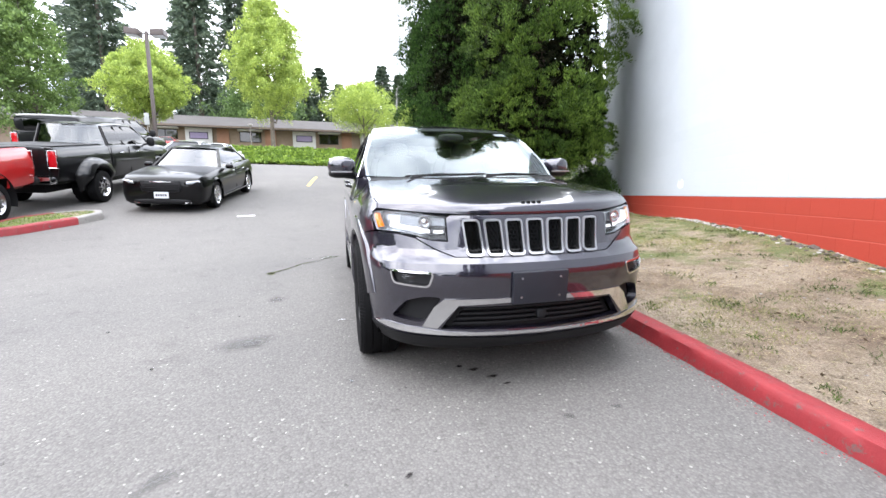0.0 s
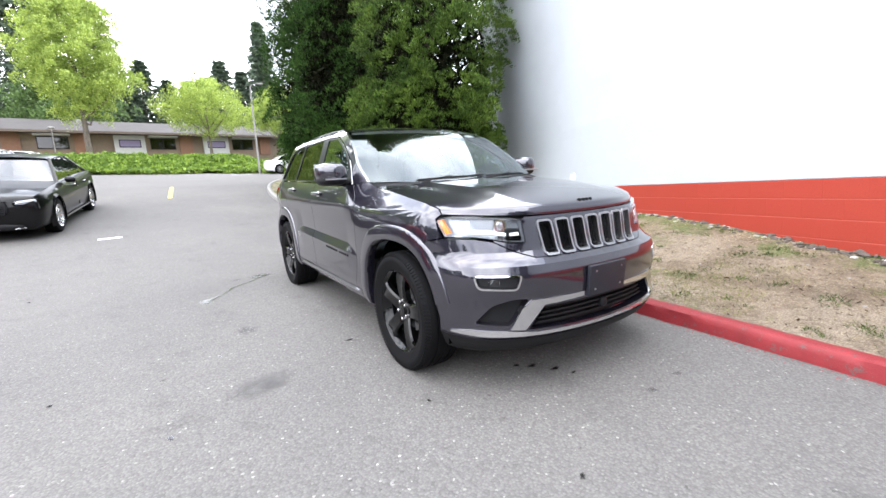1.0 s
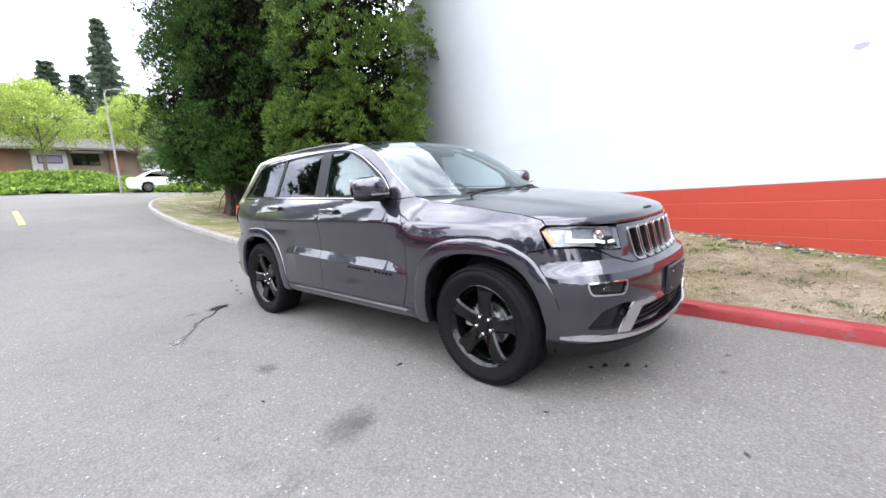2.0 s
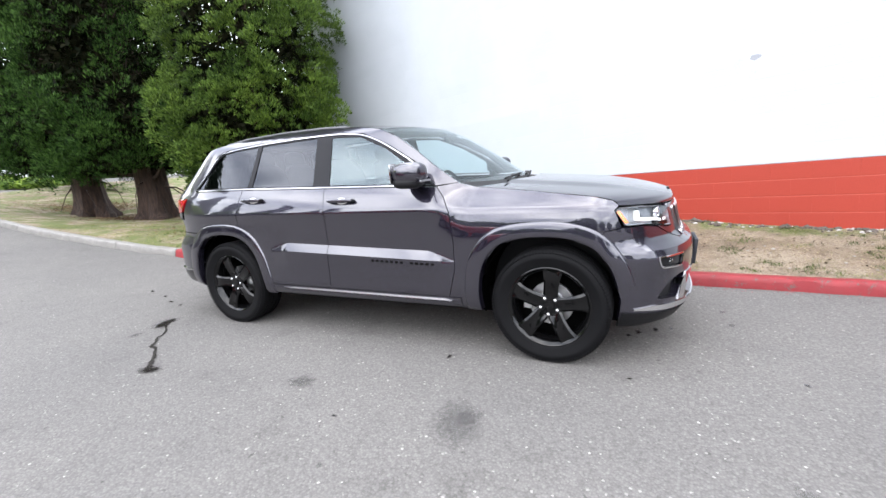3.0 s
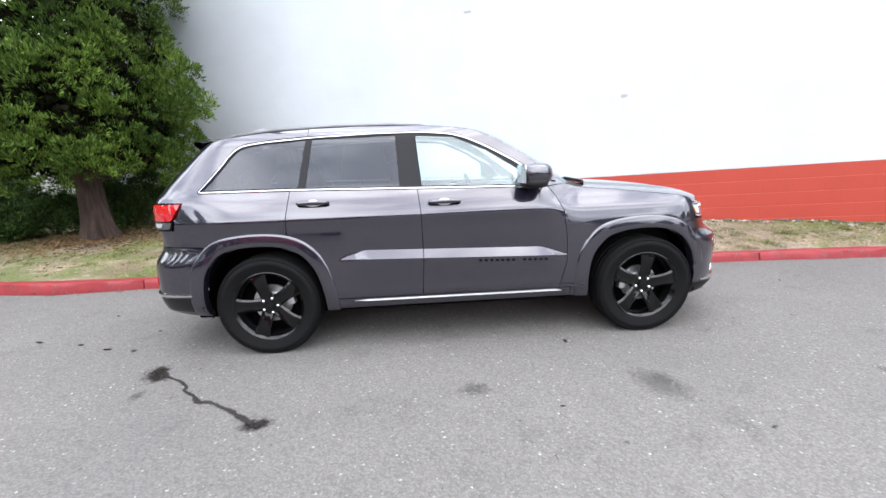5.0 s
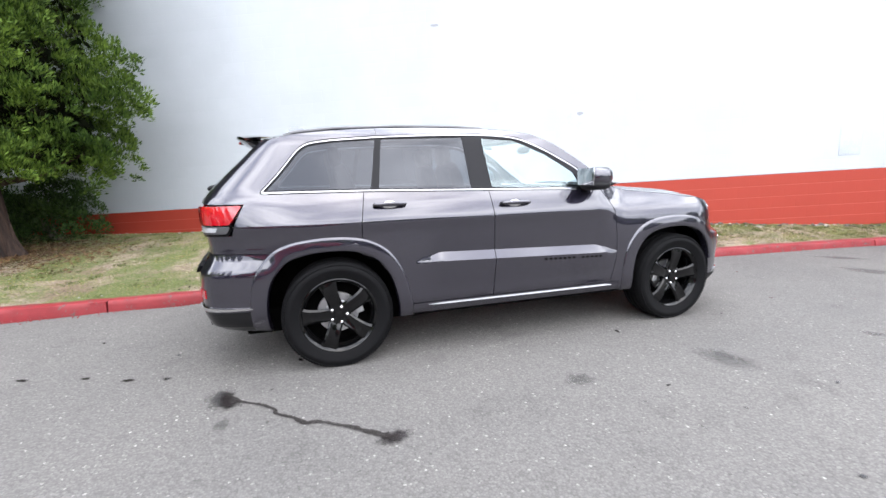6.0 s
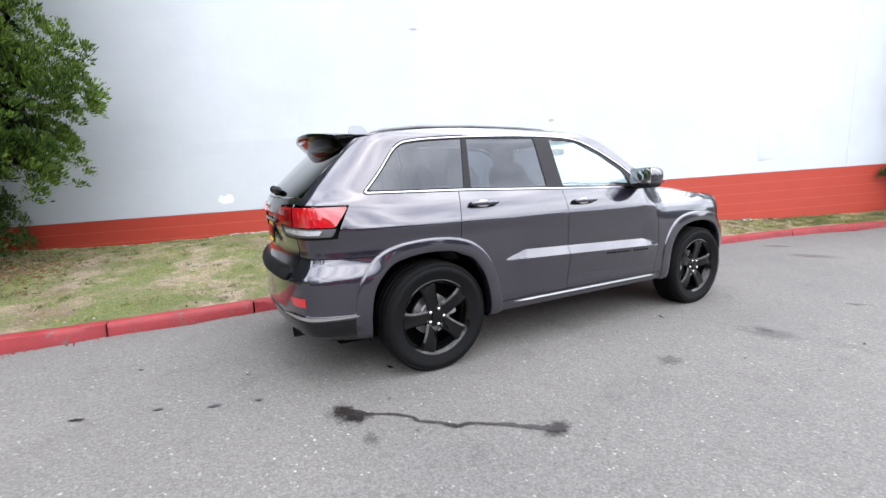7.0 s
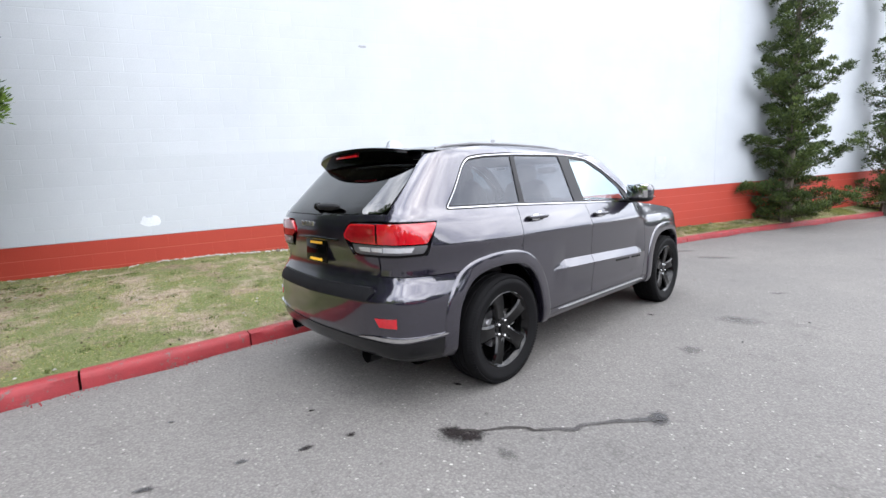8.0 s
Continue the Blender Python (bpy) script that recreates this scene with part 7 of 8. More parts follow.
# ---- other vehicles ----
def ring_loft(stations, section):
    """A closed shell through cross sections; section(station) gives the half outline from the bottom's middle to the top's middle."""
    bm = bmesh.new()
    rings = []
    for st in stations:
        half = section(st)
        full = half + [(-x, y, z) for x, y, z in half[::-1] if abs(x) > 1e-5]
        rings.append([bm.verts.new(p) for p in full])
    n = len(rings[0])
    for a, b in zip(rings, rings[1:]):
        for k in range(n):
            bm.faces.new((a[k], a[(k + 1) % n], b[(k + 1) % n], b[k]))
    bm.faces.new(rings[0]); bm.faces.new(rings[-1])
    bmesh.ops.recalc_face_normals(bm, faces=bm.faces[:])
    return bm


def lower_section(st):
    y, zb, zs, w = st
    h = zs - zb
    return [(0, y, zb), (w * 0.82, y, zb), (w * 0.95, y, zb + h * 0.10), (w * 0.995, y, zb + h * 0.35), (w, y, zb + h * 0.62), (w * 0.985, y, zb + h * 0.72), (w * 0.955, y, zb + h * 0.92), (w * 0.90, y, zs), (w * 0.5, y, zs + 0.018), (0, y, zs + 0.025)]


def smooth_stations(st, n=5):
    flat = [np.array(s, float) for s in st]
    out = []
    for i in range(len(flat) - 1):
        p0, p1, p2, p3 = flat[max(i - 1, 0)], flat[i], flat[i + 1], flat[min(i + 2, len(flat) - 1)]
        for j in range(n):
            t = j / n
            out.append(tuple(0.5 * (2 * p1 + (p2 - p0) * t + (2 * p0 - 5 * p1 + 4 * p2 - p3) * t * t + (3 * p1 - p0 - 3 * p2 + p3) * t ** 3)))
    out.append(tuple(flat[-1]))
    return out


def cut_arches(bm, arches, wmax):
    """Takes round wheel openings out of a shell's flanks."""
    kill = []
    for f in bm.faces:
        c = f.calc_center_median()
        for yc, zc, r in arches:
            if abs(c.x) > wmax * 0.72 and math.hypot(c.y - yc, c.z - zc) < r:
                kill.append(f)
                break
    bmesh.ops.delete(bm, geom=kill, context="FACES")
    return bm


def arch_rings(car, arches, w, material):
    for yc, zc, r in arches:
        for sgn in (-1, 1):
            bm = bmesh.new()
            a, b, c = [], [], []
            for k in range(19):
                t = math.pi * (-0.12 + 1.24 * k / 18)
                cy, cz = math.cos(t), math.sin(t)
                a.append(bm.verts.new((sgn * (w - 0.05), yc + (r + 0.075) * cy, zc + (r + 0.075) * cz)))
                b.append(bm.verts.new((sgn * (w + 0.012), yc + (r + 0.01) * cy, zc + (r + 0.01) * cz)))
                c.append(bm.verts.new((sgn * (w - 0.25), yc + (r - 0.02) * cy, zc + (r - 0.02) * cz)))
            for k in range(18):
                bm.faces.new((a[k], a[k + 1], b[k + 1], b[k])); bm.faces.new((b[k], b[k + 1], c[k + 1], c[k]))
            bmesh.ops.recalc_face_normals(bm, faces=bm.faces[:])
            part("wheel_arch", bm, material, car)
        part("wheel_well", box(-w + 0.22, yc - r, zc - 0.2, w - 0.22, yc + r, zc + r * 0.96, 0.05), BLACK_TRIM, car)


def greenhouse(car, base, roof, w0, w1, paint_mat, posts):
    """Glass house and roof: base and roof give (y, z) at the front and rear; posts are places of the side pillars."""
    (fy, fz), (ry, rz_) = base
    (ty, tz), (uy, uz) = roof
    lo = [(-w0, fy + 0.12, fz), (w0, fy + 0.12, fz), (w0, ry - 0.1, rz_), (-w0, ry - 0.1, rz_)]
    hi = [(-w1, ty + 0.03, tz - 0.012), (w1, ty + 0.03, tz - 0.012), (w1, uy - 0.03, uz - 0.012), (-w1, uy - 0.03, uz - 0.012)]
    names = ("windscreen", "side_window", "rear_window", "side_window")
    for i in range(4):
        j = (i + 1) % 4
        g = bmesh.new()
        bow = 0.10 if i == 0 else (-0.08 if i == 2 else 0)
        n = 8
        rows = []
        for f in (0, 0.5, 1):
            row = []
            for k in range(n + 1):
                u = k / n
                a = Vector(lo[i]).lerp(Vector(lo[j]), u); b = Vector(hi[i]).lerp(Vector(hi[j]), u)
                p = a.lerp(b, f)
                p.y -= bow * (1 - (2 * u - 1) ** 2) * (1 - 0.4 * f)
                if i in (0, 2):
                    p.z += 0.04 * (1 - (2 * u - 1) ** 2) * f
                if i in (1, 3):
                    p.x += (1 if p.x > 0 else -1) * 0.03 * (1 - (2 * f - 1) ** 2)
                row.append(g.verts.new(p))
            rows.append(row)
        for ra, rb in zip(rows, rows[1:]):
            for k in range(n):
                g.faces.new((ra[k], ra[k + 1], rb[k + 1], rb[k]))
        part(names[i], g, GLASS_DARK if i != 0 else GLASS_TINT2, car, "dark window glass")
    rn = bmesh.new()
    rows = []
    for f in (0, 0.12, 0.3, 0.5, 0.7, 0.88, 1):
        y = ty + (uy - ty) * f
        z = tz + (uz - tz) * f + 0.05 * (1 - (2 * f - 1) ** 2)
        row = [rn.verts.new((w1 * u * 1.02, y - 0.09 * (1 - u * u) * (1 - f) + 0.07 * (1 - u * u) * f, z + 0.035 * (1 - u * u) - (0.03 if abs(u) == 1 else 0))) for u in (-1, -0.9, -0.6, -0.3, 0, 0.3, 0.6, 0.9, 1)]
        rows.append(row)
    for a, b in zip(rows, rows[1:]):
        for k in range(8):
            rn.faces.new((a[k], a[k + 1], b[k + 1], b[k]))
    part("roof", rn, paint_mat, car)
    part("headliner", box(-w1 * 0.9, ty + 0.15, min(tz, uz) - 0.10, w1 * 0.9, uy - 0.15, min(tz, uz) - 0.05, 0.01), DARK_INSIDE, car)
    part("cabin", box(-w0 * 0.85, fy + 0.5, fz - 0.3, w0 * 0.85, ry - 0.2, fz + 0.08, 0.03), DARK_INSIDE, car)
    for x in (-0.36, 0.36):
        part("seat_back", rounded_blob(0.22, 0.08, 0.32, 4, 12, 8), SEAT_LEATHER, car, m=pose(x * w0 / 0.75, fy + 1.25, fz + 0.12, -12))
    for i in range(4):
        part("pillar", tube([lo[i], hi[i]], [0.045, 0.035], 8), paint_mat, car)
    for f in posts:
        for sgn in (-1, 1):
            y0 = fy + 0.12 + (ry - 0.1 - fy - 0.12) * f; y1 = ty + 0.06 + (uy - 0.05 - ty - 0.06) * f
            part("pillar", tube([(sgn * (w0 + 0.012), y0, fz + (rz_ - fz) * f), (sgn * (w1 + 0.04), (y0 + y1) / 2, (fz + tz) / 2), (sgn * (w1 + 0.012), y1, tz - 0.03)], [0.03, 0.03, 0.03], 6), BLACK_GLOSS, car)


GLASS_DARK = glass("privacy_glass", (0.04, 0.045, 0.05), ior=1.55)
GLASS_TINT2 = glass("screen_glass", (0.35, 0.42, 0.43), ior=2.3)
CHROME_RIM = plain("polished_alloy", (0.62, 0.62, 0.63), 0.16, 1.0, vary=0.05)


def simple_wheels(car, spots, r, w, rim_mat, rim_share=0.66, spokes=10):
    tyre_bm = lathe([(-0.11, r * rim_share), (-0.12, r * 0.85), (-0.10, r * 0.98), (0, r), (0.10, r * 0.98), (0.12, r * 0.85), (0.11, r * rim_share)], 40)
    rim_bm = lathe([(-0.08, r * rim_share - 0.03), (0.06, r * rim_share - 0.03), (0.10, r * rim_share), (0.115, r * rim_share + 0.008), (0.10, r * rim_share + 0.012)], 40)
    back_bm = lathe([(0.0, r * rim_share - 0.02), (0.0, 0.0)], 24)
    hub_bm = lathe([(0.04, 0.07), (0.09, 0.065), (0.10, 0.03), (0.10, 0)], 16)
    sp_bm = box(0.05, -0.022, 0.05, 0.09, 0.022, r * rim_share - 0.01, 0.008)
    src = None
    for side, y in spots:
        wheel = new("wheel")
        wheel.parent = car
        wheel.matrix_basis = pose(side * w, y, r) @ (Matrix.Rotation(math.pi, 4, "Z") if side < 0 else Matrix.Identity(4))
        if src is None:
            src = [part("tyre", tyre_bm, RUBBER, wheel), part("rim", rim_bm, rim_mat, wheel), part("wheel_back", back_bm, BLACK_TRIM, wheel), part("hub", hub_bm, rim_mat, wheel), part("spoke", sp_bm, rim_mat, wheel)]
        else:
            for s in src:
                again(s, wheel, Matrix.Identity(4))
        for k in range(1, spokes):
            again(src[-1], wheel, Matrix.Rotation(2 * math.pi * k / spokes, 4, "X"))


def stand(x, y, yaw=0, dz=0.0):
    """A pose on the sloping lot for a vehicle whose origin is between its axles' feet."""
    a, b = on_road(x, y + 1.4), on_road(x, y - 1.4)
    pitch = math.degrees(math.atan2(a.z - b.z, a.y - b.y))
    c, d = on_road(x + 0.8, y), on_road(x - 0.8, y)
    roll = -math.degrees(math.atan2(c.z - d.z, 1.6))
    p = on_road(x, y, dz)
    return Matrix.Translation(p) @ pose(0, 0, 0, pitch, roll, 0) @ pose(0, 0, 0, 0, 0, yaw)


def saloon(label, m, paint_mat, rim_mat, length=5.0, height=1.48, w=0.95, face=True, group=""):
    """A four-door saloon; its nose points to -y, its origin lies midway between the axles."""
    car = thing("saloon_car", label, "car", m, group=group)
    k = length / 5.0
    hb = height / 1.48
    r = 0.35
    fa, ra = -1.52 * k, 1.52 * k
    st = smooth_stations([(-2.44 * k, 0.36, 0.74 * hb, w * 0.76), (-2.36 * k, 0.22, 0.82 * hb, w * 0.90), (-2.1 * k, 0.20, 0.875 * hb, w * 0.97), (-1.5 * k, 0.19, 0.935 * hb, w), (-0.75 * k, 0.19, 0.98 * hb, w), (0.4 * k, 0.19, 1.0 * hb, w), (1.3 * k, 0.19, 1.02 * hb, w), (2.0 * k, 0.22, 1.03 * hb, w * 0.97), (2.4 * k, 0.26, 1.0 * hb, w * 0.9), (2.52 * k, 0.36, 0.9 * hb, w * 0.8)], 7)
    body = ring_loft(st, lower_section)
    arches = [(fa, r, r + 0.045), (ra, r, r + 0.045)]
    part("body", cut_arches(body, arches, w), paint_mat, car, sharp=40)
    arch_rings(car, arches, w, paint_mat)
    greenhouse(car, ((-0.95 * k, 0.94 * hb), (1.95 * k, 1.0 * hb)), ((-0.15 * k, height - 0.05), (1.15 * k, height - 0.06)), w * 0.86, w * 0.62, paint_mat, (0.42, 0.78))
    simple_wheels(car, [(s, y) for s in (-1, 1) for y in (fa, ra)], r, w - 0.125, rim_mat)
    for sgn in (-1, 1):
        part("door_mirror", rounded_blob(0.10, 0.06, 0.065, 3, 12, 8), paint_mat, car, m=pose(sgn * (w + 0.06), -0.62 * k, 1.0 * hb))
        part("door_seam", box(sgn * w * 0.985 - 0.006, 0.20 * k, 0.35, sgn * w * 0.985 + 0.006, 0.212 * k, 0.93 * hb), BLACK_TRIM, car)
        for y in (0.02 * k, 1.02 * k):
            part("door_handle", rounded_blob(0.018, 0.10, 0.016, 3, 10, 6), CHROME if rim_mat is CHROME_RIM else paint_mat, car, m=pose(sgn * w * 0.985, y, 0.84 * hb))
        part("tail_lamp", rounded_blob(0.09, 0.05, 0.10, 3, 12, 8), RED_LENS, car, m=pose(sgn * w * 0.74, 2.46 * k, 0.80 * hb))
        lampx = part("headlamp", rounded_blob(0.19, 0.09, 0.062, 3.4, 16, 8), BLACK_GLOSS, car, "clear headlamp", m=pose(sgn * w * 0.70, -2.345 * k, 0.735 * hb, 0, sgn * -6, sgn * 24))
        part("headlamp_lens", rounded_blob(0.165, 0.05, 0.042, 3.2, 14, 8), LAMP_GREY, lampx, m=pose(0, -0.048, 0.006))
        part("sill_strip", box(sgn * w - 0.012, fa + 0.42, 0.25, sgn * w + 0.006, ra - 0.42, 0.27), SATIN, car)
    if face:
        g = part("grille", rounded_blob(0.44, 0.06, 0.14, 5, 20, 10), BLACK_TRIM, car, "black mesh grille in a thin rim", m=pose(0, -2.42 * k, 0.64 * hb, -4))
        part("grille_wing", rounded_blob(0.22, 0.012, 0.014, 3, 12, 6), CHROME, g, m=pose(0, -0.062, 0.10))
        for gz in (-0.09, -0.05, -0.01, 0.03):
            part("grille_bar", box(-0.38, -0.066, gz - 0.005, 0.38, -0.056, gz + 0.005, 0.003), BLACK_GLOSS, g)
        part("grille_rim", tube([(-0.43, -0.05, 0.12), (-0.40, -0.06, -0.12), (0.40, -0.06, -0.12), (0.43, -0.05, 0.12), (-0.43, -0.05, 0.12)], 0.006, 6), BLACK_GLOSS, g)
        part("front_plate", box(-0.155, -0.008, -0.075, 0.155, 0.008, 0.075, 0.004), PLATE_WHITE, car, "pale number plate", m=pose(0, -2.475 * k, 0.44))
        for x in (-0.10, -0.05, 0.0, 0.05, 0.10):
            part("plate_bar", box(x - 0.016, -0.003, -0.025, x + 0.016, 0.003, 0.025), CAR_CHARCOAL, car, m=pose(0, -2.485 * k, 0.44))
        part("lower_intake", rounded_blob(0.62, 0.05, 0.055, 4, 18, 8), BLACK_TRIM, car, m=pose(0, -2.40 * k, 0.29))
        for sgn in (-1, 1):
            part("chin_strip", tube([(sgn * 0.80, -2.27 * k, 0.30), (sgn * 0.70, -2.36 * k, 0.262), (sgn * 0.48, -2.44 * k, 0.25)], [0.008, 0.014, 0.008], 8), CHROME, car)
        for sgn in (-1, 1):
            part("fog_lamp", rounded_blob(0.07, 0.03, 0.02, 3, 10, 6), SATIN, car, m=pose(sgn * 0.66, -2.36 * k, 0.32))
    part("underbody", box(-w * 0.75, -2.1 * k, 0.16, w * 0.75, 2.2 * k, 0.35, 0.02), BLACK_TRIM, car)
    return car


def pickup(label, m, paint_mat, rim_mat, dually=False, canopy=False, cab_only=False, group=""):
    """A crew-cab pickup; its tailgate faces -y, its origin lies below the rear axle."""
    car = thing("pickup_truck", label, "truck", m, group=group)
    r = 0.41
    w = 0.99
    fa = 3.75
    bed = smooth_stations([(-1.22, 0.66, 1.40, w * 0.97), (-1.18, 0.58, 1.42, w), (-0.4, 0.55, 1.42, w), (0.4, 0.55, 1.42, w), (0.92, 0.55, 1.42, w * 0.99)], 7)
    b = ring_loft(bed, lower_section)
    arches = [(0.0, r + 0.04, r + 0.12)]
    part("bed", cut_arches(b, arches, w), paint_mat, car, "cargo bed", sharp=40)
    part("bed_liner", box(-0.80, -1.12, 1.40, 0.80, 0.85, 1.452, 0.01), BLACK_TRIM, car)
    part("tailgate", box(-0.78, -1.275, 0.78, 0.78, -1.20, 1.42, 0.03), paint_mat, car)
    part("tailgate_bar", box(-0.14, -1.286, 1.14, 0.14, -1.27, 1.19, 0.004), SATIN, car)
    cab = smooth_stations([(0.96, 0.50, 1.40, w * 0.98), (1.4, 0.48, 1.41, w), (2.4, 0.48, 1.41, w), (3.0, 0.48, 1.40, w), (3.3, 0.50, 1.38, w), (4.1, 0.52, 1.33, w * 0.99), (4.6, 0.55, 1.26, w * 0.95), (4.78, 0.6, 1.1, w * 0.88)], 7)
    c = ring_loft(cab, lower_section)
    part("cab", cut_arches(c, [(fa, r + 0.04, r + 0.11)], w), paint_mat, car, sharp=40)
    arch_rings(car, [(fa, r + 0.03, r + 0.10)], w, paint_mat)
    (greenhouse)(car, ((0.92, 1.40), (3.52, 1.40)), ((1.06, 1.93), (2.72, 1.93)), w * 0.88, w * 0.72, paint_mat, (0.34, 0.62))
    part("rear_bumper", box(-0.92, -1.48, 0.60, 0.92, -1.24, 0.78, 0.05), CHROME if rim_mat is CHROME_RIM else BLACK_TRIM, car, "bright step bumper" if rim_mat is CHROME_RIM else "dark step bumper")
    part("front_bumper", box(-0.95, 4.72, 0.55, 0.95, 4.98, 0.82, 0.06), CHROME, car)
    part("grille", box(-0.55, 4.74, 0.84, 0.55, 4.86, 1.2, 0.05), BLACK_TRIM, car)
    part("chassis", box(-0.55, -1.1, 0.36, 0.55, 4.5, 0.62, 0.03), BLACK_TRIM, car)
    part("rear_axle", tube([(-0.9, 0, r), (0.9, 0, r)], 0.08, 10), BLACK_TRIM, car)
    part("differential", rounded_blob(0.18, 0.2, 0.17, 2.2, 14, 8), BLACK_TRIM, car, m=pose(0, 0, r))
    for sgn in (-1, 1):
        tl = part("tail_lamp", box(-0.085, -0.03, -0.19, 0.085, 0.03, 0.19, 0.025), RED_LENS, car, "tall red tail lamp", m=pose(sgn * 0.885, -1.235, 1.16))
        part("lamp_bezel", tube([(-0.09, -0.03, -0.195), (0.09, -0.03, -0.195), (0.09, -0.03, 0.195), (-0.09, -0.03, 0.195), (-0.09, -0.03, -0.195)], 0.012, 6), CHROME, tl)
        part("door_mirror", rounded_blob(0.11, 0.06, 0.14, 3, 12, 8), BLACK_TRIM, car, m=pose(sgn * (w + 0.15), 2.95, 1.48))
        part("mirror_arm", tube([(sgn * w * 0.9, 3.0, 1.38), (sgn * (w + 0.12), 2.97, 1.42)], 0.025, 8), BLACK_TRIM, car)
        part("headlamp", rounded_blob(0.14, 0.08, 0.12, 3, 12, 8), LENS_CLEAR, car, m=pose(sgn * 0.78, 4.70, 1.02))
        for y in (1.55, 2.45):
            part("door_handle", rounded_blob(0.02, 0.11, 0.02, 3, 10, 6), CHROME, car, m=pose(sgn * w * 0.985, y, 1.20))
        for y in (0.98, 1.92):
            part("door_seam", box(sgn * w * 0.985 - 0.008, y, 0.60, sgn * w * 0.985 + 0.008, y + 0.012, 1.36), BLACK_TRIM, car)
        if dually:
            f = bmesh.new()
            rows = []
            for k in range(29):
                t = math.pi * (-0.06 + 1.12 * k / 28)
                e = min(1.0, 0.25 + 1.6 * max(0.0, math.sin(t)))
                rim = r + 0.085
                prof = [(-0.02, rim + 0.20 * e), (0.10 * e, rim + 0.185 * e), (0.21 * e, rim + 0.135 * e), (0.26 * e, rim + 0.07 * e), (0.265 * e, rim + 0.01), (0.24 * e, rim - 0.02), (0.02, rim - 0.03)]
                rows.append([f.verts.new((sgn * (w * 0.985 + dx), q * math.cos(t) * (1.12 if q > rim + 0.02 else 1.0), r + 0.05 + q * math.sin(t))) for dx, q in prof])
            for a, bb in zip(rows, rows[1:]):
                for j in range(len(a) - 1):
                    f.faces.new((a[j], a[j + 1], bb[j + 1], bb[j]))
            bmesh.ops.recalc_face_normals(f, faces=f.faces[:])
            part("dual_wheel_fender", f, paint_mat, car, "flared fender over double wheels")
    part("roof_lamp", box(-0.16, 1.02, 1.90, 0.16, 1.08, 1.935, 0.01), BLACK_TRIM, car)
    wheels = [(s, fa) for s in (-1, 1)]
    simple_wheels(car, wheels + ([] if dually else [(s, 0.0) for s in (-1, 1)]), r, w - 0.13, rim_mat, 0.6, 12)
    if dually:
        simple_wheels(car, [(s, 0.0) for s in (-1, 1)], r, w + 0.10, rim_mat, 0.6, 8)
        simple_wheels(car, [(s, 0.0) for s in (-1, 1)], r, w - 0.22, rim_mat, 0.6, 4)
    else:
        arch_rings(car, arches, w, paint_mat if not (paint_mat is CAR_RED) else BLACK_TRIM)
    if canopy:
        top = smooth_stations([(-1.2, 1.42, 1.80, w * 0.86), (-1.0, 1.42, 1.92, w * 0.9), (0.5, 1.42, 1.95, w * 0.9), (0.9, 1.42, 1.94, w * 0.9)], 4)
        part("canopy", ring_loft(top, lower_section), paint_mat, car, "canopy over the bed")
        for sgn in (-1, 1):
            part("canopy_window", box(sgn * w * 0.895 - 0.01, -0.8, 1.50, sgn * w * 0.895 + 0.01, 0.6, 1.78, 0.004), GLASS_DARK, car)
        part("canopy_rear", box(-0.62, -1.215, 1.48, 0.62, -1.19, 1.78, 0.004), GLASS_DARK, car)
    return car


saloon("black saloon with chrome wheels parked facing the drive", stand(-4.8, 12.35 + 1.52), CAR_BLACK, CHROME_RIM)
pickup("charcoal crew-cab pickup with double rear wheels", stand(-8.0, 12.98), CAR_CHARCOAL, CHROME_RIM, dually=True)
pickup("bright red pickup parked behind the grass island", stand(-8.2, 10.08, 183), CAR_RED, SATIN)
pickup("dark grey pickup with a canopy, parked in the lot", stand(-11.0, 19.4) @ Matrix.Scale(1.14, 4), CAR_CHARCOAL, CHROME_RIM, canopy=True)
saloon("silver saloon parked beyond the trucks", stand(-8.1, 23.2, 180), SILVER_PAINT, CHROME_RIM, 4.7, 1.46, 0.91, False)
saloon("pale saloon parked beyond the black one", stand(-8.8, 29.2, 180), CAR_WHITE, CHROME_RIM, 4.7, 1.46, 0.91, False)
saloon("white saloon on the lane in front of the ivy bank", stand(5.35, 36.2, 90), CAR_WHITE, SATIN, 4.75, 1.43, 0.90, True)
saloon("black car parked beyond the conifers", stand(8.6, 40.0, 90), CAR_BLACK, SATIN, 4.6, 1.45, 0.9, False)
saloon("red car parked at the far edge of the lot", stand(-27.0, 30.0, 90), CAR_RED, SATIN, 4.6, 1.45, 0.9, False)


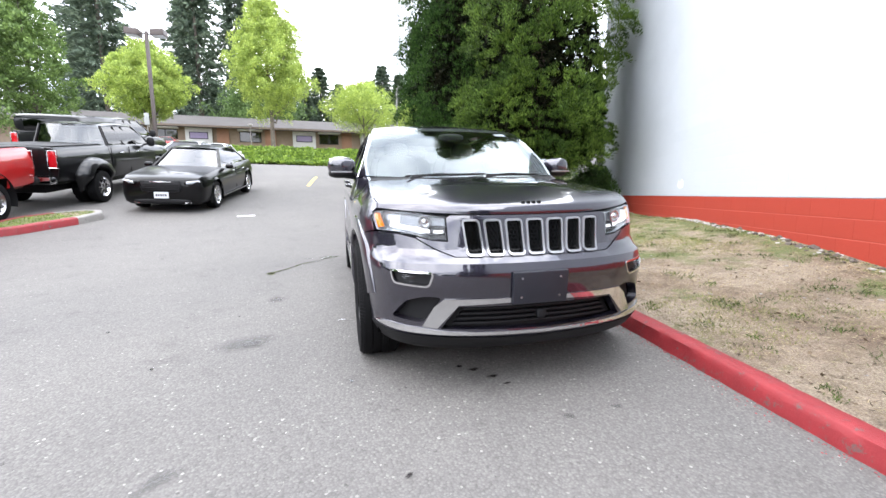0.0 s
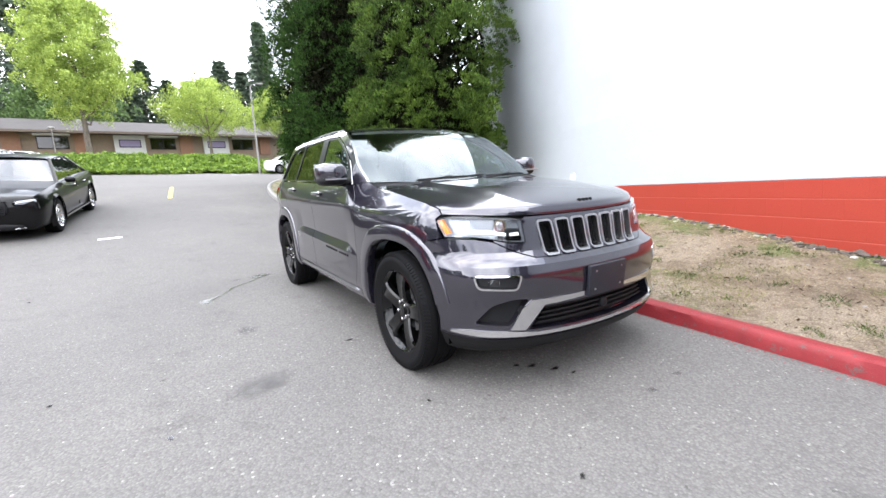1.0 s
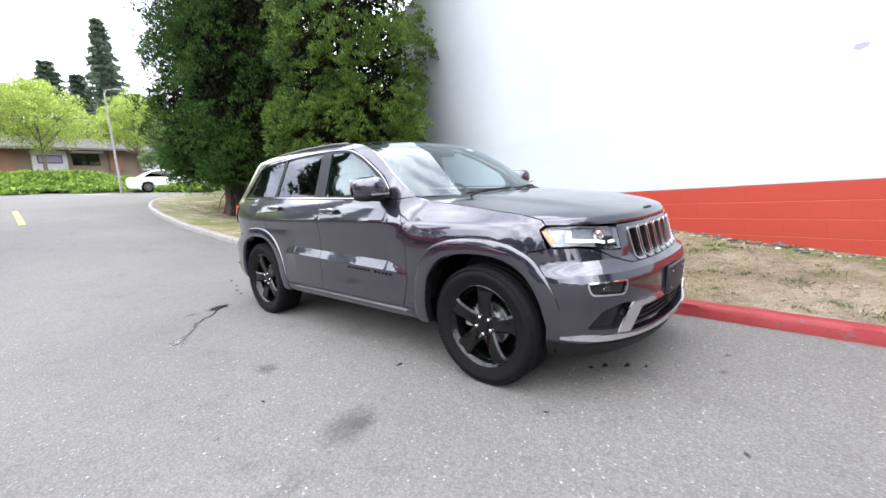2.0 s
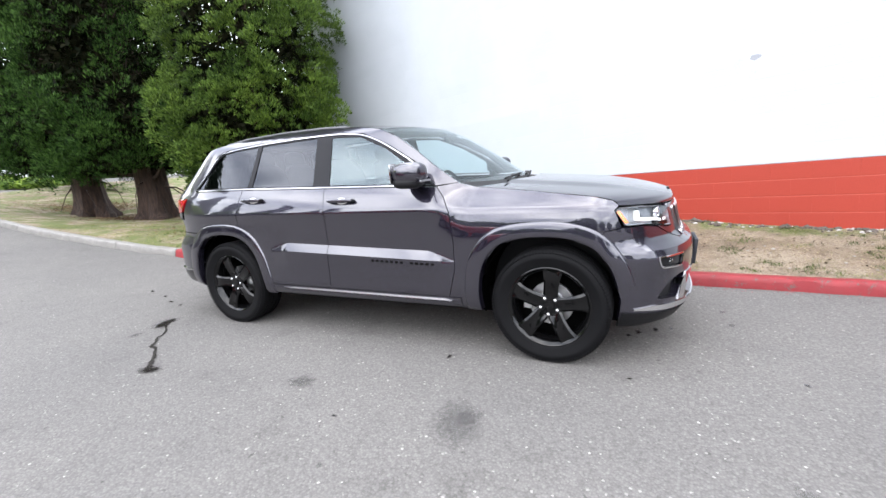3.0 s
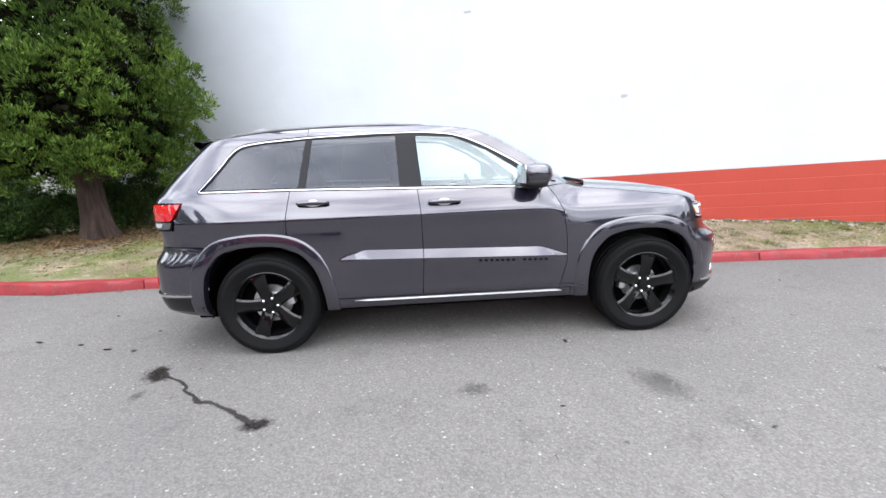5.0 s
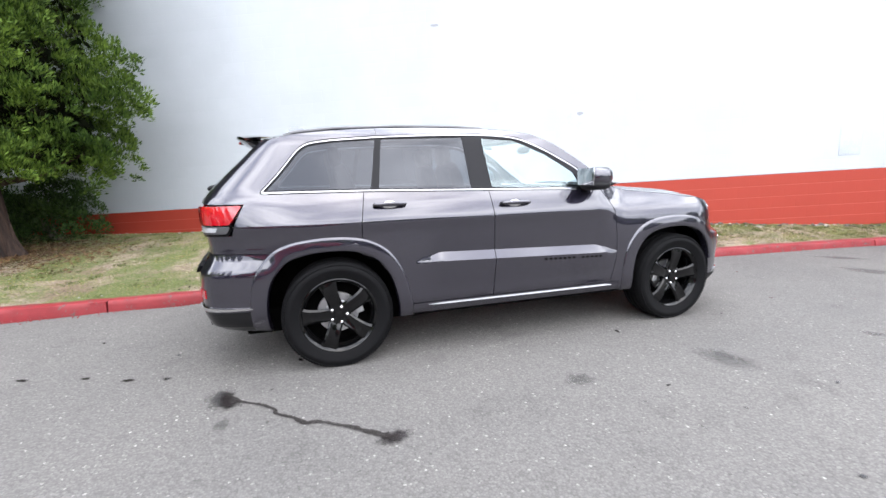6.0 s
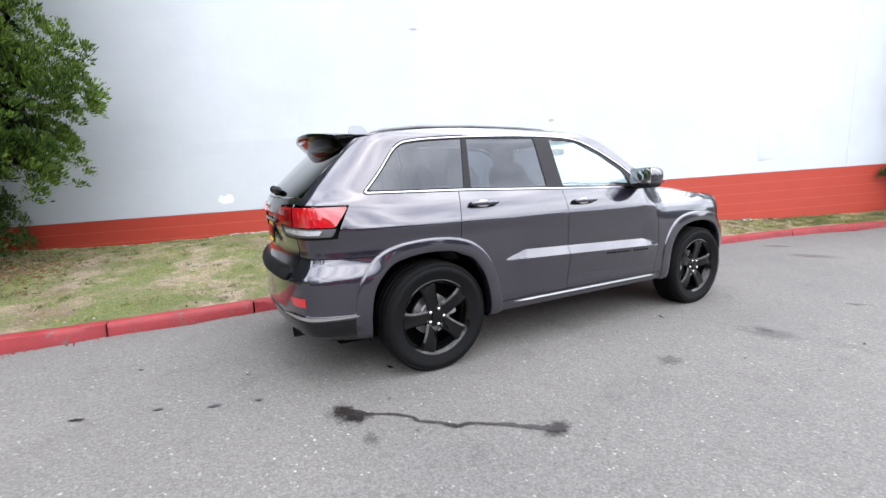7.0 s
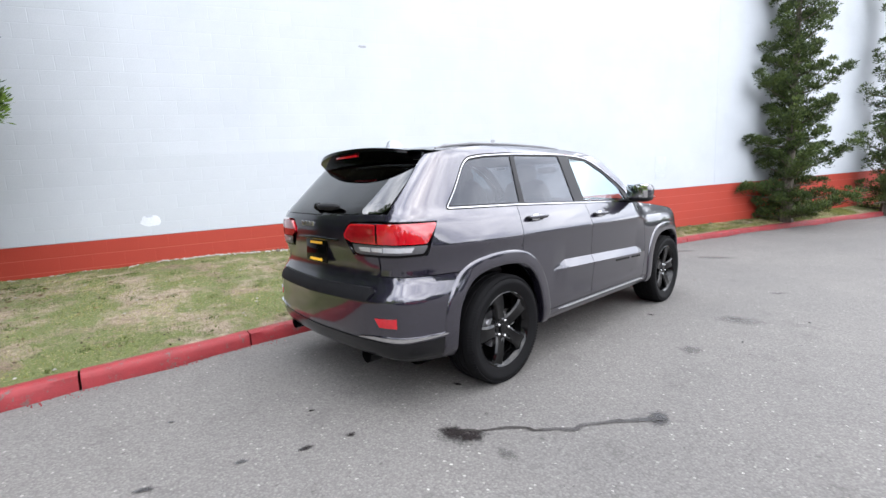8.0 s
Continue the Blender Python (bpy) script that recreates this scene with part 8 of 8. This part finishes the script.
# ---- low building behind the bank ----
def low_building():
    m = TIP @ pose(-11.5, 72, 6.2)
    house = thing("low_building", "long low tan building with a shallow grey roof", "building", Matrix.Translation(m.translation) @ pose(0, 0, 0, 0, 0, 12.0))
    part("wall", box(-44, 0, -5.5, 27, 12, 2.3), TAN_WALL, house)
    roof = prism([(-1.6, 2.15), (-1.6, 2.35), (4.5, 4.55), (6.5, 4.6), (13.5, 2.35), (13.5, 2.15)], -45, 28)
    part("roof", roof, ROOFING, house, "shallow grey shingled roof", smooth=False)
    part("fascia", box(-45, -1.68, 2.08, 28, -1.55, 2.36), plain("dark_fascia", (0.10, 0.075, 0.06), 0.7), house)
    white = plain("white_shopfront", (0.36, 0.36, 0.36), 0.7)
    rust = plain("rust_brick", (0.19, 0.10, 0.065), 0.85)
    blue = plain("purple_sign", (0.17, 0.14, 0.24), 0.6)
    bays = [(-30, "g"), (-26, "w"), (-22, "b"), (-18, "g"), (-14, "w"), (-10, "b"), (-7, "g"), (-3.5, "b"), (0.5, "w"), (4.5, "g"), (8, "b"), (11, "w"), (15, "g"), (19, "b"), (22.5, "w")]
    for x, kind in bays:
        if kind == "g":
            win = part("window", box(x, -0.06, 0.3, x + 3.0, 0.02, 1.9, 0.02), BLACK_TRIM, house, "dark shop window")
            part("pane", box(x + 0.1, -0.075, 0.4, x + 1.45, -0.062, 1.8), GLASS_DARK, win)
            part("pane", box(x + 1.55, -0.075, 0.4, x + 2.9, -0.062, 1.8), GLASS_DARK, win)
            part("awning", box(x - 0.2, -1.2, 1.85, x + 3.2, -0.02, 2.05, 0.03), white, house, "white canopy edge")
        elif kind == "w":
            part("shopfront", box(x, -0.5, -0.4, x + 3.4, 0.02, 2.1, 0.03), white, house, "white shopfront")
            win = part("window", box(x + 0.5, -0.56, 0.5, x + 2.9, -0.48, 1.5, 0.02), BLACK_TRIM, house)
            part("pane", box(x + 0.6, -0.575, 0.6, x + 2.8, -0.562, 1.4), blue, win)
        else:
            part("brick_pier", box(x, -0.25, -0.4, x + 1.6, 0.02, 2.15, 0.02), rust, house, "rust brick pier")
    for x in (-20, -3, 9):
        part("roof_vent", box(x, 3, 3.4, x + 0.8, 3.8, 4.5, 0.05), POLE_GREY, house)


low_building()
saloon("red car in front of the low building", Matrix.Translation(TIP @ Vector((-23.5, 60.0, 4.6))) @ pose(0, 0, 0, 0, 0, 90), CAR_RED, SATIN, 4.9, 1.7, 0.95, False)


SIGN_GREY = plain("faded_sign", (0.26, 0.27, 0.26), 0.6)


def twin_lamp():
    p = on_road(-11.0, 26.1)
    lamp = thing("street_lamp", "brown twin-head car park lamp on a square pole", "lamp", Matrix.Translation(p))
    part("footing", lathe([(-0.1, 0.32), (0.7, 0.30), (0.72, 0.0)], 20, "z"), KERB_GREY, lamp)
    part("pole", box(-0.075, -0.075, 0.6, 0.075, 0.075, 7.0, 0.012), POLE_BROWN, lamp)
    for sgn in (-1, 1):
        part("arm", box(min(0, sgn * 0.3), -0.03, 6.83, max(0, sgn * 0.3), 0.03, 6.90, 0.01), POLE_BROWN, lamp)
        head = part("lamp_head", box(-0.32, -0.30, -0.16, 0.32, 0.30, 0.16, 0.02), POLE_BROWN, lamp, "boxy brown lamp head", m=pose(sgn * 0.60, 0, 6.91, 0, sgn * -5))
        part("lens", box(-0.27, -0.25, -0.175, 0.27, 0.25, -0.155), PLATE_WHITE, head)
    part("sign_board", box(-0.12, -0.02, -0.3, 0.12, 0.0, 0.3, 0.01), SIGN_GREY, lamp, "small pale sign", m=pose(-0.3, -0.16, 2.55))
    part("sign_post", tube([(-0.3, -0.13, -0.1), (-0.3, -0.13, 2.9)], 0.025, 8), POLE_GREY, lamp)


twin_lamp()


def thin_pole():
    p = on_road(2.6, 36.5)
    lamp = thing("street_lamp", "slim leaning grey lamp pole at the end of the ivy", "lamp", Matrix.Translation(p) @ pose(0, 0, 0, 0, 0.5, 0))
    part("pole", tube([(0, 0, -0.1), (0, 0, 3.2), (0.0, 0, 6.4)], [0.075, 0.06, 0.045], 12), POLE_GREY, lamp)
    part("arm", tube([(0, 0, 6.3), (0.12, 0, 6.55), (0.55, 0, 6.65)], [0.04, 0.03, 0.025], 8), POLE_GREY, lamp)
    part("lamp_head", rounded_blob(0.28, 0.11, 0.06, 2.6, 14, 8), POLE_GREY, lamp, m=pose(0.72, 0, 6.65))


thin_pole()
for x, y, h in ((-16.4, 69.0, 4.2), (-4.4, 77.0, 5.6)):
    q = thing("street_lamp", "distant grey lamp pole by the low building", "lamp", Matrix.Translation(TIP @ Vector((x, y, 4.6))))
    part("pole", tube([(0, 0, -0.2), (0, 0, h)], [0.08, 0.06], 8), POLE_GREY, q)
    part("lamp_head", rounded_blob(0.35, 0.2, 0.15, 2.5, 10, 6), POLE_GREY, q, m=pose(0, 0, h + 0.1))


# ---- fence in the gap by the wall's corner ----
def board_fence():
    f = thing("fence", "weathered grey board fence behind the shrubs", "fence", Matrix.Translation(TIP @ Vector((9.6, 19.5, verge_z(10.0, 19.5)))))
    for i in range(30):
        part("board", box(i * 0.15, 0, 0, i * 0.15 + 0.14, 0.02, 1.75, 0.004), POLE_GREY, f) if i == 0 else again(bpy.data.objects["board"], f, pose(i * 0.15, 0, 0.01 * math.sin(i * 2.3)))
    for z in (0.4, 1.4):
        part("rail", box(0, 0.021, z, 4.5, 0.07, z + 0.09, 0.004), POLE_GREY, f)


board_fence()


# ---- marks on the asphalt ----
def stain_material(name, colour, cover, gloss):
    m, n, l, b = mat(name)
    b.inputs["Base Color"].default_value = (*colour, 1)
    b.inputs["Roughness"].default_value, b.inputs["Specular IOR Level"].default_value = gloss, 0.9
    uv = n.new("ShaderNodeUVMap"); uv.uv_map = "edge"
    sep = n.new("ShaderNodeSeparateXYZ"); l.new(uv.outputs[0], sep.inputs[0])
    ns = noise_node(n, l, 26, 7, 0.7)
    add = n.new("ShaderNodeMath"); add.operation = "ADD"
    sub = n.new("ShaderNodeMath"); sub.operation = "MULTIPLY_ADD"; sub.inputs[1].default_value, sub.inputs[2].default_value = 1.3, -0.65
    l.new(ns, sub.inputs[0])
    l.new(sep.outputs[0], add.inputs[0]); l.new(sub.outputs[0], add.inputs[1])
    rp = ramp_node(n, l, add.outputs[0], [(0.25, (0, 0, 0)), (0.75, (cover,) * 3)])
    l.new(rp, b.inputs["Alpha"])
    return m


OIL = stain_material("oil_stain", (0.020, 0.017, 0.017), 0.93, 0.16)
TRICKLE = stain_material("oil_trickle", (0.026, 0.023, 0.022), 0.74, 0.12)
DAMP = stain_material("faint_stain", (0.055, 0.052, 0.050), 0.42, 0.6)


def blot(name, x, y, rx, ry, material, label, yaw=0.0, up=0.004, seed=0):
    """A flat stain that thins out towards its rim."""
    bm = bmesh.new()
    uv = bm.loops.layers.uv.new("edge")
    n = 28
    rings = []
    for f in (0.0, 0.5, 1.0):
        ring = []
        for k in range(n):
            t = 2 * math.pi * k / n
            w = f * (1 + 0.3 * noise.noise((math.cos(t) * 1.5 + seed, math.sin(t) * 1.5, seed * 1.7)) + 0.22 * noise.noise((math.cos(t) * 4 + seed, math.sin(t) * 4, seed * 2.3)))
            dx, dy = rx * w * math.cos(t), ry * w * math.sin(t)
            c, s = math.cos(yaw), math.sin(yaw)
            px, py = x + dx * c - dy * s, y + dx * s + dy * c
            ring.append(bm.verts.new(TIP @ Vector((px, py, road_z(px, py) + up))))
        rings.append((f, ring))
    val = {}
    for f, ring in rings:
        for v in ring:
            val[v] = 1 - f
    for (fa, a), (fb, b) in zip(rings, rings[1:]):
        for k in range(n):
            quad = (a[k], b[k], b[(k + 1) % n], a[(k + 1) % n]) if fa > 0 else (a[0], b[k], b[(k + 1) % n])
            try:
                face = bm.faces.new(quad)
            except ValueError:
                continue
            for lp in face.loops:
                lp[uv].uv = (val[lp.vert], 0)
    bmesh.ops.delete(bm, geom=[v for v in bm.verts if not v.link_faces], context="VERTS")
    ob = part(name, bm, material, None, smooth=False)
    return tagged(ob, label, "stain", kind="structure")


def streak(points, widths, material, label):
    bm = bmesh.new()
    uv = bm.loops.layers.uv.new("edge")
    pts = []
    for i in range(len(points) - 1):
        for j in range(8):
            t = j / 8
            a, b = Vector(points[i]), Vector(points[i + 1])
            p = a.lerp(b, t)
            pts.append((p + Vector((0.022 * noise.noise((p.x * 11, p.y * 11, 0)), 0.03 * noise.noise((p.x * 11, p.y * 11, 5)))), (widths[i] + (widths[i + 1] - widths[i]) * t) * (1 + 0.5 * noise.noise((p.x * 25, p.y * 25, 9)))))
    rows = []
    for i, (p, w) in enumerate(pts):
        d = (pts[min(i + 1, len(pts) - 1)][0] - pts[max(i - 1, 0)][0]).normalized()
        s = Vector((-d.y, d.x))
        rows.append([bm.verts.new(TIP @ Vector((*(p + s * w * k), road_z(*(p + s * w * k)) + 0.007))) for k in (-1, 0, 1)])
    for a, b in zip(rows, rows[1:]):
        for k in (0, 1):
            face = bm.faces.new((a[k], a[k + 1], b[k + 1], b[k]))
            for lp in face.loops:
                lp[uv].uv = (1.5 if lp.vert in (a[1], b[1]) else 0.2, 0)
    bmesh.ops.recalc_face_normals(bm, faces=bm.faces[:])
    return tagged(part("oil_trickle", bm, material, None, smooth=False), label, "stain", kind="structure")


streak([(-0.60, 6.76), (-0.72, 6.60), (-0.82, 6.45), (-0.94, 6.36), (-1.03, 6.24), (-1.06, 6.12), (-1.12, 6.03), (-1.2, 5.92), (-1.26, 5.83), (-1.30, 5.74)], [0.03, 0.013, 0.013, 0.014, 0.022, 0.014, 0.017, 0.022, 0.032, 0.03], TRICKLE, "thin dark trickle of spilled oil")
blot("oil_stain", -0.60, 6.77, 0.12, 0.10, OIL, "dark oil blot at the head of the trickle", 0.3, seed=1)
blot("oil_stain", -1.28, 5.78, 0.09, 0.13, OIL, "dark oil blot at the foot of the trickle", 0.2, seed=2)
blot("oil_stain", -0.94, 6.70, 0.09, 0.07, DAMP, "faint grey spot on asphalt", 0, seed=3)
blot("oil_stain", -0.97, 3.40, 0.30, 0.20, DAMP, "faint grey stain on asphalt", 0.4, seed=4)
blot("oil_stain", -0.92, 3.36, 0.12, 0.08, DAMP, "faint grey stain on asphalt", 0.4, 0.006, seed=14)
blot("oil_stain", -0.97, 4.55, 0.12, 0.14, DAMP, "faint grey stain on asphalt", 0.4, seed=5)
blot("oil_stain", 0.55, 2.66, 0.055, 0.035, OIL, "small dark oil drip under the front", 0.1, seed=6)
blot("oil_stain", 0.64, 2.55, 0.06, 0.03, OIL, "small dark oil drip under the front", 0.2, seed=7)
blot("oil_stain", 0.47, 2.72, 0.04, 0.03, OIL, "small dark oil drip under the front", 0.2, seed=8)
blot("oil_stain", 0.70, 2.45, 0.05, 0.02, OIL, "small dark oil drip under the front", 0.2, seed=18)
blot("oil_stain", 0.89, 2.06, 0.06, 0.045, DAMP, "small grey spot on asphalt", 0.2, seed=9)
blot("oil_stain", 1.18, 2.10, 0.05, 0.04, DAMP, "small grey spot on asphalt", 0.2, seed=10)
blot("oil_stain", -0.30, 3.80, 0.05, 0.025, OIL, "small dark oil drip beside the sill", 0.2, seed=11)
blot("oil_stain", 0.55, -0.4, 0.5, 0.22, DAMP, "long faint damp patch near the kerb", 0.5, seed=12)
blot("oil_stain", 1.25, -0.9, 0.4, 0.15, DAMP, "long faint damp patch near the kerb", 0.9, seed=13)
blot("oil_stain", -0.93, 1.92, 0.16, 0.07, DAMP, "faint crack-like stain", 0.9, seed=15)
blot("oil_stain", -0.15, 6.35, 0.05, 0.03, OIL, "small dark drip behind the rear wheel", 0.4, seed=16)
for k, (x, y, rx, ry, turn) in enumerate(((-0.04, 8.15, 0.075, 0.028, 1.2), (-0.10, 7.75, 0.065, 0.025, 1.3), (-0.20, 7.45, 0.07, 0.026, 1.4), (-0.24, 7.21, 0.05, 0.03, 1.2), (0.18, 7.27, 0.03, 0.02, 0.9), (0.61, 7.97, 0.04, 0.02, 0.9))):
    blot("oil_stain", x, y, rx, ry, OIL, "small dark oily scrap in a row on the asphalt", turn, 0.005, seed=60 + k)
blot("oil_stain", -0.64, 6.78, 0.22, 0.15, DAMP, "grey halo round the oil blot", 0.3, 0.003, seed=71)
blot("oil_stain", -0.70, 6.72, 0.12, 0.07, OIL, "ragged dark edge of the oil blot", 1.1, 0.0055, seed=72)
rng_m = random.Random(12)
for k in range(26):
    x, y = rng_m.uniform(-3.2, 1.5), rng_m.uniform(0.6, 9.5)
    blot("oil_stain", x, y, rng_m.uniform(0.015, 0.04), rng_m.uniform(0.012, 0.025), OIL if k % 2 else DAMP, "tiny dark speck on asphalt", rng_m.uniform(0, 3), 0.0045, seed=20 + k)


def painted(name, pts, material, label, cat_="road marking"):
    bm = bmesh.new()
    a, b = Vector(pts[0]), Vector(pts[1])
    n = 12
    d = (b - a).normalized()
    s = Vector((-d.y, d.x)) * pts[2] / 2
    rows = []
    for i in range(n + 1):
        p = a.lerp(b, i / n)
        rows.append([bm.verts.new(TIP @ Vector((*(p + s * k), road_z(*(p + s * k)) + 0.006))) for k in (-1, 1)])
    for u, v in zip(rows, rows[1:]):
        bm.faces.new((u[0], u[1], v[1], v[0]))
    bmesh.ops.recalc_face_normals(bm, faces=bm.faces[:])
    return tagged(part(name, bm, material, None, smooth=False), label, cat_, kind="structure")


painted("road_line", ((-2.2, 17.2), (-2.35, 21.5), 0.13), YELLOW_PAINT, "worn yellow lane line on the lot")
painted("road_line", ((-3.1, 11.12), (-2.72, 11.2), 0.13), WHITE_PAINT, "small worn white mark on the asphalt")
painted("road_line", ((0.6, 36.0), (2.0, 36.3), 0.3), WHITE_PAINT, "worn white stop bar")


# ---- blocks of the wall, laid last ----
lay_blocks()
